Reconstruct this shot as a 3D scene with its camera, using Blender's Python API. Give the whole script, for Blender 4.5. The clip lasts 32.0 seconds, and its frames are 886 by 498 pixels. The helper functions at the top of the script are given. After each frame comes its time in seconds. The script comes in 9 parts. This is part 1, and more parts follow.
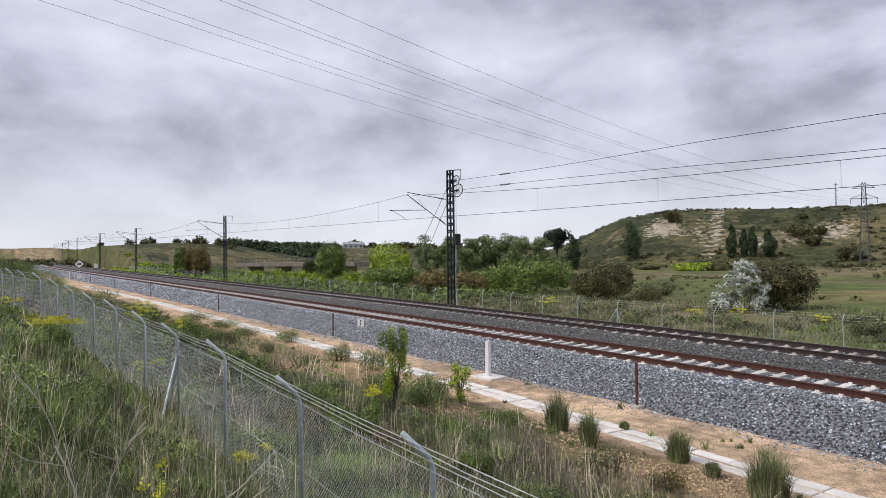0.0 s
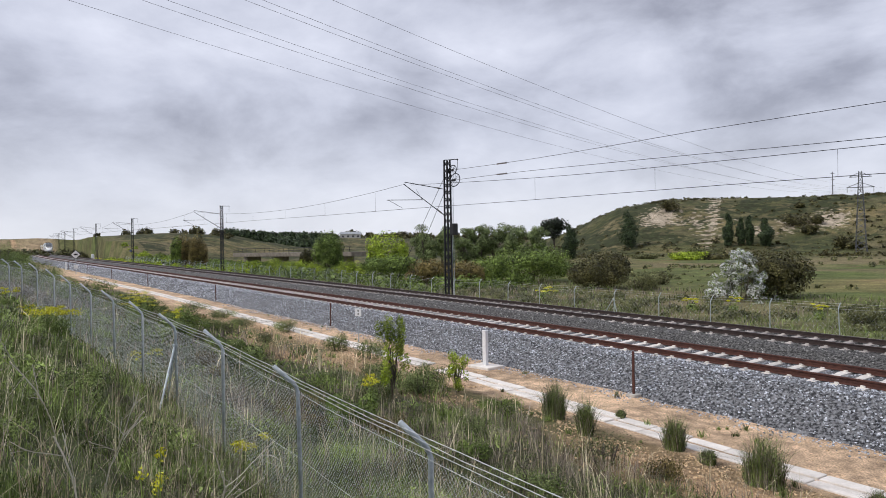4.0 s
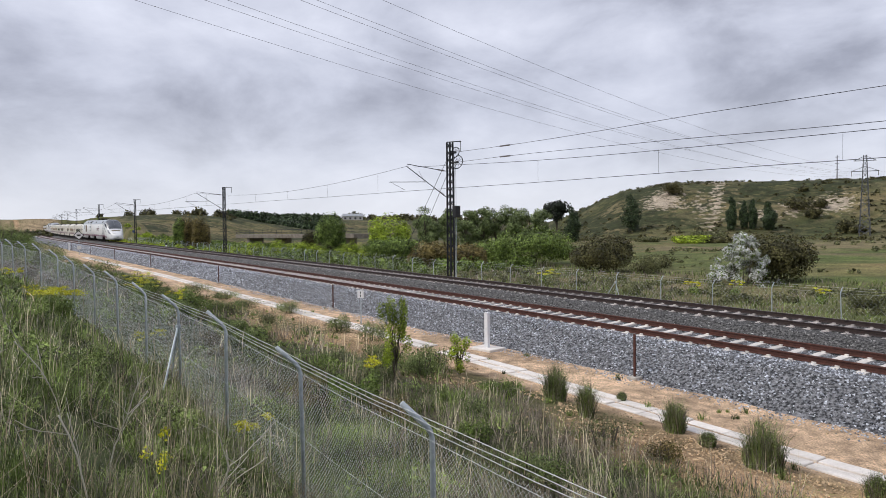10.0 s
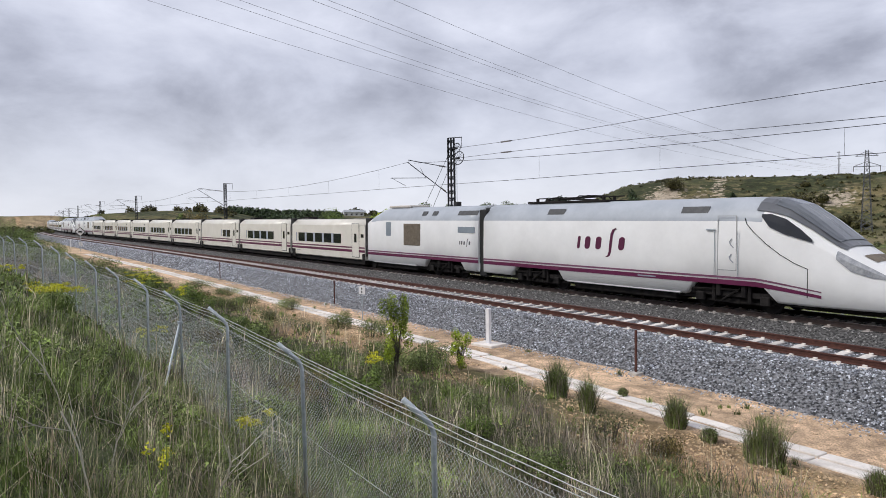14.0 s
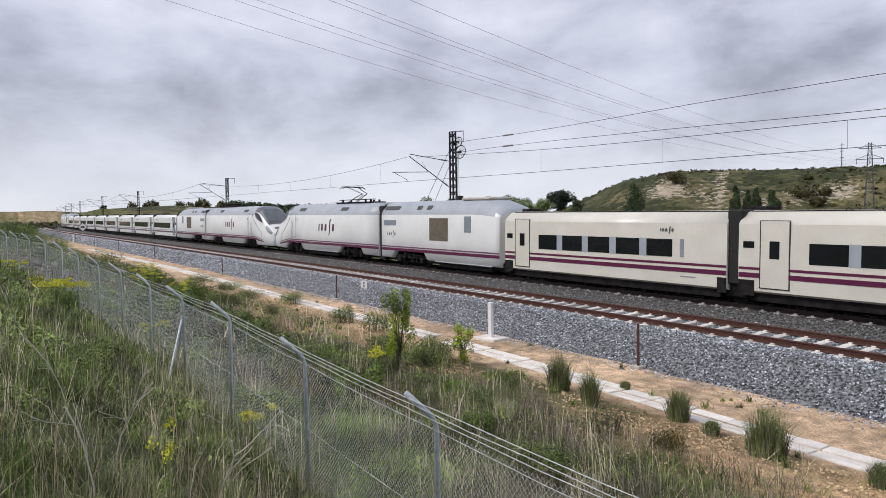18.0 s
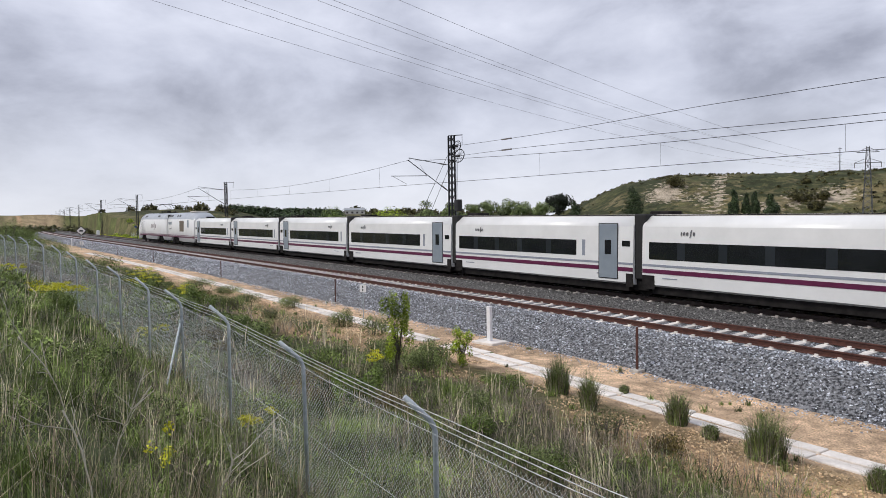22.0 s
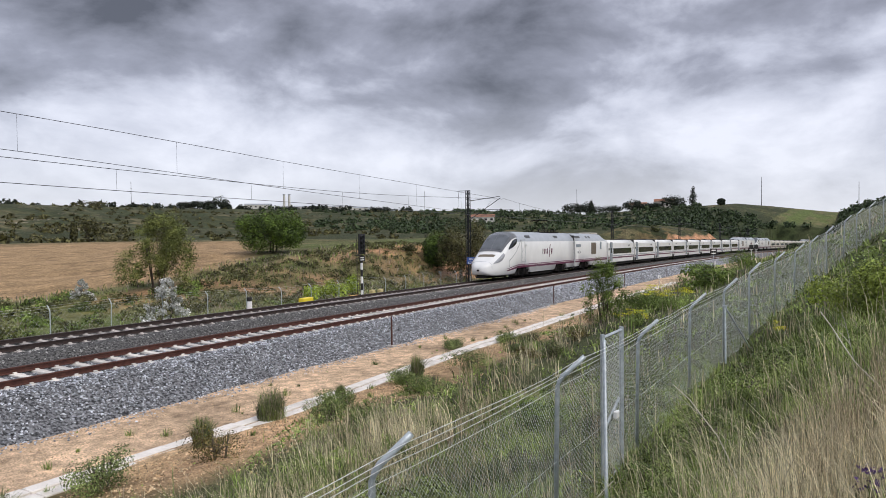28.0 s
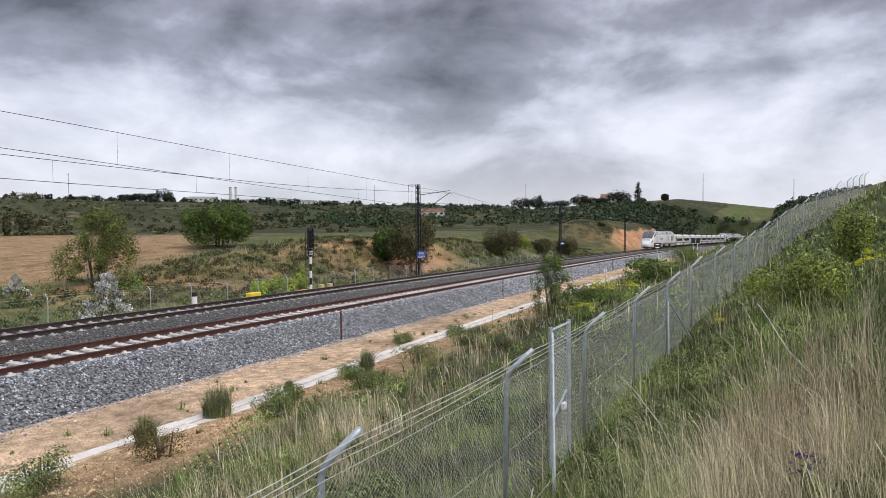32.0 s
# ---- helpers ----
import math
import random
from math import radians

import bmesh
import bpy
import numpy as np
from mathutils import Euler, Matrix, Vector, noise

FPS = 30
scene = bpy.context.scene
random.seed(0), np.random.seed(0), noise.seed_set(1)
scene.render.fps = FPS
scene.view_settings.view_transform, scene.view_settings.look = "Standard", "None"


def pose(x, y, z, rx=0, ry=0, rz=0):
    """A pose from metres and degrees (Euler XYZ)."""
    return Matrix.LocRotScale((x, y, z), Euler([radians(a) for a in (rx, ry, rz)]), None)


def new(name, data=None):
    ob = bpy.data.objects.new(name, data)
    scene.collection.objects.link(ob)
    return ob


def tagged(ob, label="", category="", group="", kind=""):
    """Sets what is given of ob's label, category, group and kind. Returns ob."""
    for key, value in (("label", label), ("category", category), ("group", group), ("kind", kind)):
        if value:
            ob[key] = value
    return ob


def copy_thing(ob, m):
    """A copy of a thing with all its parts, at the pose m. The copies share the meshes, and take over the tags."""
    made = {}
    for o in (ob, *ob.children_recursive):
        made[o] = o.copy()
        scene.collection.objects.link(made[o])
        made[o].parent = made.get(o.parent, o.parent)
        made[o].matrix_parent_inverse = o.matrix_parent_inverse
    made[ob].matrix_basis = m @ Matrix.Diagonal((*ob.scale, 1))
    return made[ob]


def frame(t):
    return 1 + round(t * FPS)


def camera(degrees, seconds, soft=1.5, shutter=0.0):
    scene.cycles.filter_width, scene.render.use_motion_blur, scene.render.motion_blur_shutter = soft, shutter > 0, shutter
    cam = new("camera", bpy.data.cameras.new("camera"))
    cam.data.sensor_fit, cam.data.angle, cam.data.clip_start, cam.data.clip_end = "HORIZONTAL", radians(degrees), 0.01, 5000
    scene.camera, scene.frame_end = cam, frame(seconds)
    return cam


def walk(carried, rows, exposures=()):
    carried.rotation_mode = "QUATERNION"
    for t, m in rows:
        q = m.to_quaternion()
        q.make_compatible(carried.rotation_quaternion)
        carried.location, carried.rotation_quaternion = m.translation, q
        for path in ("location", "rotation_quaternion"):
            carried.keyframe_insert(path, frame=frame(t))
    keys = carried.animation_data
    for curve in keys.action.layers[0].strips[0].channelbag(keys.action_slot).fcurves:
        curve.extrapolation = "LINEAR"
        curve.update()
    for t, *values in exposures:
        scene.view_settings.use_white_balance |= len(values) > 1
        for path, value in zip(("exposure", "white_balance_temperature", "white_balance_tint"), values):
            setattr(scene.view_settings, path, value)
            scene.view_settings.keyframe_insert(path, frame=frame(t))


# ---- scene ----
cam = camera(65.52, 32.0, soft=0.75)
# time, place, yaw, pitch, roll
PATH = [
    (0.0, 0.000, 0.000, 3.496, 55.39, 0.69, 0.79),
    (0.5, 0.000, 0.000, 3.496, 55.34, 0.58, 0.80),
    (1.0, 0.000, 0.000, 3.496, 55.26, 0.45, 0.84),
    (1.5, 0.000, 0.000, 3.496, 55.19, 0.31, 0.84),
    (2.0, 0.000, 0.000, 3.496, 55.15, 0.15, 0.88),
    (2.5, 0.000, 0.000, 3.496, 55.15, 0.01, 0.92),
    (4.5, 0.000, 0.000, 3.496, 55.16, -0.36, 0.89),
    (5.0, 0.000, 0.000, 3.496, 55.14, -0.76, 0.76),
    (5.5, 0.000, 0.000, 3.496, 55.17, -1.23, 0.65),
    (6.0, 0.000, 0.000, 3.496, 55.27, -1.56, 0.62),
    (6.5, 0.000, 0.000, 3.496, 55.35, -1.61, 0.63),
    (7.0, 0.000, 0.000, 3.496, 55.38, -1.57, 0.65),
    (7.5, 0.000, 0.000, 3.496, 55.42, -1.52, 0.64),
    (8.0, 0.000, 0.000, 3.496, 55.45, -1.52, 0.65),
    (8.5, 0.000, 0.000, 3.496, 55.45, -1.53, 0.61),
    (9.0, 0.000, 0.000, 3.496, 55.40, -1.58, 0.70),
    (9.5, 0.000, 0.000, 3.496, 55.36, -1.60, 0.64),
    (10.0, 0.000, 0.000, 3.496, 55.36, -1.64, 0.66),
    (10.5, 0.000, 0.000, 3.496, 55.41, -1.68, 0.71),
    (11.0, 0.000, 0.000, 3.496, 55.47, -1.71, 0.67),
    (11.5, 0.000, 0.000, 3.496, 55.54, -1.79, 0.69),
    (12.0, 0.000, 0.000, 3.496, 55.59, -1.87, 0.73),
    (12.5, 0.000, 0.000, 3.496, 55.56, -1.92, 0.69),
    (13.0, 0.000, 0.000, 3.496, 55.48, -1.94, 0.68),
    (13.5, 0.000, 0.000, 3.496, 55.44, -1.94, 0.66),
    (14.0, 0.000, 0.000, 3.496, 55.46, -1.97, 0.75),
    (14.5, 0.000, 0.000, 3.496, 55.48, -2.01, 0.83),
    (16.5, 0.000, 0.000, 3.496, 55.47, -2.39, 0.92),
    (17.0, 0.000, 0.000, 3.496, 55.47, -2.44, 0.97),
    (17.5, 0.000, 0.000, 3.496, 55.54, -2.47, 0.95),
    (18.0, 0.000, 0.000, 3.496, 55.62, -2.46, 0.93),
    (18.5, 0.000, 0.000, 3.496, 55.71, -2.43, 0.97),
    (19.0, 0.000, 0.000, 3.496, 55.74, -2.41, 0.95),
    (19.5, 0.000, 0.000, 3.496, 55.76, -2.41, 0.93),
    (20.0, 0.000, 0.000, 3.496, 55.73, -2.39, 0.91),
    (20.5, 0.000, 0.000, 3.496, 55.70, -2.31, 0.89),
    (21.0, 0.000, 0.000, 3.496, 55.63, -2.24, 0.89),
    (21.5, 0.000, 0.000, 3.496, 55.57, -2.19, 0.92),
    (22.0, 0.000, 0.000, 3.496, 55.52, -2.15, 0.94),
    (22.5, 0.000, 0.000, 3.496, 55.46, -2.18, 0.98),
    (23.0, 0.000, 0.000, 3.496, 55.42, -2.24, 0.96),
    (23.5, 0.000, 0.000, 3.496, 55.42, -2.26, 0.91),
    (24.0, 0.000, 0.000, 3.496, 54.96, -2.24, 0.93),
    (24.5, 0.000, 0.000, 3.496, 52.80, -2.22, 0.85),
    (25.0, 0.041, 0.045, 3.496, 42.50, -2.11, 0.90),
    (25.5, 0.082, 0.090, 3.496, 16.00, -2.01, 0.95),
    (26.0, 0.122, 0.135, 3.496, -18.50, -1.90, 1.00),
    (26.5, 0.163, 0.180, 3.496, -42.70, -1.79, 1.03),
    (27.0, 0.163, 0.180, 3.496, -54.79, -1.80, 0.65),
    (27.5, 0.163, 0.180, 3.496, -60.21, -1.67, 0.66),
    (28.0, 0.163, 0.180, 3.496, -62.50, -1.56, 0.62),
    (28.5, 0.163, 0.180, 3.496, -63.73, -1.56, 0.63),
    (29.0, 0.163, 0.180, 3.496, -64.51, -1.68, 0.69),
    (29.5, 0.163, 0.180, 3.496, -65.07, -1.87, 0.71),
    (30.0, 0.163, 0.180, 3.496, -65.54, -2.02, 0.68),
    (30.5, 0.163, 0.180, 3.496, -65.90, -2.11, 0.58),
    (31.0, 0.163, 0.180, 3.496, -66.20, -2.15, 0.53),
    (31.5, 0.163, 0.180, 3.496, -66.47, -2.16, 0.52),
    (32.0, 0.163, 0.180, 3.496, -66.65, -2.09, 0.47),
]
walk(cam, [(t, pose(x, y, z, 90 + pitch, roll, yaw)) for t, x, y, z, yaw, pitch, roll in PATH])
# ---- overcast sky and a weak, wide sun behind the cloud ----
SUN_EL, SUN_AZ = 48.0, 200.0


def build_world():
    w = bpy.data.worlds.new("overcast_sky")
    scene.world = w
    w.use_nodes = True
    nt = w.node_tree
    nt.nodes.clear()
    N, L = nt.nodes.new, nt.links.new

    def math_node(op, a, b=0.0):
        n = N("ShaderNodeMath")
        n.operation = op
        for i, v in enumerate((a, b)):
            if isinstance(v, (int, float)):
                n.inputs[i].default_value = v
            else:
                L(v, n.inputs[i])
        return n.outputs[0]

    tc = N("ShaderNodeTexCoord")
    sep = N("ShaderNodeSeparateXYZ")
    L(tc.outputs["Generated"], sep.inputs[0])
    zz = math_node("ADD", math_node("MAXIMUM", sep.outputs[2], 0.0), 0.38)
    comb = N("ShaderNodeCombineXYZ")
    L(math_node("DIVIDE", sep.outputs[0], zz), comb.inputs[0])
    L(math_node("DIVIDE", sep.outputs[1], zz), comb.inputs[1])

    def noise_node(scale, detail, rough, dist, off):
        m = N("ShaderNodeMapping")
        m.inputs["Location"].default_value = off
        L(comb.outputs[0], m.inputs[0])
        n = N("ShaderNodeTexNoise")
        n.inputs["Scale"].default_value, n.inputs["Detail"].default_value = scale, detail
        n.inputs["Roughness"].default_value, n.inputs["Distortion"].default_value = rough, dist
        L(m.outputs[0], n.inputs["Vector"])
        return n.outputs[0]

    ball = N("ShaderNodeMapping")
    ball.inputs["Scale"].default_value = (1.0, 1.0, 2.0)
    L(tc.outputs["Generated"], ball.inputs[0])
    puff = N("ShaderNodeTexNoise")
    puff.inputs["Scale"].default_value, puff.inputs["Detail"].default_value = 4.6, 9.0
    puff.inputs["Roughness"].default_value, puff.inputs["Distortion"].default_value = 0.56, 0.2
    L(ball.outputs[0], puff.inputs["Vector"])
    big = noise_node(0.62, 3.0, 0.5, 0.3, (3.1, 7.7, 0.0))
    mid = noise_node(1.7, 6.0, 0.5, 0.3, (0.4, 2.3, 0.0))
    mix = math_node("ADD", math_node("MULTIPLY", big, 0.30), math_node("MULTIPLY", mid, 0.13))
    mix = math_node("ADD", mix, math_node("MULTIPLY", puff.outputs[0], 0.62))
    curl = N("ShaderNodeTexNoise")
    curl.inputs["Scale"].default_value, curl.inputs["Detail"].default_value, curl.inputs["Roughness"].default_value = 11.0, 6.0, 0.5
    L(ball.outputs[0], curl.inputs["Vector"])
    mix = math_node("ADD", mix, math_node("MULTIPLY", math_node("SUBTRACT", curl.outputs[0], 0.5), 0.13))
    east = math_node("ADD", math_node("MULTIPLY", sep.outputs[0], 0.45), math_node("MULTIPLY", sep.outputs[1], 0.10))
    depth = math_node("MAXIMUM", math_node("MINIMUM", math_node("ADD", east, 0.74), 1.05), 0.55)
    mix = math_node("ADD", math_node("MULTIPLY", math_node("SUBTRACT", mix, 0.525), depth), 0.525)
    # the heavier and the thinner cloud masses
    wob = N("ShaderNodeTexNoise")
    wob.inputs["Scale"].default_value, wob.inputs["Detail"].default_value = 2.6, 4.0
    L(tc.outputs["Generated"], wob.inputs["Vector"])
    for az, el, wide, tall, amount in ((30, 20, 15, 5, -0.10), (76, 10.5, 15, 2.6, -0.03), (52, 15, 16, 6, 0.015), (40, 8, 22, 4, 0.01), (42, 11.5, 9, 3.5, -0.05), (-44, 17, 22, 5.0, -0.115), (-72, 16.5, 24, 4.6, -0.065), (-66, 11.0, 14, 2.2, -0.04), (-84, 10.5, 8, 2.0, -0.04), (-104, 18, 14, 4, -0.05), (-95, 16, 12, 5.5, -0.075), (-36, 14, 9, 6, -0.045), (-62, 13, 10, 4, 0.035), (-66, 6.0, 30, 2.6, 0.05), (-17, 15, 13, 6, -0.06), (-72, 16, 34, 5.5, -0.085), (76, 15, 12, 5, 0.03)):
        # bearing and height of the direction, as plain differences
        a = math_node("SUBTRACT", math_node("ARCTAN2", math_node("MULTIPLY", sep.outputs[0], -1.0), sep.outputs[1]), radians(az))
        e2 = math_node("SUBTRACT", math_node("ARCSINE", sep.outputs[2]), radians(el))
        a = math_node("ADD", a, math_node("MULTIPLY", math_node("SUBTRACT", wob.outputs[0], 0.5), 0.5))
        e2 = math_node("ADD", e2, math_node("MULTIPLY", math_node("SUBTRACT", wob.outputs[0], 0.5), 0.16))
        a = math_node("POWER", math_node("ABSOLUTE", math_node("DIVIDE", a, radians(wide))), 2.0)
        e2 = math_node("POWER", math_node("ABSOLUTE", math_node("DIVIDE", e2, radians(tall))), 2.0)
        g = math_node("POWER", 2.718, math_node("MULTIPLY", math_node("ADD", a, e2), -1.0))
        mix = math_node("ADD", mix, math_node("MULTIPLY", g, amount))
    ramp = N("ShaderNodeValToRGB")
    e = ramp.color_ramp.elements
    e[0].position, e[0].color = 0.27, (0.115, 0.12, 0.148, 1)
    e[1].position, e[1].color = 0.64, (0.85, 0.875, 1.0, 1)
    x = ramp.color_ramp.elements.new(0.44)
    x.color = (0.35, 0.365, 0.45, 1)
    x = ramp.color_ramp.elements.new(0.52)
    x.color = (0.58, 0.605, 0.72, 1)
    L(mix, ramp.inputs[0])
    # brighter, even band over the horizon
    low = math_node("POWER", math_node("SUBTRACT", 1.0, math_node("MINIMUM", math_node("MULTIPLY", math_node("MAXIMUM", sep.outputs[2], 0.0), 4.5), 1.0)), 2.0)
    band = N("ShaderNodeMix")
    band.data_type = "RGBA"
    L(math_node("MULTIPLY", low, 0.75), band.inputs[0])
    L(ramp.outputs[0], band.inputs[6])
    band.inputs[7].default_value = (0.80, 0.82, 0.88, 1)
    sky = N("ShaderNodeTexSky")
    sky.sky_type, sky.sun_disc = "NISHITA", False
    sky.sun_elevation, sky.sun_rotation = radians(SUN_EL), radians(SUN_AZ)
    skyb = N("ShaderNodeMix")
    skyb.data_type, skyb.blend_type = "RGBA", "MULTIPLY"
    skyb.inputs[0].default_value = 1.0
    L(sky.outputs[0], skyb.inputs[6])
    skyb.inputs[7].default_value = (0.1, 0.1, 0.1, 1)
    both = N("ShaderNodeMix")
    both.data_type = "RGBA"
    both.inputs[0].default_value = 0.92
    L(skyb.outputs[2], both.inputs[6])
    L(band.outputs[2], both.inputs[7])
    bg = N("ShaderNodeBackground")
    bg.inputs[1].default_value = 1.08
    L(both.outputs[2], bg.inputs[0])
    out = N("ShaderNodeOutputWorld")
    L(bg.outputs[0], out.inputs[0])


build_world()
sun = new("sun", bpy.data.lights.new("sun", "SUN"))
sun.data.energy, sun.data.angle, sun.data.color = 2.0, radians(12), (1.0, 0.96, 0.9)
sun.matrix_world = pose(0, 0, 60, 90 - SUN_EL, 0, 180 - SUN_AZ)
scene.view_settings.exposure = 0.0
# ---- materials ----
def surf(name, c1, c2, scale=4.0, rough=0.8, bump=0.0, metal=0.0, fine=0.0, rand=0.0, spec=0.5, stretch=(1, 1, 1), island=0.0, lo=0.35, hi=0.65):
    """A two-colour surface: broad patches from noise, finer grain over it, fine relief, and a share of change from piece to piece."""
    m = bpy.data.materials.new(name)
    m.use_nodes = True
    nt = m.node_tree
    N, L = nt.nodes.new, nt.links.new
    b = nt.nodes["Principled BSDF"]
    b.inputs["Roughness"].default_value, b.inputs["Metallic"].default_value = rough, metal
    b.inputs["Specular IOR Level"].default_value = spec
    tc, mp = N("ShaderNodeTexCoord"), N("ShaderNodeMapping")
    mp.inputs["Scale"].default_value = stretch
    L(tc.outputs["Object"], mp.inputs[0])
    n1 = N("ShaderNodeTexNoise")
    n1.inputs["Scale"].default_value, n1.inputs["Detail"].default_value, n1.inputs["Roughness"].default_value = scale, 5.0, 0.6
    L(mp.outputs[0], n1.inputs["Vector"])
    mr = N("ShaderNodeMapRange")
    mr.inputs[1].default_value, mr.inputs[2].default_value = lo, hi
    L(n1.outputs[0], mr.inputs[0])
    mx = N("ShaderNodeMix")
    mx.data_type = "RGBA"
    L(mr.outputs[0], mx.inputs[0])
    mx.inputs[6].default_value, mx.inputs[7].default_value = (*c1, 1), (*c2, 1)
    col = mx.outputs[2]
    n2 = None
    if fine or bump:
        n2 = N("ShaderNodeTexNoise")
        n2.inputs["Scale"].default_value, n2.inputs["Detail"].default_value = scale * 9, 3.0
        L(mp.outputs[0], n2.inputs["Vector"])

    def vary(col, fac_out, amount):
        hs, ml = N("ShaderNodeHueSaturation"), N("ShaderNodeMapRange")
        ml.inputs[3].default_value, ml.inputs[4].default_value = 1 - amount, 1 + amount
        L(fac_out, ml.inputs[0])
        L(ml.outputs[0], hs.inputs["Value"])
        L(col, hs.inputs["Color"])
        return hs.outputs[0]

    if fine:
        col = vary(col, n2.outputs[0], fine)
    if rand:
        oi = N("ShaderNodeObjectInfo")
        col = vary(col, oi.outputs["Random"], rand)
    if island:
        ge = N("ShaderNodeNewGeometry")
        col = vary(col, ge.outputs["Random Per Island"], island)
    L(col, b.inputs["Base Color"])
    if bump:
        bp = N("ShaderNodeBump")
        bp.inputs["Strength"].default_value, bp.inputs["Distance"].default_value = min(1.0, bump), 0.02
        L(n2.outputs[0], bp.inputs["Height"])
        L(bp.outputs[0], b.inputs["Normal"])
    return m


M = {}
M["ballast"] = surf("ballast_stone", (0.28, 0.295, 0.33), (0.58, 0.60, 0.645), 5.0, 0.8, 0.5, fine=0.3, island=0.7)
# near-black low colour of both beds: shade between stones, painted in
M["ballast_bed"] = surf("ballast_bed_stone_gap_shade", (0.024, 0.025, 0.029), (0.30, 0.305, 0.32), 13.0, 0.9, 1.0, fine=0.5, lo=0.40, hi=0.62)
M["ballast_dark"] = surf("ballast_bed_sooty_gap_shade", (0.022, 0.021, 0.021), (0.17, 0.165, 0.16), 14.0, 0.9, 1.0, fine=0.5, lo=0.4, hi=0.62)
M["rail_rust"] = surf("rusty_rail_steel", (0.062, 0.023, 0.017), (0.105, 0.038, 0.026), 8.0, 0.75, 0.3, metal=0.1, fine=0.25)
M["rail_dark"] = surf("worn_rail_steel", (0.035, 0.024, 0.022), (0.06, 0.04, 0.035), 8.0, 0.6, 0.3, metal=0.2, fine=0.25)
M["rail_top"] = surf("rail_running_surface", (0.16, 0.13, 0.12), (0.28, 0.25, 0.24), 5.0, 0.4, 0.1, metal=0.7)
M["sleeper"] = surf("sleeper_concrete", (0.58, 0.54, 0.50), (0.74, 0.70, 0.65), 5.0, 0.9, 0.4, fine=0.2, rand=0.18)
M["sleeper_dark"] = surf("sleeper_concrete_sooty", (0.34, 0.30, 0.28), (0.52, 0.48, 0.45), 5.0, 0.9, 0.4, fine=0.2, rand=0.2)
M["clip"] = surf("clip_steel", (0.2, 0.17, 0.15), (0.4, 0.37, 0.34), 20.0, 0.5, 0.0, metal=0.6)
M["channel"] = surf("channel_concrete", (0.62, 0.57, 0.52), (0.82, 0.77, 0.72), 2.0, 0.9, 0.4, fine=0.15, rand=0.12)
M["white_paint"] = surf("white_painted_concrete", (0.74, 0.74, 0.76), (0.84, 0.84, 0.86), 6.0, 0.6, 0.1, fine=0.05)
M["concrete"] = surf("plain_concrete", (0.36, 0.34, 0.31), (0.52, 0.49, 0.45), 3.0, 0.9, 0.4, fine=0.2)
M["old_concrete"] = surf("weathered_brown_concrete", (0.16, 0.135, 0.11), (0.27, 0.235, 0.20), 1.5, 0.9, 0.4, fine=0.2)
M["rust_post"] = surf("rusty_marker_steel", (0.06, 0.022, 0.016), (0.10, 0.035, 0.025), 10.0, 0.8, 0.2, fine=0.2)
M["galv"] = surf("galvanised_steel", (0.34, 0.38, 0.41), (0.50, 0.55, 0.58), 12.0, 0.45, 0.1, metal=0.25, fine=0.1)
M["wire"] = surf("galvanised_wire", (0.56, 0.59, 0.59), (0.80, 0.82, 0.81), 12.0, 0.5, metal=0.2)
M["mast"] = surf("dark_lattice_steel", (0.010, 0.011, 0.014), (0.022, 0.024, 0.028), 6.0, 0.6, 0.1, metal=0.3)
M["cable"] = surf("dark_cable", (0.06, 0.06, 0.07), (0.10, 0.10, 0.11), 6.0, 0.6, metal=0.3)
M["hv_cable"] = surf("aluminium_cable", (0.20, 0.20, 0.22), (0.28, 0.28, 0.30), 6.0, 0.6, metal=0.3)
M["pylon"] = surf("weathered_tower_steel", (0.075, 0.078, 0.085), (0.13, 0.135, 0.145), 2.0, 0.6, metal=0.3)
M["insulator"] = surf("glazed_insulator", (0.10, 0.09, 0.09), (0.18, 0.16, 0.15), 20.0, 0.3)
M["black"] = surf("matt_black", (0.012, 0.012, 0.014), (0.022, 0.022, 0.024), 6.0, 0.6)
M["blue_sign"] = surf("blue_sign_enamel", (0.03, 0.08, 0.28), (0.04, 0.10, 0.33), 4.0, 0.4)
M["sign_white"] = surf("white_sign_enamel", (0.78, 0.78, 0.78), (0.85, 0.85, 0.85), 4.0, 0.4)
M["yellow_box"] = surf("yellow_plastic", (0.80, 0.62, 0.03), (0.88, 0.70, 0.05), 6.0, 0.45)
M["old_yellow"] = surf("weathered_yellow_plastic", (0.46, 0.38, 0.16), (0.60, 0.52, 0.28), 6.0, 0.6)
M["orange_box"] = surf("orange_plastic", (0.72, 0.33, 0.03), (0.80, 0.42, 0.05), 6.0, 0.5)
M["cream"] = surf("leading_unit_coach_paint", (0.69, 0.655, 0.575), (0.77, 0.735, 0.655), 0.9, 0.32, fine=0.03)
M["white_train"] = surf("train_white_paint", (0.76, 0.76, 0.75), (0.83, 0.83, 0.82), 0.7, 0.30, fine=0.02)
M["train_grey"] = surf("train_roof_grey", (0.36, 0.39, 0.43), (0.44, 0.47, 0.51), 0.8, 0.4, fine=0.05)
M["roof_soot"] = surf("coach_roof_grimy", (0.48, 0.44, 0.39), (0.62, 0.58, 0.52), 1.2, 0.6, fine=0.1)
M["purple"] = surf("train_purple_stripe", (0.10, 0.012, 0.05), (0.13, 0.018, 0.065), 2.0, 0.35)
M["purple_pale"] = surf("train_faded_purple_stripe", (0.16, 0.06, 0.11), (0.20, 0.08, 0.14), 2.0, 0.35)
M["seam"] = surf("panel_seam_grey", (0.30, 0.30, 0.30), (0.38, 0.38, 0.38), 2.0, 0.5)
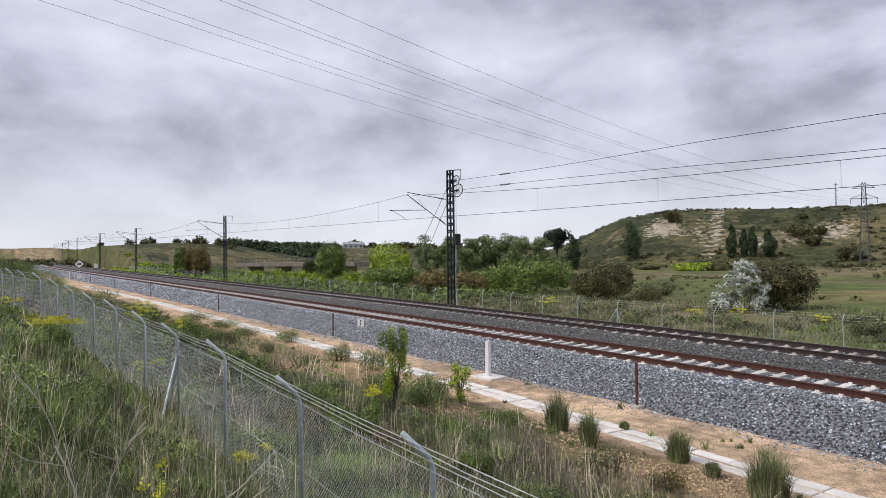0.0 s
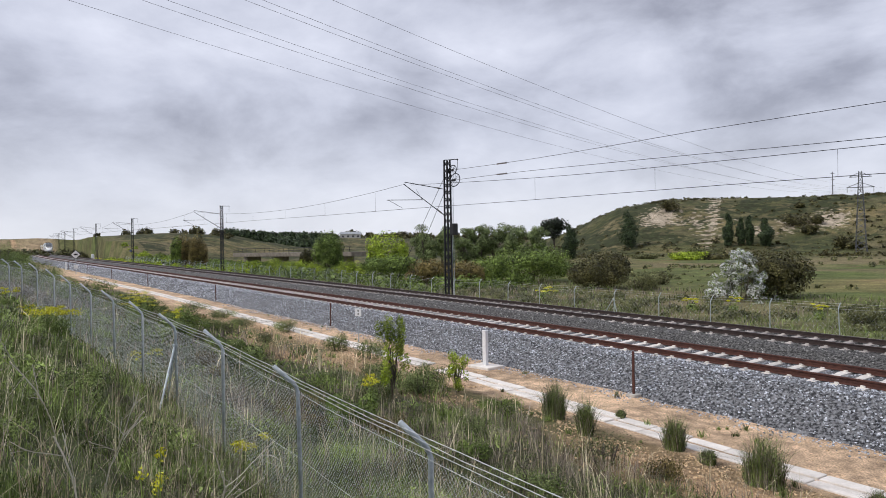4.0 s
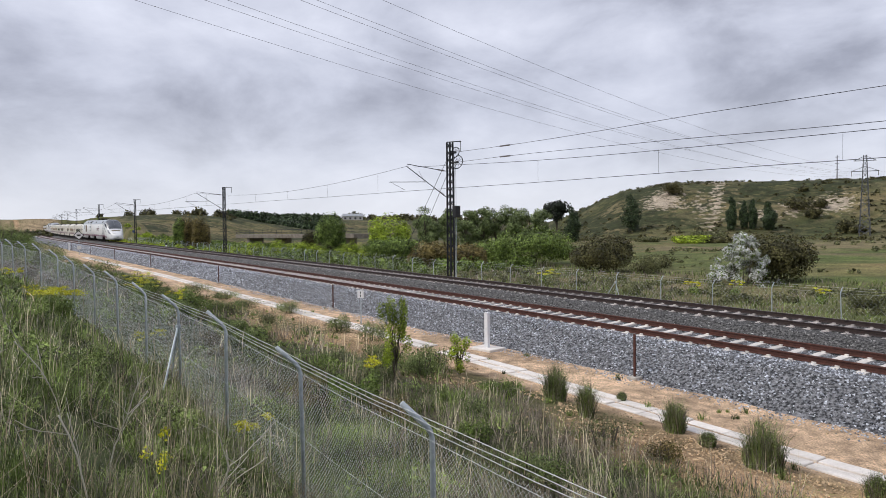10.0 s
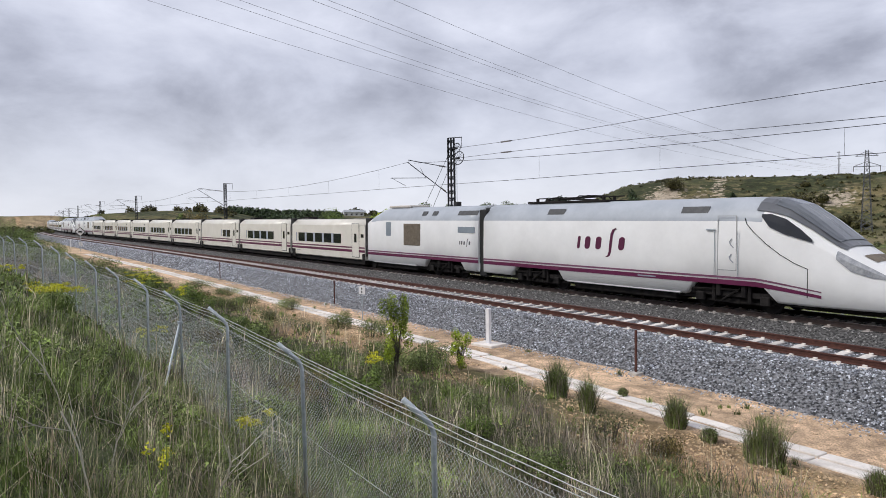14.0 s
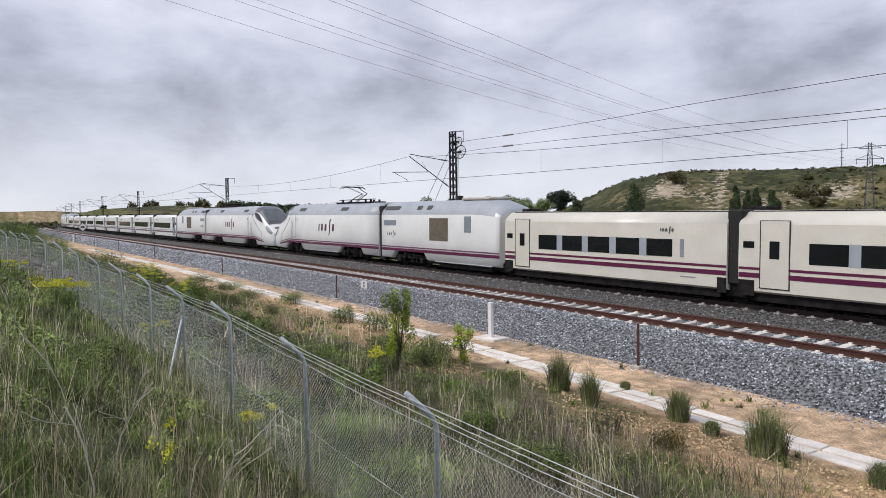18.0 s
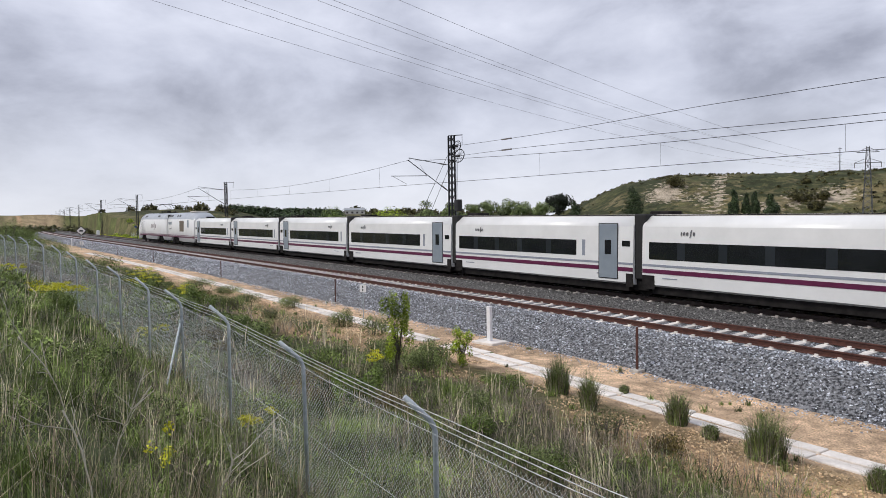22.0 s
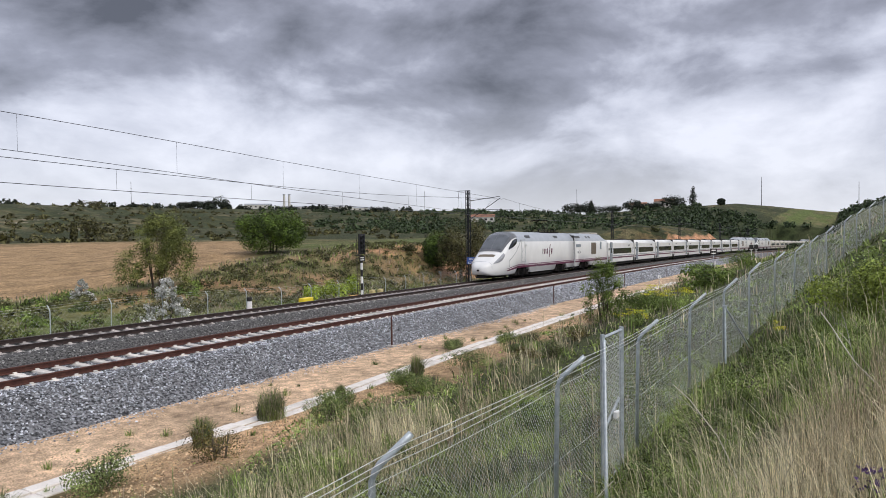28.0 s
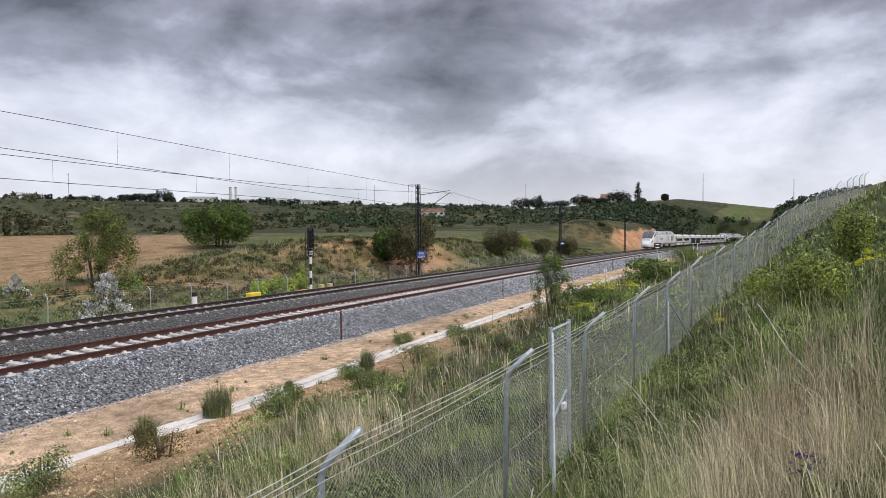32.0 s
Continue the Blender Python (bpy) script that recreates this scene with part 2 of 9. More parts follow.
M["vent_dark"] = surf("dark_roof_louvre", (0.045, 0.047, 0.05), (0.075, 0.077, 0.08), 4.0, 0.6)
M["stripe_grey"] = surf("train_grey_stripe", (0.25, 0.27, 0.32), (0.31, 0.33, 0.38), 2.0, 0.35)
M["door_grey"] = surf("coach_door_grey", (0.22, 0.26, 0.30), (0.27, 0.31, 0.35), 1.5, 0.35)
# grimy running gear; its near-black also carries the shade underneath
M["under"] = surf("underframe_grime_and_shade", (0.010, 0.009, 0.009), (0.030, 0.027, 0.026), 3.0, 0.9, 0.3, fine=0.2, spec=0.15)
M["cab_grey"] = surf("cab_mask_grey", (0.085, 0.09, 0.10), (0.13, 0.135, 0.145), 1.0, 0.28, spec=0.6)
M["grille"] = surf("vent_grille_brown", (0.13, 0.105, 0.075), (0.20, 0.165, 0.12), 4.0, 0.7)
M["glass_dark"] = surf("tinted_train_glass", (0.008, 0.009, 0.011), (0.014, 0.016, 0.02), 1.0, 0.06, spec=0.6)
M["glass_pillar"] = surf("tinted_glass_over_pillar", (0.022, 0.026, 0.032), (0.030, 0.035, 0.042), 1.0, 0.1, spec=0.6)
M["pillar_blue"] = surf("pale_blue_grey_pillar", (0.34, 0.37, 0.42), (0.40, 0.43, 0.48), 2.0, 0.4)
M["glass_cab"] = surf("windscreen_glass", (0.08, 0.09, 0.10), (0.12, 0.13, 0.145), 1.0, 0.05, spec=0.8)
M["lamp_glass"] = surf("headlamp_glass", (0.24, 0.25, 0.27), (0.42, 0.43, 0.45), 6.0, 0.12)
M["rubber"] = surf("gangway_rubber", (0.012, 0.012, 0.012), (0.02, 0.02, 0.02), 4.0, 0.8)
M["letter"] = surf("purple_lettering", (0.09, 0.012, 0.045), (0.11, 0.016, 0.055), 2.0, 0.4)
M["letter_grey"] = surf("grey_lettering", (0.09, 0.09, 0.10), (0.13, 0.13, 0.14), 2.0, 0.4)
# ---- the line of the track: curvature integrated once, offsets measured away from the camera's side ----
R1, SPACING, GAUGE = 17.84, 5.66, 1.735
NEAR_C, FAR_C = R1 + GAUGE / 2, R1 + SPACING + GAUGE / 2
_s = np.arange(-760.0, 521.0, 1.0)


def _curvature(s):
    a = np.clip(s, -255, 240)
    k = 3.0476e-4 + 2.2125e-6 * a - 1.1709e-8 * a * a
    k = np.where(s < -255, 0.0, k)
    return np.where(s < -440, -1 / 340.0, k)


_i0 = int(np.argmin(abs(_s)))
_th = -np.concatenate([[0], np.cumsum((_curvature(_s)[1:] + _curvature(_s)[:-1]) / 2)])
_th -= _th[_i0]
_cx = np.concatenate([[0], np.cumsum((np.cos(_th)[1:] + np.cos(_th)[:-1]) / 2)])
_cy = np.concatenate([[0], np.cumsum((np.sin(_th)[1:] + np.sin(_th)[:-1]) / 2)])
_cx, _cy = _cx - _cx[_i0], _cy - _cy[_i0]


def grade(s):
    """Height of the rails, falling towards the east."""
    a = np.clip(s, -270, 270)
    return -0.0147 * a - 1.114e-5 * a * a + np.where(s < -270, -0.0087 * (s + 270), 0) + np.where(s > 270, -0.0207 * (s - 270), 0)


def heading(s):
    return float(np.interp(s, _s, _th))


def place(s, off, up=0.0):
    th = heading(s)
    return Vector((float(np.interp(s, _s, _cx)) - math.sin(th) * off, float(np.interp(s, _s, _cy)) + math.cos(th) * off, float(grade(s)) + up))


def track_pose(s, off, up=0.0, turn=0.0, tilt=0.0):
    """x along the line, y away from the camera's side."""
    v = place(s, off, up)
    return Matrix.Translation(v) @ Matrix.Rotation(heading(s) + radians(turn), 4, "Z") @ Matrix.Rotation(radians(tilt), 4, "X")


def line_coords(x, y):
    """Chainage and offset for arrays of places; straight past the ends."""
    s = np.clip(x, -420, 330).astype(float)
    for _ in range(4):
        c = np.clip(s, -420, 330)
        th, cx, cy = np.interp(c, _s, _th), np.interp(c, _s, _cx), np.interp(c, _s, _cy)
        s = c + (x - cx) * np.cos(th) + (y - cy) * np.sin(th)
    return s, -(x - cx) * np.sin(th) + (y - cy) * np.cos(th)


def line_points(s, off, up):
    th, cx, cy = np.interp(s, _s, _th), np.interp(s, _s, _cx), np.interp(s, _s, _cy)
    return np.stack([cx - np.sin(th) * off, cy + np.cos(th) * off, grade(s) + up], 1)


def smooth(v, a, b):
    t = np.clip((v - a) / (b - a), 0, 1)
    return t * t * (3 - 2 * t)


# ---- the near fence: x, y of the post foot and height of the ground there ----
FENCE_X = np.array([-80, -50, -32, -29, -26, -23, -20, -17, -14, -11, -8, -5, 0, 4.1, 7.3, 10.5, 13.7, 16.9, 20.1, 23.3, 26.5, 29.7, 32.9, 36.1, 39.3, 42.5, 45.7, 48.9, 52.1, 55.3, 70, 90])
FENCE_Y = np.array([-4, 0.4, 2.4, 2.7, 2.9, 3.1, 3.25, 3.35, 3.38, 3.35, 3.38, 3.32, 3.1, 2.8, 2.55, 2.35, 2.05, 1.75, 1.4, 0.9, 0.4, -0.1, -0.75, -1.5, -2.2, -3.0, -3.9, -4.75, -5.65, -6.6, -11, -17])
FENCE_Z = np.array([2.4, 1.6, 1.12, 0.92, 0.76, 0.58, 0.5, 0.36, 0.3, 0.25, 0.08, 0.0, 0.02, 0.1, 0.13, 0.15, 0.27, 0.34, 0.55, 0.73, 0.9, 1.14, 1.5, 1.97, 2.33, 2.76, 3.17, 3.6, 4.1, 4.5, 6.2, 7.5])
# far relief by bearing from the viewpoint (left positive): skyline angle, start and crest of the rise
SKY_AZ = np.array([-180, -110, -100, -92, -88, -85.5, -80, -74, -66, -58, -50, -41, -34.6, -20, 0, 15, 25, 32.4, 37, 40.8, 45.3, 47, 50, 58, 64, 69, 73, 77, 82, 87, 100, 180])
SKY_EL = np.array([0.6, 0.6, 0.6, 1.0, 1.5, 1.75, 1.5, 1.1, 1.5, 1.6, 1.75, 1.85, 2.0, 2.4, 3.0, 3.2, 3.2, 3.35, 3.4, 2.85, 0.9, 0.4, 0.6, 0.8, 0.9, 0.9, 1.2, 1.4, 1.15, 1.0, 1.2, 1.0])
SKY_D0 = np.array([300, 300, 300, 300, 260, 260, 280, 250, 240, 220, 220, 230, 220, 200, 200, 210, 210, 208, 208, 212, 230, 250, 300, 300, 250, 200, 180, 165, 180, 250, 300, 300])
SKY_D1 = np.array([600, 600, 600, 600, 600, 560, 560, 600, 700, 750, 750, 700, 600, 450, 350, 300, 300, 300, 300, 300, 320, 500, 800, 800, 700, 480, 340, 300, 330, 500, 600, 600])


def value_noise(x, y, size, seed):
    """Smooth random field of about -1 to 1 with patches of the given size."""
    rng = np.random.default_rng(seed)
    tab = rng.uniform(-1, 1, (64, 64))
    u, v = x / size, y / size
    i, j = np.floor(u).astype(int), np.floor(v).astype(int)
    fu, fv = u - i, v - j
    fu, fv = fu * fu * (3 - 2 * fu), fv * fv * (3 - 2 * fv)
    a, b, c, d = tab[i % 64, j % 64], tab[(i + 1) % 64, j % 64], tab[i % 64, (j + 1) % 64], tab[(i + 1) % 64, (j + 1) % 64]
    return (a * (1 - fu) + b * fu) * (1 - fv) + (c * (1 - fu) + d * fu) * fv


def ground_height(x, y):
    x, y = np.asarray(x, float), np.asarray(y, float)
    s, off = line_coords(x, y)
    zg = grade(np.clip(s, -420, 330))
    rough = value_noise(x, y, 1.7, 1) * 0.08 + value_noise(x, y, 5.0, 2) * 0.12
    # bank on the camera's side, across the fence, down to the formation
    yf, zf = np.interp(x, FENCE_X, FENCE_Y), np.interp(x, FENCE_X, FENCE_Z)
    d = yf - y
    bank = zf + 0.60 * np.clip(d, 0, 3.0) + 0.28 * np.clip(d - 3.0, 0, 14) + 0.08 * np.clip(d - 17, 0, 60) + rough * 0.8
    th = np.interp(np.clip(s, -420, 330), _s, _th)
    t = np.clip(-d / np.maximum(12.2 - (off + d), 2.0), 0, 1)
    slope = zf * (1 - t) ** 1.15 + (zg - 1.02) * (1 - (1 - t) ** 1.15) + rough * 1.1 * (t < 1) * np.sin(np.pi * np.clip(t, 0.02, 0.98)) ** 0.5
    near = np.where(d > 0, bank, slope)
    form = zg - 1.03 + value_noise(x, y, 1.2, 3) * 0.02
    z = np.where(off < 12.4, near, form)
    # far side of the formation
    flat = smooth(s, -80, -70) * (1 - smooth(s, -40, -34))
    fall = -1.03 - 0.97 * smooth(off, 28.5 + 3.5 * flat, 34.5 + 1.5 * flat)
    far = zg + fall + rough * smooth(off, 30, 36) * 1.2
    z = np.where(off > 26, far, z)
    dist, az = np.hypot(x, y), np.degrees(np.arctan2(-x, y))
    plain = np.where(az > 0, -1.6 + 0.006 * dist, -1.9 + 0.0 * dist)
    plain = np.where(az < 0, np.minimum(-2.0 + 0.024 * np.clip(dist - 70, 0, 130), 1.4), plain)
    plain = plain + value_noise(x, y, 14.0, 4) * 0.25
    z = np.where(off > 36, z * (1 - smooth(off, 36, 75)) + plain * smooth(off, 36, 75), z)
    # cutting slope and spoil heap on the far side, east of the signal
    cut = np.interp(s, [20, 36, 50, 66, 83, 110, 130, 150, 175], [0, 0.4, 1.6, 3.4, 4.6, 4.2, 3.2, 2.2, 1.5])
    crest = zg - 1.9 + cut + value_noise(x, y, 6.0, 5) * 0.35
    w = smooth(off, 40, 50) * (1 - smooth(off, 70, 130)) * (s > 18) * (s < 420)
    z = np.where(w > 0, z + np.maximum(crest - z, 0) * w, z)
    heap = np.exp(-(np.maximum(abs(s - 250) - 28, 0) / 14.0) ** 2) * smooth(off, 36.5, 47) * (1 - smooth(off, 54, 74))
    z = z + heap * (6.4 + value_noise(x, y, 9.0, 6) * 0.9)
    # hills
    el, d0, d1 = np.interp(az, SKY_AZ, SKY_EL), np.interp(az, SKY_AZ, SKY_D0), np.interp(az, SKY_AZ, SKY_D1)
    top = 3.5 + d1 * np.tan(np.radians(el))
    rise = smooth(dist, d0, d1)
    lump = value_noise(x, y, 34.0, 7) * 1.3 + value_noise(x, y, 90.0, 8) * 1.5 + value_noise(x, y, 11.0, 9) * 0.5
    hill = z + (top - z) * rise + lump * np.sin(np.pi * np.clip(rise, 0, 1)) * 1.2
    hill = hill - np.clip(dist - d1, 0, 4000) * 0.004
    side = (off > 40) | (dist > 420)
    return np.where(side, hill, z)


# dark serves scrub and woods, and the painted shade under near grass
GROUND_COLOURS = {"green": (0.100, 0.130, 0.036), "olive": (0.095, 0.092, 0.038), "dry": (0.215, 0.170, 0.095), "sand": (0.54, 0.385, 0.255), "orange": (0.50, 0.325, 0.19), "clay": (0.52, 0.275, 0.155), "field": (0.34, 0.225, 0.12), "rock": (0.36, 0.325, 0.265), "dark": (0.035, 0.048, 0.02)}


def ground_colour(x, y):
    s, off = line_coords(x, y)
    dist, az = np.hypot(x, y), np.degrees(np.arctan2(-x, y))
    G = {k: np.array(v) for k, v in GROUND_COLOURS.items()}
    n1, n2, n3 = value_noise(x, y, 3.0, 11), value_noise(x, y, 11.0, 12), value_noise(x, y, 40.0, 13)

    def mix(c, k, w):
        return c * (1 - w[..., None]) + G[k] * w[..., None]

    c = np.broadcast_to(G["olive"], x.shape + (3,)).copy()
    c = mix(c, "green", np.clip(0.5 + n2 * 0.8, 0, 1))
    c = mix(c, "dry", np.clip(0.2 + n1 * 0.5 + n3 * 0.3, 0, 0.9))
    # soil under near grass darkened: shade between the blades, put into the colour
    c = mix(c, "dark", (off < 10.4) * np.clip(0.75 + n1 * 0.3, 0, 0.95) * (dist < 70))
    edge = off + n1 * 0.5
    c = mix(c, "orange", smooth(edge, 9.0, 10.6) * (1 - smooth(edge, 12.0, 12.5)) * np.clip(np.where(x < -16, 0.18, 0.6) + n1 * 0.9, 0, 1))
    c = mix(c, "sand", smooth(off + n1 * 0.15, 11.9, 12.6) * (1 - smooth(edge, 29, 33)) * (1 - 0.65 * smooth(-s, 90, 170)) * (1 - smooth(s, 290, 350)))
    c = mix(c, "green", smooth(edge, 30, 32) * (1 - smooth(edge, 38.5, 41)) * smooth(s, 5, 16) * np.clip(0.75 + n1 * 0.4, 0, 1))
    c = mix(c, "sand", smooth(edge, 27, 29) * (1 - smooth(edge, 36, 38)) * smooth(s, -80, -68) * (1 - smooth(s, -42, -34)) * 0.95)
    # cutting soil, spoil heap, ploughed field
    bare = smooth(off, np.where(s < 40, 41.5, 39), np.where(s < 40, 46, 43)) * (1 - smooth(off, 50, 56)) * smooth(s, 20, 32) * (1 - smooth(s, 84, 108))
    c = mix(c, "clay", bare * np.clip(0.62 + n2 * 1.1 + n1 * 0.5, 0, 0.95))
    heap = np.exp(-(np.maximum(abs(s - 250) - 30, 0) / 12.0) ** 2) * smooth(off, 37, 40) * (1 - smooth(off, 54, 68))
    c = mix(c, "clay", np.clip(heap * (0.95 + n1 * 0.25), 0, 1))
    c = mix(c, "green", smooth(off, 37, 39) * (1 - smooth(off, 55, 60)) * smooth(s, -30, -5) * (1 - smooth(s, 30, 44)) * np.clip(0.7 + n2 * 0.5, 0, 0.95))
    upper = np.interp(az, [-46, -27, -21, -15], [212, 212, 150, 102]) + n2 * 3
    fld = smooth(off, 56, 62) * smooth(az, -48, -45.5) * (1 - smooth(az, -16.5, -14.5)) * (1 - smooth(dist, upper - 4, upper + 4))
    c = mix(c, "field", fld * 0.97)
    fl2 = smooth(dist + n1, 73, 76) * (1 - smooth(dist + n1, 94, 98)) * smooth(az, 8, 12) * (1 - smooth(az, 27, 29)) * (off > 45)
    c = mix(c, "field", fl2 * 0.8)
    # hills: scrub, pale rock, dark woods
    hill = smooth(dist, 180, 240) * (off > 45)
    n4 = value_noise(x, y, 6.0, 14) + 0.6 * value_noise(x, y, 2.5, 15)
    strip = value_noise(x, y * 0.35 + off * 0.9, 17.0, 16)
    c = mix(c, "dry", (off > 55) * (dist < 215) * (az > 0) * np.clip(strip * 1.3, 0, 0.65))
    c = mix(c, "green", (off > 55) * (dist < 215) * (az > 0) * np.clip(-strip * 1.3, 0, 0.7))
    c = mix(c, "olive", hill * 0.85)
    c = mix(c, "dark", hill * np.clip(0.40 + n4 * 0.6 + n2 * 0.3 + 0.30 * (az < 0) + 0.2 * (az < -30) * (az > -62), 0, 0.95))
    c = mix(c, "dry", hill * np.clip(n4 * 0.7 - n2 * 0.5 - 0.1, 0, 0.7))
    c = mix(c, "sand", smooth(az, 84, 86.5) * smooth(dist, 240, 280) * (1 - smooth(dist, 420, 470)) * np.clip(0.30 + n4 * 0.6 + n3 * 0.7, 0, 0.8))
    woods = smooth(az, 66, 68) * (1 - smooth(az, 72.5, 74)) * smooth(dist, 330, 380)
    woods = np.maximum(woods, smooth(dist, 290, 320) * (1 - smooth(dist, 430, 450)) * (1 - smooth(az, -84.5, -80)) * (az > -110))
    c = mix(c, "dark", woods * 0.85)
    # distant ground fades to blue-grey: haze put into the colour
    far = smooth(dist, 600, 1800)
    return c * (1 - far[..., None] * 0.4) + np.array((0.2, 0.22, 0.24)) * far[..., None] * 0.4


def ground_patches(x, y):
    """How likely bare rock, dark low scrub and dry turf are; the material breaks them into ragged patches."""
    s, off = line_coords(x, y)
    dist, az = np.hypot(x, y), np.degrees(np.arctan2(-x, y))

    def spot(a, wa, d, wd, amount):
        return amount * np.exp(-(((az - a) / wa) ** 2) - ((dist - d) / wd) ** 2)

    hill = smooth(dist, 205, 235) * (off > 45) * (az > -62) * (az < 48)
    n1, n2 = value_noise(x, y, 26.0, 61), value_noise(x, y, 9.0, 62)
    rock = hill * (0.30 + 0.14 * n1 + 0.10 * n2)
    rock = rock + spot(37.6, 1.6, 262, 16, 0.22) + spot(34.4, 2.2, 292, 12, 0.24) + spot(28.6, 1.0, 252, 14, 0.26) + spot(26.2, 1.5, 256, 12, 0.28) + spot(30.5, 1.0, 246, 8, 0.16)
    rock = rock + spot(-21, 4.0, 300, 70, 0.26) + spot(-27, 3.0, 330, 60, 0.2)
    way = 0.55 * np.exp(-((az - 34.15 + (dist - 214) * 0.011) / 0.48) ** 2) * smooth(dist, 216, 226) * (1 - smooth(dist, 292, 300))
    way = way + 0.42 * np.exp(-((az - 35.2 + (dist - 214) * 0.004) / 0.42) ** 2) * smooth(dist, 222, 232) * (1 - smooth(dist, 268, 280))
    rock = np.maximum(rock, way + 0.12 * (way > 0.1))
    dark = smooth(dist, 195, 225) * (off > 45) * (0.51 + 0.12 * n2 - 0.10 * n1)
    dry = smooth(dist, 60, 90) * (off > 50) * (az > 0) * (0.42 + 0.16 * n1)
    return np.clip(np.stack([rock, dark, dry], -1), 0, 1)


def ground_material():
    m = bpy.data.materials.new("ground_soil_and_turf")
    m.use_nodes = True
    nt = m.node_tree
    N, L = nt.nodes.new, nt.links.new
    b = nt.nodes["Principled BSDF"]
    b.inputs["Roughness"].default_value, b.inputs["Specular IOR Level"].default_value = 0.95, 0.2
    at, tc = N("ShaderNodeAttribute"), N("ShaderNodeTexCoord")
    at.attribute_name = "cover"
    col = at.outputs["Color"]
    # ragged patches of dry turf, low scrub and bare rock
    pt, split = N("ShaderNodeAttribute"), N("ShaderNodeSeparateColor")
    pt.attribute_name = "patches"
    L(pt.outputs["Color"], split.inputs[0])
    for channel, scale, low, high, tint in ((2, 0.16, 0.0, 0.10, (0.185, 0.150, 0.070)), (1, 0.30, 0.0, 0.06, (0.038, 0.044, 0.018)), (0, 0.55, 0.0, 0.07, (0.40, 0.335, 0.255))):
        n, add, mr, mx = N("ShaderNodeTexNoise"), N("ShaderNodeMath"), N("ShaderNodeMapRange"), N("ShaderNodeMix")
        n.inputs["Scale"].default_value, n.inputs["Detail"].default_value, n.inputs["Roughness"].default_value = scale, 9.0, 0.68
        L(tc.outputs["Object"], n.inputs["Vector"])
        add.operation = "ADD"
        L(n.outputs[0], add.inputs[0])
        L(split.outputs[channel], add.inputs[1])
        mr.inputs[1].default_value, mr.inputs[2].default_value = 1.0 + low, 1.0 + high
        L(add.outputs[0], mr.inputs[0])
        mx.data_type = "RGBA"
        L(mr.outputs[0], mx.inputs[0])
        L(col, mx.inputs[6])
        mx.inputs[7].default_value = (*tint, 1)
        col = mx.outputs[2]
    last = None
    for scale, amount in ((0.35, 0.35), (3.0, 0.4), (26.0, 0.45)):
        n, hs, mr = N("ShaderNodeTexNoise"), N("ShaderNodeHueSaturation"), N("ShaderNodeMapRange")
        n.inputs["Scale"].default_value, n.inputs["Detail"].default_value = scale, 6.0
        L(tc.outputs["Object"], n.inputs["Vector"])
        mr.inputs[1].default_value, mr.inputs[2].default_value = 0.3, 0.7
        mr.inputs[3].default_value, mr.inputs[4].default_value = 1 - amount, 1 + amount
        L(n.outputs[0], mr.inputs[0])
        L(mr.outputs[0], hs.inputs["Value"])
        L(col, hs.inputs["Color"])
        col, last = hs.outputs[0], n
    L(col, b.inputs["Base Color"])
    bp = N("ShaderNodeBump")
    bp.inputs["Strength"].default_value, bp.inputs["Distance"].default_value = 0.7, 0.05
    L(last.outputs[0], bp.inputs["Height"])
    L(bp.outputs[0], b.inputs["Normal"])
    return m


def mesh_from(name, verts, faces, mats, smooth_faces=True):
    me = bpy.data.meshes.new(name)
    me.from_pydata(verts, [], faces)
    for k in mats if isinstance(mats, (list, tuple)) else [mats]:
        me.materials.append(k)
    if smooth_faces:
        me.polygons.foreach_set("use_smooth", np.ones(len(me.polygons), bool))
    me.update()
    return me


def fast_mesh(name, verts, tris, mat, smooth_faces=False):
    """A mesh of triangles or quads from arrays."""
    verts, tris = np.asarray(verts, np.float32), np.asarray(tris, np.int32)
    me = bpy.data.meshes.new(name)
    n, k = tris.shape
    me.vertices.add(len(verts))
    me.vertices.foreach_set("co", verts.ravel())
    me.loops.add(n * k)
    me.loops.foreach_set("vertex_index", tris.ravel())
    me.polygons.add(n)
    me.polygons.foreach_set("loop_start", np.arange(0, n * k, k, dtype=np.int32))
    me.polygons.foreach_set("loop_total", np.full(n, k, np.int32))
    me.polygons.foreach_set("use_smooth", np.full(n, smooth_faces))
    for m in mat if isinstance(mat, (list, tuple)) else [mat]:
        me.materials.append(m)
    me.update(calc_edges=True)
    me.validate()
    return me


def part(name, data, parent=None, m=None, mat=None, label=""):
    """One mesh object under a thing or under a part; data is a mesh or a bmesh."""
    if isinstance(data, bmesh.types.BMesh):
        me = bpy.data.meshes.new(name)
        data.to_mesh(me)
        data.free()
        if mat is not None:
            me.materials.append(mat)
        data = me
    ob = new(name, data)
    if m is not None:
        ob.matrix_basis = m
    ob.parent = parent
    return tagged(ob, label) if label else ob


def parts(name, bm, parent=None, mat=None, label=""):
    """Each loose piece of a bmesh as a part of its own."""
    bm.verts.index_update()
    seen, made = set(), []
    for v in bm.verts:
        if v.index in seen:
            continue
        stack, isl = [v], []
        seen.add(v.index)
        while stack:
            q = stack.pop()
            isl.append(q)
            for e in q.link_edges:
                o = e.other_vert(q)
                if o.index not in seen:
                    seen.add(o.index)
                    stack.append(o)
        ids = {q.index: k for k, q in enumerate(isl)}
        fs = {f for q in isl for f in q.link_faces}
        me = mesh_from(name, [tuple(q.co) for q in isl], [tuple(ids[w.index] for w in f.verts) for f in fs], mat, False)
        made.append(part(name, me, parent, label=label))
    bm.free()
    return made


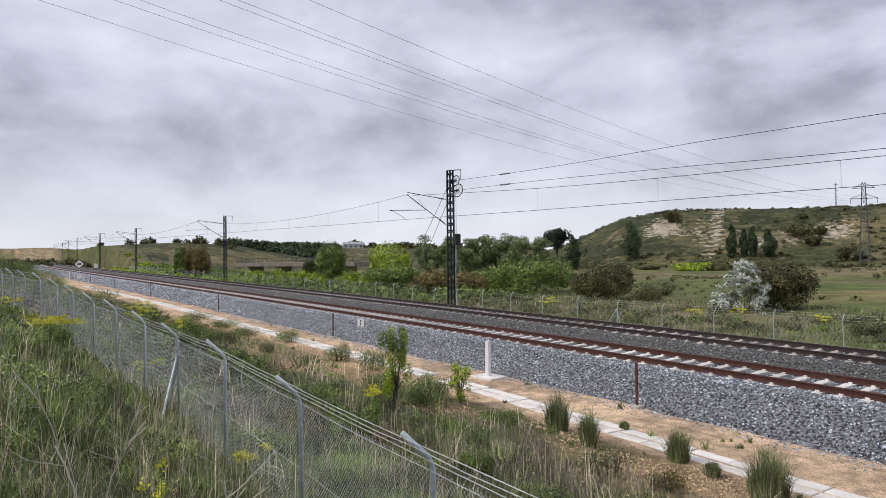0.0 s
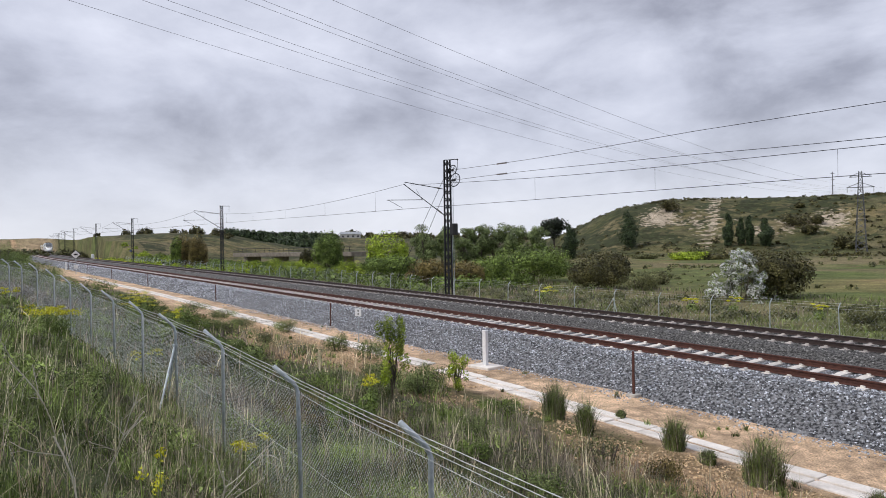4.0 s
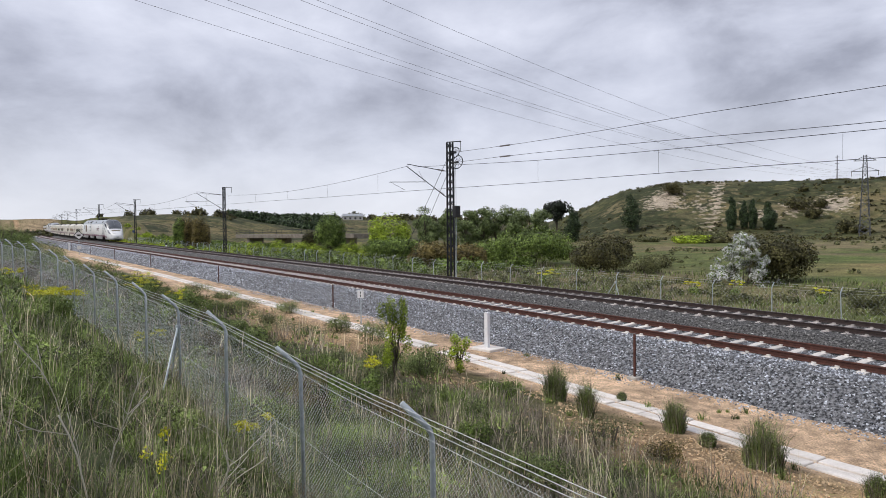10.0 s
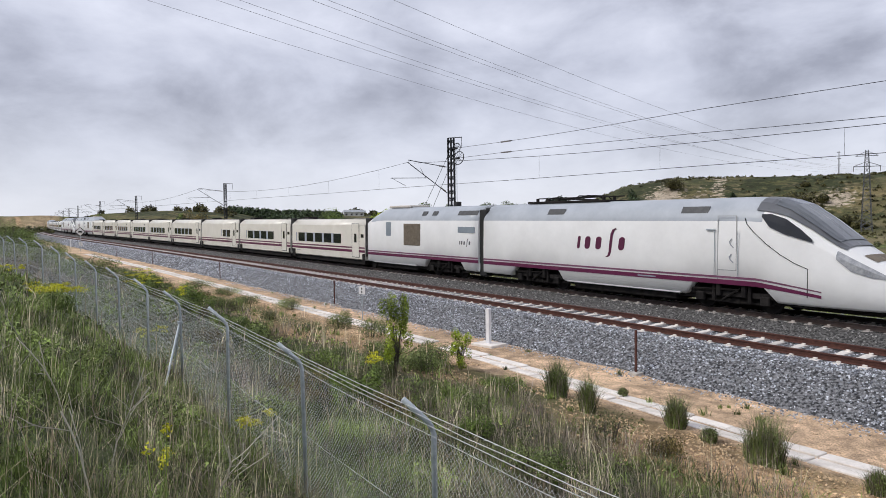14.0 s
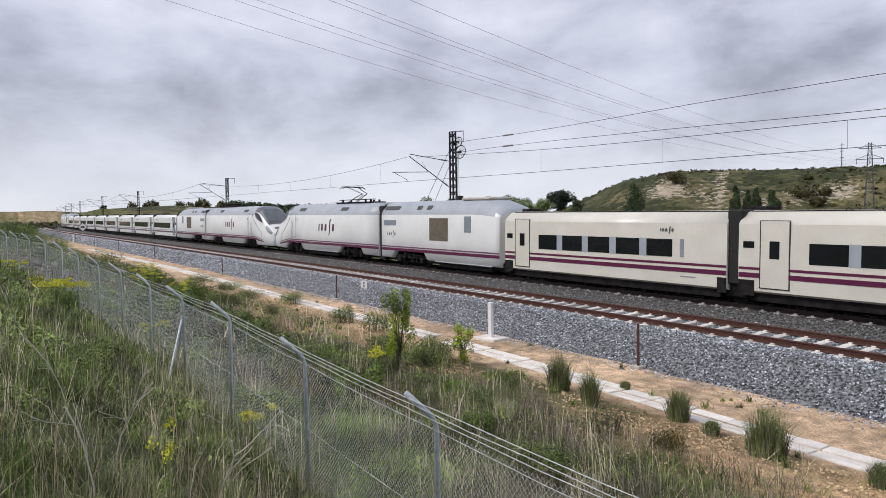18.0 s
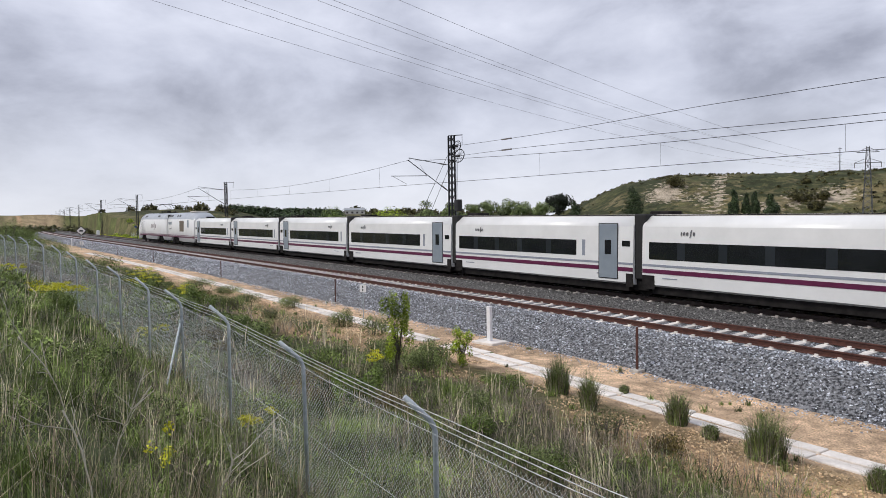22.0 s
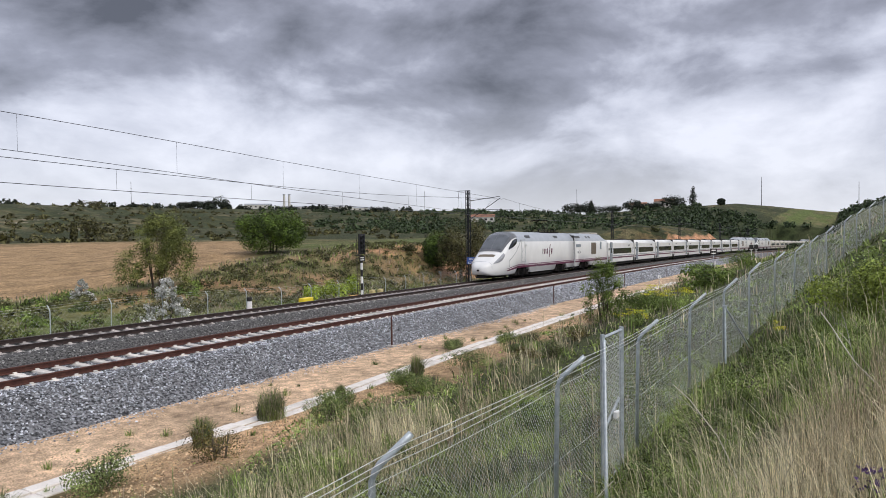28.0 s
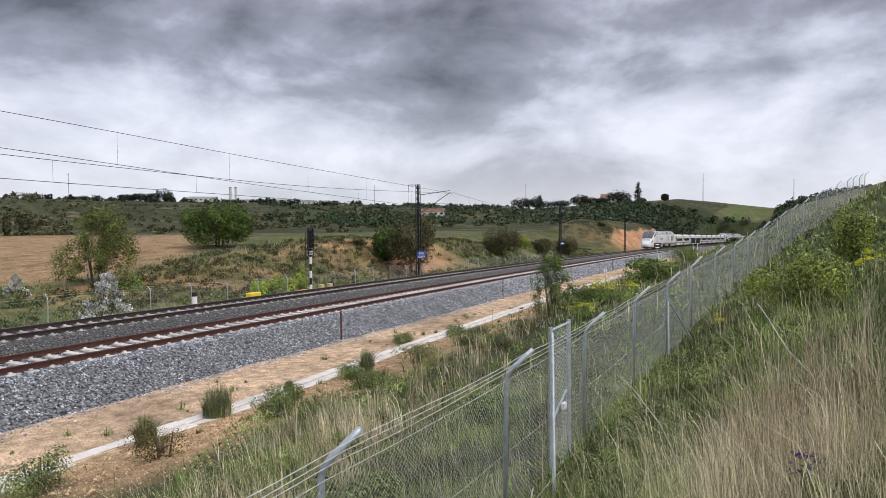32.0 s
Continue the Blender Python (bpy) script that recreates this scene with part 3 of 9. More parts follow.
def thing(name, label, category, group="", kind="", m=None):
    ob = new(name)
    ob.empty_display_size = 0.3
    if m is not None:
        ob.matrix_basis = m
    return tagged(ob, label, category, group, kind)


def ground_grid():
    def axis(*pieces):
        return np.unique(np.round(np.concatenate(pieces), 4))

    g = np.geomspace
    xs = axis(np.arange(-48, 48.1, 0.8), np.arange(-330, 320, 2.5), np.arange(320, 620, 9), 620 + g(9, 3900, 34), -(330 + g(4, 4200, 42)))
    ys = axis(np.arange(-14, 16.1, 0.5), np.arange(16, 62, 1.0), np.arange(62, 165, 2.5), np.arange(165, 335, 3.5), np.arange(335, 560, 9), 560 + g(9, 3800, 48), -(14 + g(1, 3000, 40)))
    X, Y = np.meshgrid(xs, ys, indexing="ij")
    Z = ground_height(X, Y)
    V = np.stack([X, Y, Z], -1).reshape(-1, 3)
    nx, ny = X.shape
    i = (np.arange(nx - 1)[:, None] * ny + np.arange(ny - 1)[None]).ravel()
    F = np.stack([i, i + ny, i + ny + 1, i + 1], 1)
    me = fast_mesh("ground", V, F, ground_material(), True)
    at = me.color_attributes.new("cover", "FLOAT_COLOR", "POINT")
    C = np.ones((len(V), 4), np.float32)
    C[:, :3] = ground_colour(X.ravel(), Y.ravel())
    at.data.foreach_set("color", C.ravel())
    at = me.color_attributes.new("patches", "FLOAT_COLOR", "POINT")
    C[:, :3] = ground_patches(X.ravel(), Y.ravel())
    at.data.foreach_set("color", C.ravel())
    return tagged(new("ground", me), "uneven ground of turf, dry grass and ochre soil rising to low hills", "ground", kind="structure")


ground = ground_grid()


def gz(x, y):
    return float(ground_height(np.array([x]), np.array([y]))[0])


def gz_line(s, off):
    v = place(s, off)
    return gz(v.x, v.y)
# ---- railway: ballast, rails, sleepers, drainage channel ----
def sweep(name, profile, s_list, mat, close=False, caps=True, jitter=None):
    """A profile of (offset, height) pairs drawn along the line."""
    V, F, n = [], [], len(profile)
    for k, s in enumerate(s_list):
        for j, (o, h) in enumerate(profile):
            if jitter:
                o, h = o + jitter(s, j)[0], h + jitter(s, j)[1]
            V.append(place(s, o, h))
    m = n if close else n - 1
    for k in range(len(s_list) - 1):
        for j in range(m):
            a, b = k * n + j, k * n + (j + 1) % n
            F.append((a, a + n, b + n, b))
    if close and caps:
        F.append(tuple(range(n)))
        F.append(tuple(reversed([(len(s_list) - 1) * n + j for j in range(n)])))
    return mesh_from(name, V, F, mat, False)


S_TRACK = np.unique(np.concatenate([np.arange(-700, -300, 8), np.arange(-300, 300, 4), np.arange(300, 500, 10)]))
S_BED = np.unique(np.concatenate([np.arange(-700, -120, 6), np.arange(-120, 120, 1.0), np.arange(120, 500, 6)]))


def rough_edge(s, j):
    r = math.sin(s * 1.7 + j * 2.1) * 0.05 + math.sin(s * 4.3 + j) * 0.03
    return (r if j in (0, 1, 7, 8) else r * 0.3, r * 0.3 if 0 < j < 8 else 0)


def bed_profile(c):
    return [(c - 3.05, -1.06), (c - 1.95, -0.36), (c - 1.75, -0.225), (c - 1.25, -0.185), (c, -0.25), (c + 1.25, -0.185), (c + 1.75, -0.225), (c + 1.95, -0.36), (c + 2.9, -1.0)]


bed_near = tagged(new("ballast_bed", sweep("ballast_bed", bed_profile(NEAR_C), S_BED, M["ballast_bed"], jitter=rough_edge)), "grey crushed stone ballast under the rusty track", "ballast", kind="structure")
bed_far = tagged(new("ballast_bed", sweep("ballast_bed", bed_profile(FAR_C), S_BED, M["ballast_dark"], jitter=rough_edge)), "sooty stone ballast under the used track, gaps darkened as shade", "ballast", kind="structure")

RAIL = [(-0.075, -0.17), (0.075, -0.17), (0.07, -0.155), (0.012, -0.135), (0.012, -0.045), (0.036, -0.035), (0.036, -0.006), (0.028, 0.0), (-0.028, 0.0), (-0.036, -0.006), (-0.036, -0.035), (-0.012, -0.045), (-0.012, -0.135), (-0.07, -0.155)]


def build_track(c, rail_mat, sleeper_mat, worn, label):
    t = thing("railway_track", label, "railway track", kind="structure")
    for side in (-1, 1):
        rail = part("rail", sweep("rail", [(c + side * GAUGE / 2 + o, h) for o, h in RAIL], S_TRACK, rail_mat, True), t)
        if worn:
            rail.data.materials.append(M["rail_top"])
            n = len(RAIL)
            for k, f in enumerate(rail.data.polygons):
                if len(f.vertices) == 4 and k % n == 7:
                    f.material_index = 1
    # sleeper: two raised seats and a waist, with the clips on it
    bm = bmesh.new()
    prof = [(-1.3, 0.115, -0.225), (-1.12, 0.125, -0.172), (-0.55, 0.125, -0.172), (-0.35, 0.11, -0.188), (0.35, 0.11, -0.188), (0.55, 0.125, -0.172), (1.12, 0.125, -0.172), (1.3, 0.115, -0.225)]
    rings = [[bm.verts.new(v) for v in ((-w - 0.02, y, -0.36), (-w, y, h), (w, y, h), (w + 0.02, y, -0.36))] for y, w, h in prof]
    for a, b in zip(rings, rings[1:]):
        for i in range(3):
            bm.faces.new((a[i], a[i + 1], b[i + 1], b[i]))
    bm.faces.new(rings[0])
    bm.faces.new(rings[-1][::-1])
    for side in (-1, 1):
        for d in (-0.12, 0.12):
            box(bm, (0, side * GAUGE / 2 + d, -0.15), (0.1, 0.05, 0.05))
    bmesh.ops.recalc_face_normals(bm, faces=bm.faces)
    me = bpy.data.meshes.new("sleeper")
    bm.to_mesh(me)
    bm.free()
    me.materials.append(sleeper_mat)
    near = np.arange(-60, 60.1, 0.6)
    for s in near:
        part("sleeper", me, t, track_pose(s + random.uniform(-0.02, 0.02), c, random.uniform(-0.01, 0.006)))
    # the rest of the sleepers, too far to tell apart singly
    base = [(x, y, z) for y in (-1.3, 1.3) for x, z in ((-0.14, -0.36), (-0.12, -0.18), (0.12, -0.18), (0.14, -0.36))]
    quads = [(0, 1, 5, 4), (1, 2, 6, 5), (2, 3, 7, 6), (0, 3, 2, 1), (4, 5, 6, 7)]
    V, F = [], []
    for s in np.concatenate([np.arange(-330, -60.3, 0.6), np.arange(60.6, 260, 0.6)]):
        m = track_pose(s, c)
        k = len(V)
        V += [m @ Vector(v) for v in base]
        F += [tuple(i + k for i in q) for q in quads]
    part("far_sleepers", mesh_from("far_sleepers", V, F, sleeper_mat, False), t).update_tag()
    return t


def box(bm, c, size, m=None, bevel=0.0):
    r = bmesh.ops.create_cube(bm, size=1.0)
    bmesh.ops.scale(bm, vec=size, verts=r["verts"])
    bmesh.ops.translate(bm, vec=c, verts=r["verts"])
    if m is not None:
        bmesh.ops.transform(bm, matrix=m, verts=r["verts"])
    if bevel:
        es = list({e for v in r["verts"] for e in v.link_edges})
        bmesh.ops.bevel(bm, geom=es, offset=bevel, segments=1, affect="EDGES")
    return r["verts"]


def rod(bm, a, b, r, n=6, r2=None):
    """A straight bar between two points."""
    a, b = Vector(a), Vector(b)
    d = b - a
    m = Matrix.Translation((a + b) / 2) @ d.to_track_quat("Z", "Y").to_matrix().to_4x4()
    bmesh.ops.create_cone(bm, cap_ends=True, segments=n, radius1=r, radius2=r if r2 is None else r2, depth=d.length, matrix=m)


def tube(bm, pts, r, n=8):
    """A round bar through several points, mitred at the bends."""
    pts = [Vector(p) for p in pts]
    rings = []
    up = Vector((0.3, 0.1, 1)).normalized()
    for i, p in enumerate(pts):
        d = (pts[min(i + 1, len(pts) - 1)] - pts[max(i - 1, 0)]).normalized()
        a = d.cross(up if abs(d.dot(up)) < 0.95 else Vector((1, 0, 0))).normalized()
        b = d.cross(a)
        rings.append([bm.verts.new(p + (a * math.cos(q) + b * math.sin(q)) * r) for q in [2 * math.pi * k / n for k in range(n)]])
    for A, B in zip(rings, rings[1:]):
        for k in range(n):
            bm.faces.new((A[k], A[(k + 1) % n], B[(k + 1) % n], B[k]))
    bm.faces.new(rings[0][::-1])
    bm.faces.new(rings[-1])


def loft(bm, rings, closed_ends=(True, True)):
    vs = [[bm.verts.new(p) for p in r] for r in rings]
    n = len(vs[0])
    for a, b in zip(vs, vs[1:]):
        for k in range(n):
            bm.faces.new((a[k], a[(k + 1) % n], b[(k + 1) % n], b[k]))
    if closed_ends[0]:
        bm.faces.new(vs[0][::-1])
    if closed_ends[1]:
        bm.faces.new(vs[-1])
    return vs


near_track = build_track(NEAR_C, M["rail_rust"], M["sleeper"], False, "rust-red rails on pale concrete sleepers, out of use")
far_track = build_track(FAR_C, M["rail_dark"], M["sleeper_dark"], True, "dark worn rails on sooty concrete sleepers, in use")


def channel_offset(s):
    return float(np.interp(s, [-120, -60, -40, -18, -8, 5, 14, 26, 60, 120], [13.6, 14.2, 14.0, 13.75, 13.1, 12.55, 12.3, 12.6, 12.9, 13.0])) - 0.35


def build_channel():
    t = thing("drainage_channel", "pale concrete slab kerb of a shallow drain in the sand beside the ballast", "drain", kind="structure")
    s = -100.0
    while s < 75:
        L = 1.0
        bm = bmesh.new()
        for o, w, h in ((-0.02, 0.33, 0.045), (0.2, 0.16, -0.03), (0.40, 0.33, 0.05)):
            box(bm, (0, o, h - 0.06), (L - 0.02, w, 0.16), bevel=0.012)
        c = channel_offset(s)
        th = math.atan2(channel_offset(s + 0.5) - channel_offset(s - 0.5), 1.0)
        if random.random() > 0.02:
            part("slab", bm, t, track_pose(s, c, -1.055 + random.uniform(-0.015, 0.012), math.degrees(th) + random.uniform(-0.8, 0.8)), M["channel"])
        else:
            bm.free()
        s += L


build_channel()
# ---- fences ----
def fence_at(x):
    return float(np.interp(x, FENCE_X, FENCE_Y)), float(np.interp(x, FENCE_X, FENCE_Z))


def fence_post_mesh(h=2.0, arm=0.36, r=0.026):
    bm = bmesh.new()
    up = h - arm * 0.72
    tube(bm, [(0, 0, -0.4), (0, 0, up - 0.08), (0, -0.02, up - 0.02), (0, -0.06, up + 0.04), (0, -0.06 - arm * 0.62, up + arm * 0.72)], r, 10)
    bm.verts.ensure_lookup_table()
    return bm, up


LEFT_POSTS = [-80, -75, -70, -65, -60, -56, -52, -48, -44, -41, -38, -35, -32, -29, -26, -23, -20, -17, -14, -11, -8, -5]
RIGHT_POSTS = [-2, 1.0, 4.1, 7.3, 10.5, 13.7, 16.9, 20.1, 23.3, 26.5, 29.7, 32.9, 36.1, 39.3, 42.5, 45.7, 48.9, 52.1, 55.3, 57.5, 59.7, 61.9]


def mesh_lines(p0, p1, h, pitch, r=0.0016, droop=0.0):
    """Chain link between two posts: zigzag wires as thin three-sided bars. Returns vertices and faces."""
    p0, p1 = np.array(p0), np.array(p1)
    L = np.linalg.norm((p1 - p0)[:2])
    n = max(2, int(round(L / pitch)))
    V, F = [], []
    along = (p1 - p0) / L
    nrm = np.array([-along[1], along[0], 0])
    nrm /= np.linalg.norm(nrm)
    rows = int(h / (pitch * 1.0))
    for k in range(-rows, n):
        for sgn in (1, -1):
            # a straight diagonal clipped to the panel
            a, b = (k, k + rows) if sgn == 1 else (k + rows, k)
            ta, tb = 0.0, 1.0
            lo, hi = 0.0, float(n)
            d = b - a
            t0, t1 = sorted(((lo - a) / d, (hi - a) / d))
            ta, tb = max(ta, t0), min(tb, t1)
            if tb - ta < 0.02:
                continue
            P = [p0 + along * ((a + d * t) * pitch * L / (n * pitch)) + np.array([0, 0, h * t]) + nrm * 0.004 * sgn for t in (ta, tb)]
            i = len(V)
            dirv = P[1] - P[0]
            dirv /= np.linalg.norm(dirv)
            u = np.cross(dirv, nrm)
            for q in P:
                V += [q + u * r, q - u * r * 0.5 + nrm * r, q - u * r * 0.5 - nrm * r]
            F += [(i, i + 1, i + 4, i + 3), (i + 1, i + 2, i + 5, i + 4), (i + 2, i, i + 3, i + 5)]
    return V, F


def build_near_fence():
    t = thing("chain_link_fence", "galvanised chain-link fence with cranked posts and barbed wire", "fence")
    bm, up = fence_post_mesh()
    me = bpy.data.meshes.new("fence_post")
    bm.to_mesh(me)
    bm.free()
    me.materials.append(M["galv"])
    me.polygons.foreach_set("use_smooth", np.ones(len(me.polygons), bool))
    xs = LEFT_POSTS + RIGHT_POSTS
    feet = []
    for x in xs:
        y, z = fence_at(x)
        feet.append((x, y, z))
        part("fence_post", me, t, pose(x, y, z, random.uniform(-1, 1), random.uniform(-1.2, 1.2), -10 if x < 0 else 18))
    top = 1.66
    for a, b in zip(feet, feet[1:]):
        near = min(abs(a[0]), abs(b[0]))
        pitch = 0.06 if near < 14 else 0.10 if near < 30 else 0.2
        V, F = mesh_lines(a, b, top, pitch, 0.0009 if near < 14 else 0.0014 if near < 30 else 0.0022)
        part("mesh_panel", fast_mesh("mesh_panel", V, F, M["wire"]), t)
    # straining wires and the strands on the cranked arms
    def strand(name, up, back, r, wob):
        bm = bmesh.new()
        pts = []
        for (a, b) in zip(feet, feet[1:]):
            for q in (0, 0.25, 0.5, 0.75):
                sag = -0.02 * 4 * q * (1 - q)
                pts.append((a[0] + (b[0] - a[0]) * q, a[1] + (b[1] - a[1]) * q - back + random.uniform(-wob, wob), a[2] + (b[2] - a[2]) * q + up + sag + random.uniform(-wob, wob)))
        tube(bm, pts, r, 4)
        part(name, bm, t, mat=M["wire"])

    for h in (0.05, 0.85, 1.65):
        strand("straining_wire", h, 0.03, 0.0025, 0.004)
    for up_, back in ((1.78, 0.10), (1.87, 0.18), (1.96, 0.26)):
        strand("barbed_wire", up_, back, 0.003, 0.008)
    bm = bmesh.new()
    for (a, b) in zip(feet, feet[1:]):
        if abs(a[0]) > 22:
            continue
        for up_, back in ((1.78, 0.10), (1.87, 0.18), (1.96, 0.26)):
            for k in range(24):
                q = k / 24
                c = Vector((a[0] + (b[0] - a[0]) * q, a[1] + (b[1] - a[1]) * q - back, a[2] + (b[2] - a[2]) * q + up_ - 0.08 * q * (1 - q)))
                d = Vector((random.uniform(-1, 1), random.uniform(-1, 1), random.uniform(-1, 1))).normalized() * 0.014
                rod(bm, c - d, c + d, 0.0014, 3)
    tagged(part("barbs", bm, t, mat=M["wire"]), kind="stuff")
    return t


near_fence = build_near_fence()


def build_brace(x, dx):
    """Raking struts at a straining post."""
    y, z = fence_at(x)
    t = thing("fence_strut", "galvanised raking strut bracing a straining post of the fence", "fence strut", m=pose(x, y, z))
    for sx, dy in ((dx, -0.55), (-dx * 0.55, -0.1)):
        bm = bmesh.new()
        zz = gz(x + sx, y + dy) - z
        rod(bm, (0, -0.04, 1.35), (sx, dy, zz - 0.1), 0.021, 8)
        part("strut", bm, t, mat=M["galv"])
    bm = bmesh.new()
    box(bm, (0, -0.03, 1.36), (0.09, 0.09, 0.06), bevel=0.008)
    part("clamp", bm, t, mat=M["galv"])


build_brace(-14, 0.9)
build_brace(16.9, 0.9)


def build_gate():
    x0, x1 = 8.75, 9.55
    y0, z0 = fence_at(x0)
    y1, z1 = fence_at(x1)
    ang = math.degrees(math.atan2(y1 - y0, x1 - x0))
    t = thing("fence_gate", "narrow galvanised tube gate standing in the chain-link fence", "gate", m=pose(x0, y0 - 0.06, z0, 0, 0, ang))
    w = math.hypot(x1 - x0, y1 - y0)
    for px in (0.0, w):
        bm = bmesh.new()
        tube(bm, [(px, 0, -0.4), (px, 0, 1.0), (px, 0, 2.02)], 0.032, 4)
        part("gate_post", bm, t, mat=M["galv"])
    bm = bmesh.new()
    for z in (0.12, 1.98):
        rod(bm, (0.0, 0, z), (w, 0, z), 0.022, 4)
    rod(bm, (0.05, 0.02, 0.75), (w - 0.05, 0.02, 1.05), 0.02, 6)
    parts("gate_rail", bm, t, mat=M["galv"])
    V, F = mesh_lines((0.04, 0, 0.15), (w - 0.04, 0, 0.15), 1.8, 0.06, 0.0014)
    part("gate_mesh", fast_mesh("gate_mesh", V, F, M["wire"]), t)
    bm = bmesh.new()
    box(bm, (w * 0.5, -0.05, 0.92), (0.12, 0.05, 0.09), bevel=0.008)
    part("lock_plate", bm, t, mat=M["sign_white"], label="pale lock plate")
    for sx, dx in ((0.0, -1.0),):
        bm = bmesh.new()
        rod(bm, (sx, -0.02, 1.95), (sx + dx * 0.95, -0.35, gz(x0 - 0.95, y0 - 0.3) - z0 - 0.05), 0.022, 8)
        part("strut", bm, t, mat=M["galv"])


build_gate()


def build_far_fence():
    t = thing("chain_link_fence", "thin galvanised chain-link fence beyond the tracks with cranked posts", "fence")
    bm = bmesh.new()
    tube(bm, [(0, 0, -0.4), (0, 0, 1.72), (0, 0.05, 1.80), (0, 0.24, 2.02)], 0.028, 6)
    me = bpy.data.meshes.new("fence_post")
    bm.to_mesh(me)
    bm.free()
    me.materials.append(M["galv"])
    feet = []
    for k in range(-45, 45):
        s = -31.2 + 3.6 * k
        v = place(s, 36.0)
        v.z = gz(v.x, v.y)
        feet.append(tuple(v))
        part("fence_post", me, t, Matrix.Translation(v) @ pose(0, 0, 0, random.uniform(-1.5, 1.5), random.uniform(-1.5, 1.5), math.degrees(heading(s))))
    for a, b in zip(feet, feet[1:]):
        V, F = mesh_lines(a, b, 1.7, 0.25, 0.0019)
        part("mesh_panel", fast_mesh("mesh_panel", V, F, M["wire"]), t)
    for h in (1.72, 1.86, 1.98):
        bm = bmesh.new()
        tube(bm, [(x, y + (h - 1.7) * 0.7, z + h) for x, y, z in feet], 0.004, 3)
        part("strand", bm, t, mat=M["wire"])
    for k in (0,):
        s = -31.2
        v = place(s, 36.0)
        for dx in (-0.8, 0.8):
            bm = bmesh.new()
            rod(bm, (v.x, v.y - 0.05, gz(v.x, v.y) + 1.4), (v.x + dx, v.y - 0.4, gz(v.x, v.y) - 0.1), 0.024, 6)
            part("strut", bm, t, mat=M["galv"])


build_far_fence()


# ---- overhead line ----
MASTS = [(-330, 8.0), (-284, 8.0), (-236, 8.0), (-184, 8.1), (-141, 8.0), (-88, 8.0), (-39, 9.0), (7.3, 8.6), (57, 8.0), (105, 7.9), (154, 8.0), (203, 8.0), (252, 8.0)]
MAST_OFF = 28.0


def lattice(bm, h, w0, w1, step, thick=1.0):
    """Four corner angles, tapered, with zigzag lacing on each face."""
    def corner(k, z):
        w = (w0 + (w1 - w0) * z / h) / 2
        return Vector((w if k in (0, 1) else -w, (w if k in (1, 2) else -w) * 0.75, z))

    for k in range(4):
        rod(bm, corner(k, -0.4), corner(k, h), 0.045 * thick, 4)
    n = int(h / step)
    for i in range(n):
        z0, z1 = h * i / n, h * (i + 1) / n
        for k in range(4):
            j = (k + 1) % 4
            a, b = (corner(k, z0), corner(j, z1)) if i % 2 else (corner(j, z0), corner(k, z1))
            rod(bm, a, b, 0.020 * thick, 3)


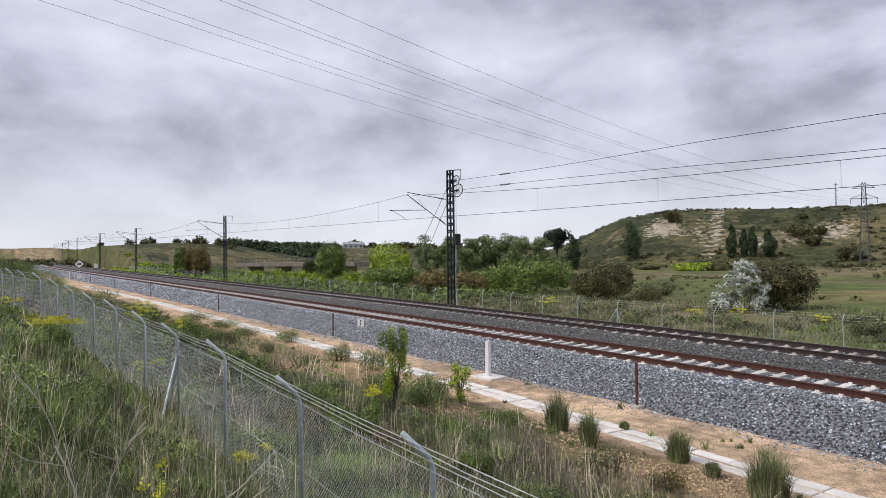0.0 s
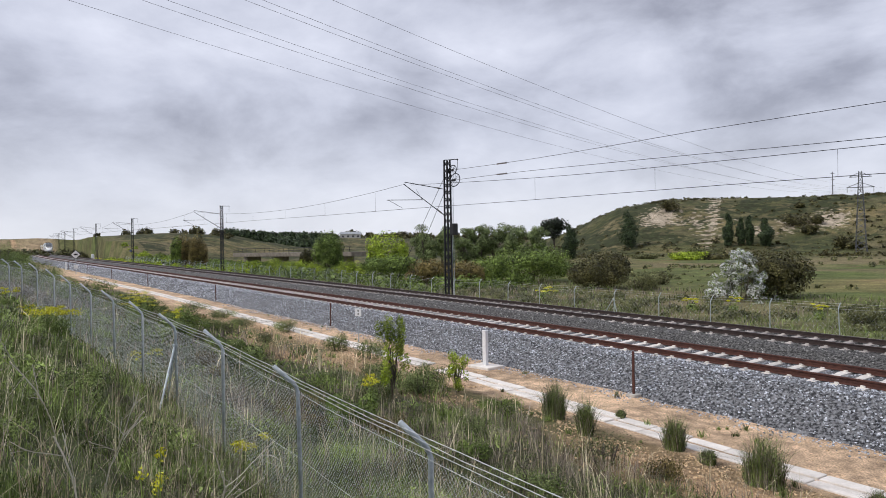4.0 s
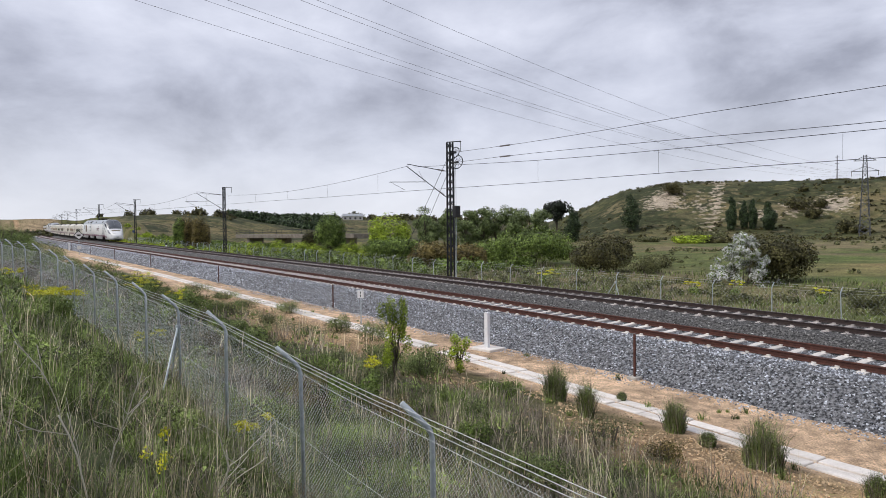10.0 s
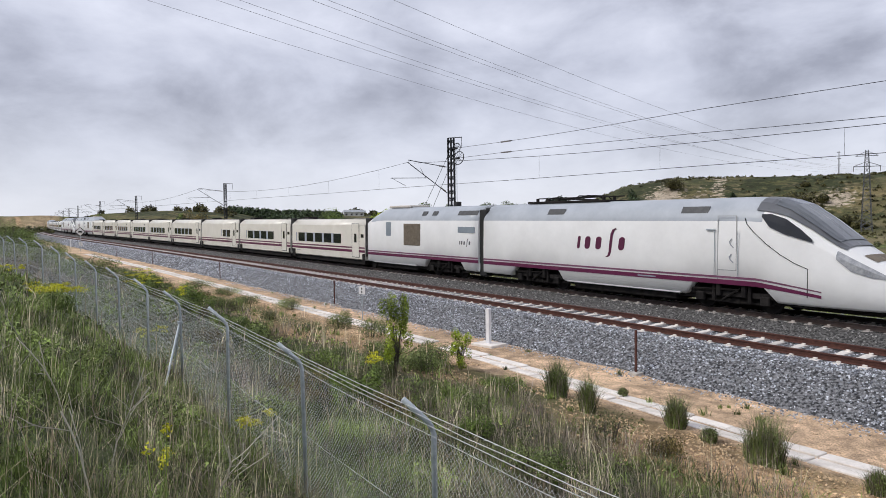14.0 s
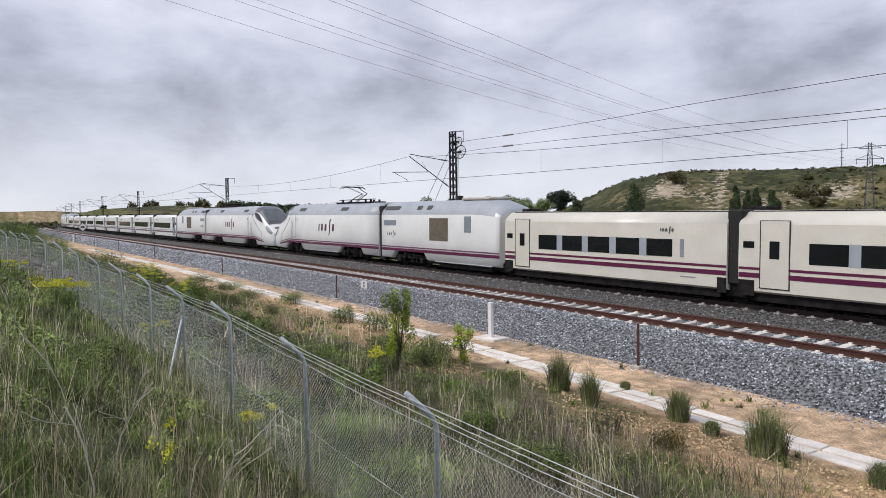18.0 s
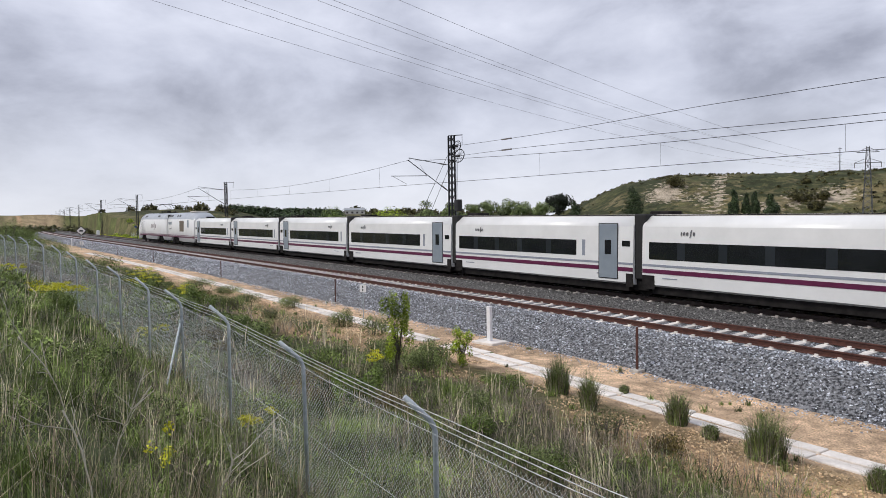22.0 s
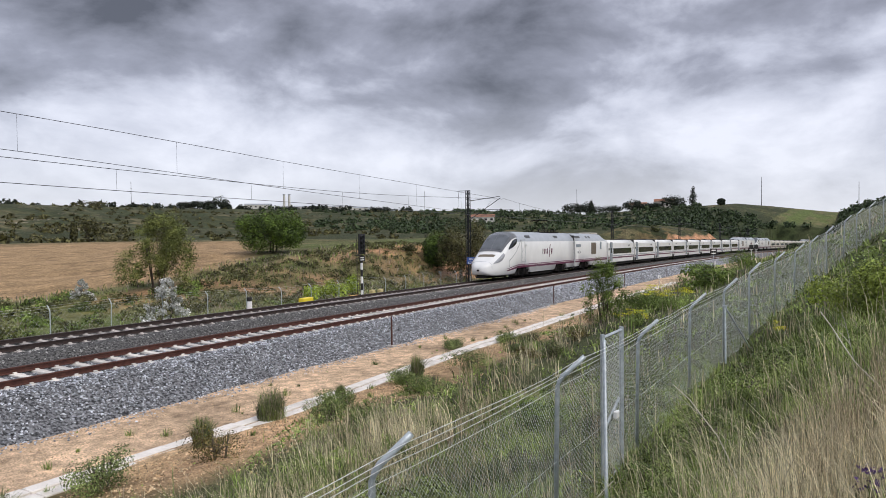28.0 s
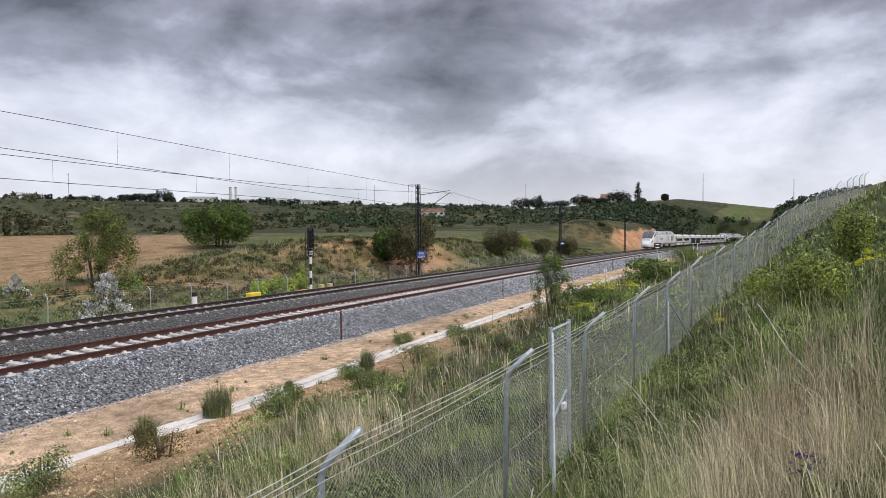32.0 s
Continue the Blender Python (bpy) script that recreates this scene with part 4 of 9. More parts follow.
def build_mast(s, h, kind):
    label = {"plain": "dark lattice steel mast carrying a cantilever over the used track", "anchor": "dark lattice tension mast with pulley wheels, weights and stays", "tee": "dark steel column with two lattice crossarms and drooping cables"}[kind]
    t = thing("catenary_mast", label, "catenary mast", "masts along the line", m=track_pose(s, MAST_OFF, 0.0))
    base = gz_line(s, MAST_OFF) - float(grade(s))
    bm = bmesh.new()
    if kind == "tee":
        for y in (-0.11, 0.11):
            loft(bm, [[(-w, y - 0.012, z), (w, y - 0.012, z), (w, y + 0.012, z), (-w, y + 0.012, z)] for z, w in ((-0.4, 0.12), (h, 0.085))])
        loft(bm, [[(-0.012, -0.11, z), (0.012, -0.11, z), (0.012, 0.11, z), (-0.012, 0.11, z)] for z in (-0.4, h)])
        part("column", bm, t, mat=M["mast"])
    else:
        lattice(bm, h, 0.40, 0.34, 0.5, 1.45 if kind == "anchor" else 1.0)
        part("lattice_shaft", bm, t, mat=M["mast"])
    bm = bmesh.new()
    box(bm, (0, 0, base + 0.12), (0.8, 0.8, 0.6), bevel=0.03)
    part("footing", bm, t, mat=M["concrete"], label="concrete footing block")

    def ins(bm, a, b):
        """A ribbed insulator turned about its axis."""
        a, b = Vector(a), Vector(b)
        m = (b - a).to_track_quat("Z", "Y").to_matrix()
        rings = []
        for k in range(11):
            r = 0.065 if k % 2 else 0.03
            c = a.lerp(b, k / 10)
            rings.append([c + m @ Vector((r * math.cos(q * math.pi / 4), r * math.sin(q * math.pi / 4), 0)) for q in range(8)])
        loft(bm, rings)

    track_y = FAR_C - MAST_OFF
    if kind in ("plain", "anchor"):
        bm = bmesh.new()
        rod(bm, (-0.3, -0.15, 7.0), (-0.3, track_y + 0.3, 7.35), 0.025, 6)
        rod(bm, (-0.3, -0.15, 5.2), (-0.3, track_y + 0.25, 7.2), 0.03, 6)
        rod(bm, (-0.3, -1.9, 6.2), (-0.3, track_y - 1.1, 6.1), 0.022, 6)
        rod(bm, (-0.3, track_y - 1.0, 6.1), (-0.3, track_y + 0.1, 5.6), 0.014, 5)
        rod(bm, (-0.3, -2.4, 6.9), (-0.3, -1.9, 6.15), 0.01, 4)
        part("cantilever", bm, t, mat=M["mast"])
        for a, b in (((-0.3, -0.3, 7.02), (-0.3, -0.8, 7.07)), ((-0.3, -0.3, 5.3), (-0.3, -0.75, 5.6))):
            bm = bmesh.new()
            ins(bm, a, b)
            part("insulator", bm, t, mat=M["insulator"])
        bm = bmesh.new()
        rod(bm, (0, -0.25, h - 0.02), (0.0, 1.05, h - 0.02) if kind == "plain" else (0.9, 0.3, h - 0.02), 0.03, 4)
        rod(bm, (0.0, 1.0, h - 0.02) if kind == "plain" else (0.85, 0.3, h - 0.02), (0.0, 0.95, h - 0.75) if kind == "plain" else (0.85, 0.3, h - 0.75), 0.02, 4)
        part("top_bracket", bm, t, mat=M["mast"])
    if kind == "anchor":
        for z, r, x in ((h - 0.75, 0.36, 0.5), (h - 1.45, 0.46, 0.75)):
            bm = bmesh.new()
            m = pose(x, 0.1, z, 78, 0, 12)
            n = 20
            for q in range(n):
                a0, a1 = 2 * math.pi * q / n, 2 * math.pi * (q + 1) / n
                rod(bm, m @ Vector((r * math.cos(a0), r * math.sin(a0), 0)), m @ Vector((r * math.cos(a1), r * math.sin(a1), 0)), 0.03, 4)
            for q in range(6):
                a0 = math.pi * q / 6
                rod(bm, m @ Vector((r * math.cos(a0), r * math.sin(a0), 0)), m @ Vector((-r * math.cos(a0), -r * math.sin(a0), 0)), 0.013, 4)
            rod(bm, m @ Vector((0, 0, -0.06)), m @ Vector((0, 0, 0.06)), 0.07, 8)
            part("pulley_wheel", bm, t, mat=M["mast"])
            bm = bmesh.new()
            box(bm, (x * 0.5, 0.05, z), (x, 0.08, 0.12))
            part("pulley_arm", bm, t, mat=M["mast"])
        bm = bmesh.new()
        box(bm, (0.62, 0.05, 4.15), (0.42, 0.42, 0.8), bevel=0.03)
        part("tension_weight", bm, t, mat=M["black"], label="black stacked counterweight")
        for x in (0.45, 0.6):
            bm = bmesh.new()
            rod(bm, (x, 0.05, h - 1.5), (x, 0.05, -0.4), 0.016, 5)
            part("guide_rod", bm, t, mat=M["galv"])
        for dy, z0 in ((0.0, h - 0.9), (0.5, h - 1.9)):
            bm = bmesh.new()
            rod(bm, (-0.1, 0.0, z0), (-8.4 + dy * 3.5, 0.2, base + 0.1), 0.016, 5)
            part("stay", bm, t, mat=M["mast"])
    if kind == "tee":
        for z, hw in ((h - 0.9, 0.85), (h - 2.9, 0.85)):
            bm = bmesh.new()
            for dz in (-0.12, 0.12):
                rod(bm, (-hw, 0, z + dz), (hw, 0, z + dz), 0.035, 4)
            for k in range(9):
                a = -hw + 2 * hw * k / 8
                rod(bm, (a, 0, z - 0.12), (a + 0.1, 0, z + 0.12), 0.02, 4)
            part("crossarm", bm, t, mat=M["mast"])
        for sgn in (-1, 1):
            bm = bmesh.new()
            x0 = sgn * 0.75
            far = 2.1 if sgn > 0 else 0.3
            rod(bm, (x0, -0.1, h - 2.85), (x0 + sgn * far * 0.45, -2.4, h - 1.2), 0.035, 6)
            rod(bm, (x0, -0.1, h - 0.9), (x0 + sgn * far * 0.45, -2.5, h - 1.1), 0.02, 6)
            rod(bm, (x0 + sgn * far * 0.2, -1.2, h - 2.2), (x0 + sgn * far * 0.4, -3.3, h - 2.1), 0.022, 6)
            rod(bm, (x0 + sgn * far * 0.4, -3.3, h - 2.1), (x0 + sgn * far * 0.4, -4.2, h - 2.6), 0.014, 5)
            part("cantilever", bm, t, mat=M["mast"])
            bm = bmesh.new()
            ins(bm, (x0, -0.1, h - 2.85), (x0 + sgn * far * 0.07, -0.45, h - 2.6))
            part("insulator", bm, t, mat=M["sign_white"], label="pale ribbed insulator")
            bm = bmesh.new()
            rod(bm, (x0 + sgn * far * 0.42, -2.4, h - 1.15), (x0 + sgn * far * 0.4, -2.7, h - 2.1), 0.008, 4)
            part("hanger", bm, t, mat=M["cable"])
        bm = bmesh.new()
        box(bm, (0, -0.16, 1.35), (0.10, 0.01, 0.16))
        part("number_plate", bm, t, mat=M["sign_white"])
        bm = bmesh.new()
        tube(bm, [(0.1, 0, h), (0.45, 0, h - 0.1), (0.62, -0.1, h - 0.6), (0.5, -0.2, h - 1.5), (0.75, -0.3, h - 2.0)], 0.014, 5)
        rod(bm, (0, 0, h), (-0.75, 0, h - 0.85), 0.02, 4)
        rod(bm, (0, 0, h), (0.15, 0, h + 0.25), 0.03, 4)
        part("jumper_cable", bm, t, mat=M["cable"])
    return t


for s, h in MASTS:
    build_mast(s, h, "anchor" if s == -39 else "tee" if s == 7.3 else "plain")


def catenary():
    t = thing("overhead_wires", "dark catenary and contact wires strung between the masts", "overhead wire")

    def wire(name, pts, r):
        bm = bmesh.new()
        tube(bm, pts, r, 4)
        part(name, bm, t, mat=M["cable"])

    def glide(pts, s):
        """Height of a hanging wire by chainage, smooth through its known points."""
        T, Z = np.array(pts).T
        m = np.gradient(Z, T)
        i = int(np.clip(np.searchsorted(T, s) - 1, 0, len(T) - 2))
        h = T[i + 1] - T[i]
        u = (s - T[i]) / h
        return (2 * u**3 - 3 * u**2 + 1) * Z[i] + (u**3 - 2 * u**2 + u) * h * m[i] + (-2 * u**3 + 3 * u**2) * Z[i + 1] + (u**3 - u**2) * h * m[i + 1]

    def dropper(s, off, z0, z1):
        bm = bmesh.new()
        rod(bm, place(s, off, z0), place(s, off, z1), 0.006, 3)
        part("dropper", bm, t, mat=M["cable"])

    for (s0, _), (s1, _) in zip(MASTS, MASTS[1:]):
        r = 0.012 if min(abs(s0), abs(s1)) < 60 else 0.017
        wire("contact_wire", [place(s0 + (s1 - s0) * k / 4, FAR_C + (0.2 if k % 2 else -0.1), 5.5) for k in range(5)], r)
        if s0 in (-39, 7.3):
            continue
        n = 12
        mess = [place(s0 + (s1 - s0) * k / n, FAR_C + 0.2, 7.2 - 0.95 * 4 * (k / n) * (1 - k / n)) for k in range(n + 1)]
        wire("messenger_wire", mess, r)
        for k in range(1, n, 2):
            dropper(s0 + (s1 - s0) * k / n, FAR_C + 0.2, 5.5, 7.2 - 0.95 * 4 * (k / n) * (1 - k / n))
    # the overlap between two tension lengths: the running pair, and the pair that rises to the pulleys
    low = [(-39, 7.1), (-25, 6.6), (-10, 6.45), (7.3, 6.45), (20, 6.34), (32, 6.32), (57, 7.1)]
    high = [(-38.4, 8.2), (-30, 8.0), (-10, 7.95), (12, 8.09), (32.6, 7.66), (57, 7.2)]
    rise = [(-38.4, 7.5), (-33, 7.42), (-10, 6.77), (12, 6.78), (32, 6.2), (57, 5.6)]
    ss = np.arange(-38.4, 57.1, 3.0)

    def drawn(s):
        return np.interp(s, [-38.4, -18, 57], [MAST_OFF - 0.3, FAR_C + 0.9, FAR_C + 0.7])

    wire("messenger_wire", [place(s, FAR_C + 0.2, glide(low, s)) for s in np.append(ss, 57)], 0.012)
    for s in np.arange(-34, 56, 7.5):
        dropper(s, FAR_C + 0.2, 5.5, glide(low, s))
    for pts in (high, rise):
        line = [place(s, drawn(s), glide(pts, s)) for s in np.append(ss, 57)]
        wire("termination_wire", line, 0.012)
        bm = bmesh.new()
        rod(bm, line[2], line[2].lerp(line[3], 0.35), 0.045, 6)
        part("insulator", bm, t, mat=M["insulator"])
    for s in np.arange(8, 56, 7.0):
        dropper(s, drawn(s), glide(rise, s), glide(high, s))


catenary()


# ---- transmission tower and its lines ----
def build_pylon(x, y, h, span=3.3):
    z = gz(x, y)
    t = thing("transmission_tower", "tall grey steel lattice transmission tower on the hill meadow", "pylon", "pylons", m=pose(x, y, z, 0, 0, 30))
    bm = bmesh.new()

    def c(k, zz):
        w = (2.6 * (1 - zz / h) + 0.7 * (zz / h)) / 2
        return Vector((w if k in (0, 1) else -w, w if k in (1, 2) else -w, zz))

    for k in range(4):
        rod(bm, c(k, -0.5), c(k, h), 0.09, 4)
    n = 14
    for i in range(n):
        for k in range(4):
            rod(bm, c(k, h * i / n), c((k + 1) % 4, h * (i + 1) / n), 0.04, 3)
            rod(bm, c((k + 1) % 4, h * i / n), c(k, h * (i + 1) / n), 0.04, 3)
    part("lattice_body", bm, t, mat=M["pylon"])
    bm = bmesh.new()
    for q, w in ((0.80, span), (0.93, span * 0.8)):
        rod(bm, (-w, 0, h * q), (w, 0, h * q), 0.09, 4)
        for sgn in (-1, 1):
            rod(bm, (0, 0, h * (q + 0.06)), (sgn * w, 0, h * q), 0.06, 4)
        part("crossarm", bm, t, mat=M["pylon"])
        bm = bmesh.new()
    bm.free()
    bm = bmesh.new()
    for k in (-1, 0, 1):
        rod(bm, (k * span * 0.95, 0, h * 0.80), (k * span * 0.95, 0, h * 0.80 - 1.3), 0.08, 6)
    part("insulator_strings", bm, t, mat=M["insulator"])
    return t


PYLON = (-89.0, 201.0)
build_pylon(PYLON[0], PYLON[1], 22.0)


def power_lines():
    t = thing("transmission_lines", "thin high-voltage cables crossing high above the railway", "power line")
    zt = gz(*PYLON) + 16.4
    ends = [(-45.5, -26, 24.0), (-41.0, -26, 24.0), (-39.2, -26, 24.0), (-34.6, -26, 24.0), (-33.4, -26, 24.0), (-29.5, -26, 24.0)]
    for k, (ex, ey, ez) in enumerate(ends):
        a = Vector((PYLON[0] + (k - 2.5) * 1.9, PYLON[1] + (k - 2.5) * 0.9, zt + (0.9 if k % 2 else 0.0)))
        b = Vector((ex, ey, ez))
        pts = []
        for i in range(25):
            q = i / 24
            p = a.lerp(b, q)
            p.z -= 4 * 5.0 * q * (1 - q)
            pts.append(p)
        bm = bmesh.new()
        tube(bm, pts, 0.012, 4)
        part("conductor", bm, t, mat=M["hv_cable"])


power_lines()
# ---- the train: two coupled units, each of two power cars, two generator vans and nine coaches ----
PC_L, GV_L, CO_L = 20.95, 12.84, 13.14
CUT = 0.95  # length by which a coupled nose is shorter
# time and distance run by the leading nose along the used track
RUN = [(0.0, -463.0), (3.0, -366.0), (6.0, -269.0), (9.0, -171.5), (11.0, -106.6), (12.0, -74.8), (13.0, -42.2), (14.0, -8.6), (14.5, 8.0), (17.0, 91.8), (19.0, 156.1), (21.0, 220.1), (23.0, 281.8), (24.5, 326.5), (26.5, 380.8), (28.0, 421.6), (30.0, 475.2), (32.0, 528.6)]


def run_at(t):
    """Smooth distance through the timetable."""
    T, S = np.array(RUN).T
    m = np.gradient(S, T)
    i = int(np.clip(np.searchsorted(T, t) - 1, 0, len(T) - 2))
    h = T[i + 1] - T[i]
    u = (t - T[i]) / h
    return (2 * u**3 - 3 * u**2 + 1) * S[i] + (u**3 - 2 * u**2 + u) * h * m[i] + (-2 * u**3 + 3 * u**2) * S[i + 1] + (u**3 - u**2) * h * m[i + 1]


ARC = 1 + 3.0476e-4 * FAR_C


def on_line(arc):
    return place(arc / ARC, FAR_C)


def section(x, hw, zb, zs, zt, flat=0.62):
    """Body ring: upright side to the shoulder, then a sloping roof haunch and a flat crown."""
    half = [(0.90 * hw, zb), (hw * 0.992, zb + 0.08), (hw, zb + (zs - zb) * 0.45), (hw * 0.985, zs), (hw * 0.90, zs + (zt - zs) * 0.38), (hw * flat, zs + (zt - zs) * 0.86), (hw * flat * 0.55, zt)]
    return [(x, -y, z) for y, z in half] + [(x, y, z) for y, z in half[::-1]]


def side_panel(bm, x0, x1, z0, z1, y, d=0.02, r=0.0):
    """A thin plate on the near and far sides."""
    for sgn in (-1, 1):
        vs = box(bm, ((x0 + x1) / 2, sgn * (y + d / 2 - 0.012), (z0 + z1) / 2), (abs(x1 - x0), d + 0.024, z1 - z0))


def wheelset(t, x, r=0.44):
    bm = bmesh.new()
    for sgn in (-1, 1):
        bmesh.ops.create_cone(bm, cap_ends=True, segments=20, radius1=r, radius2=r, depth=0.13, matrix=pose(x, sgn * 0.86, r, 90, 0, 0))
    rod(bm, (x, -0.86, r), (x, 0.86, r), 0.08, 8)
    return part("wheelset", bm, t, mat=M["under"])


def bogie(t, x, wb=2.6):
    b = bmesh.new()
    box(b, (x, 0, 0.62), (0.5, 2.1, 0.2))
    for sgn in (-1, 1):
        box(b, (x, sgn * 1.2, 0.62), (wb + 0.9, 0.16, 0.22), bevel=0.03)
        for dx in (-wb / 2, wb / 2):
            box(b, (x + dx, sgn * 1.28, 0.46), (0.36, 0.2, 0.34), bevel=0.04)
            rod(b, (x + dx * 0.55, sgn * 1.32, 0.35), (x + dx * 0.55, sgn * 1.32, 0.95), 0.07, 6)
        rod(b, (x - 0.35, sgn * 1.34, 0.4), (x + 0.35, sgn * 1.34, 0.85), 0.035, 5)
        box(b, (x, sgn * 1.12, 0.36), (0.5, 0.12, 0.2), bevel=0.02)
        # inner plate added as dark backing, standing for shade behind the frame
        box(b, (x, sgn * 1.10, 0.60), (wb + 0.4, 0.10, 0.66), bevel=0.03)
        for dx in (-0.5, 0.5):
            rod(b, (x + dx, sgn * 1.34, 0.55), (x + dx, sgn * 1.34, 0.98), 0.10, 8)
        rod(b, (x - wb * 0.62, sgn * 1.36, 0.74), (x + wb * 0.1, sgn * 1.36, 0.80), 0.03, 5)
    fr = part("bogie_frame", b, t, mat=M["under"])
    for dx in (-wb / 2, wb / 2):
        wheelset(fr, x + dx)
    return fr


def emblem(t, x, z, size, mat):
    """Operator's mark as plain shapes: four leaning rounded blocks and one tall slim swung bar."""
    blocks = [(0.42, 0.40, 0.22, 0.80), (1.18, 0.40, 0.44, 0.80), (2.10, 0.40, 0.44, 0.80), (3.95, 0.40, 0.44, 0.80)]
    outlines = []
    for cx, cz, w, h in blocks:
        r = min(w, h) * 0.42
        line = []
        for qx, qz, a0 in ((1, 1, 0), (-1, 1, 90), (-1, -1, 180), (1, -1, 270)):
            for k in range(5):
                q = radians(a0 + 22.5 * k)
                u, v = qx * (w / 2 - r) + r * math.cos(q), qz * (h / 2 - r) + r * math.sin(q)
                line.append((cx + u + v * 0.14, cz + v))
        outlines.append(line)
    spine = [(2.74, -0.44, 0.05), (2.92, -0.38, 0.08), (3.03, -0.15, 0.09), (3.10, 0.4, 0.10), (3.18, 0.95, 0.09), (3.32, 1.24, 0.08), (3.52, 1.32, 0.05)]
    outlines.append([(u + w, v - 0.02) for u, v, w in spine] + [(u - w, v + 0.02) for u, v, w in spine[::-1]])
    for sgn in (-1, 1):
        for line in outlines:
            b = bmesh.new()
            lo, hi = ([b.verts.new((x - sgn * (u - 2.15) * size, sgn * y, z + v * size)) for u, v in line] for y in (1.47, 1.488))
            b.faces.new(hi)
            for k in range(len(line)):
                j = (k + 1) % len(line)
                b.faces.new((lo[k], lo[j], hi[j], hi[k]))
            bmesh.ops.recalc_face_normals(b, faces=b.faces)
            part("operator_mark", b, t, mat=mat)


def power_car(name_label, coupled=False):
    """Nose towards +x; x runs from -PC_L at the coupling to 0 at the nose tip."""
    t = thing("power_car", name_label, "train power car", "vehicles of the train")
    upper_stripe = "purple_pale"
    hw = 1.48
    bm = bmesh.new()
    #  x, half width, bottom, shoulder, top
    prof = [(-PC_L + 0.24, hw, 0.50, 3.30, 4.14), (-6.4, hw, 0.50, 3.30, 4.18), (-5.6, hw, 0.50, 3.30, 4.18), (-4.9, hw * 0.99, 0.48, 3.26, 4.10), (-4.2, hw * 0.975, 0.45, 3.02, 3.86), (-3.4, hw * 0.95, 0.42, 2.56, 3.30), (-2.6, hw * 0.91, 0.42, 2.16, 2.64), (-2.0, hw * 0.86, 0.42, 1.86, 2.23), (-1.3, hw * 0.77, 0.44, 1.58, 1.90), (-0.75, hw * 0.63, 0.50, 1.34, 1.62), (-0.4, hw * 0.49, 0.60, 1.20, 1.44), (-0.16, hw * 0.33, 0.74, 1.08, 1.27), (-0.08, hw * 0.15, 0.86, 1.0, 1.12)]
    if coupled:
        prof = [p for p in prof if p[0] < -1.4] + [(-1.32, hw * 0.76, 0.46, 1.57, 1.89), (-1.20, hw * 0.66, 0.55, 1.40, 1.72), (-1.13, hw * 0.50, 0.68, 1.26, 1.55)]
    def cut_out(x, b):
        """Lower edge of the body, raised over the two bogies."""
        return max(b, float(np.interp(x, [-18.5, -18.1, -15.1, -14.7, -8.1, -7.7, -5.0, -4.45], [0.5, 0.98, 0.98, 0.5, 0.5, 0.98, 0.98, 0.45])))

    cols = list(zip(*prof))
    more = sorted(set(cols[0]) | {-18.5, -18.1, -15.1, -14.7, -8.1, -7.7, -5.0, -4.45})
    fine = [(x, *(float(np.interp(x, cols[0], cols[k])) for k in (1, 2, 3, 4))) for x in more]
    rings = [section(x, w, cut_out(x, b), s, z, 0.62 + 0.1 * smooth(np.array(x), -5, -1)) for x, w, b, s, z in fine]
    loft(bm, rings)
    body = part("body", bm, t, mat=M["white_train"])
    body.data.materials.append(M["train_grey"])
    for f in body.data.polygons:
        c = f.center
        if len(f.vertices) == 4:
            f.use_smooth = True
            if c.z > 3.33 and c.x < -5.2 and abs(c.y) < 1.47:
                f.material_index = 1
    # windscreen and side cab windows, lying on the lofted nose
    def patch(nm, pts, mat, thick=0.02, label=""):
        b = bmesh.new()
        n = len(pts)
        ctr = sum((Vector(p) for p in pts), Vector()) / n
        nrm = (Vector(pts[1]) - Vector(pts[0])).cross(Vector(pts[2]) - Vector(pts[1])).normalized()
        lo, hi = [b.verts.new(Vector(p) - nrm * thick) for p in pts], [b.verts.new(Vector(p) + nrm * thick) for p in pts]
        b.faces.new(hi)
        b.faces.new(lo[::-1])
        for k in range(n):
            b.faces.new((lo[k], lo[(k + 1) % n], hi[(k + 1) % n], hi[k]))
        bmesh.ops.recalc_face_normals(b, faces=b.faces)
        return part(nm, b, t, mat=mat, label=label)

    xs = np.array([p[0] for p in prof])

    def on_nose(x, frac):
        """A point of the lofted skin: frac 0 at the crown edge, 1 at the shoulder, 2 at mid side."""
        w, b, s, z = (float(np.interp(x, xs, [p[k] for p in prof])) for k in (1, 2, 3, 4))
        fl = 0.62 + 0.1 * float(smooth(np.array(x), -5, -1))
        ring = [(0.0, z), (w * fl * 0.55, z), (w * fl, s + (z - s) * 0.86), (w * 0.90, s + (z - s) * 0.38), (w * 0.985, s), (w, b + (s - b) * 0.45)]
        i = min(int(frac), 4)
        q = frac - i
        return (x, ring[i][0] * (1 - q) + ring[i + 1][0] * q, ring[i][1] * (1 - q) + ring[i + 1][1] * q)

    def skin(nm, cells, mat, lift=0.018, label=""):
        """A glazed or painted patch that follows the skin: rows of (x, from, to) across one side or both."""
        b = bmesh.new()
        for sgn in (-1, 1):
            rows = []
            for x, f0, f1 in cells:
                rows.append([Vector(on_nose(x, f0 + (f1 - f0) * k / 4)) for k in range(5)])
            vs = []
            for i, r in enumerate(rows):
                line = []
                for k, p in enumerate(r):
                    q = p + Vector((lift * 0.6, lift * (0.9 if p.y > 0.3 else 0.2), lift))
                    line.append(b.verts.new((q.x, q.y * sgn, q.z)))
                vs.append(line)
            for A, B in zip(vs, vs[1:]):
                for k in range(4):
                    b.faces.new((A[k], A[k + 1], B[k + 1], B[k]) if sgn > 0 else (A[k + 1], A[k], B[k], B[k + 1]))
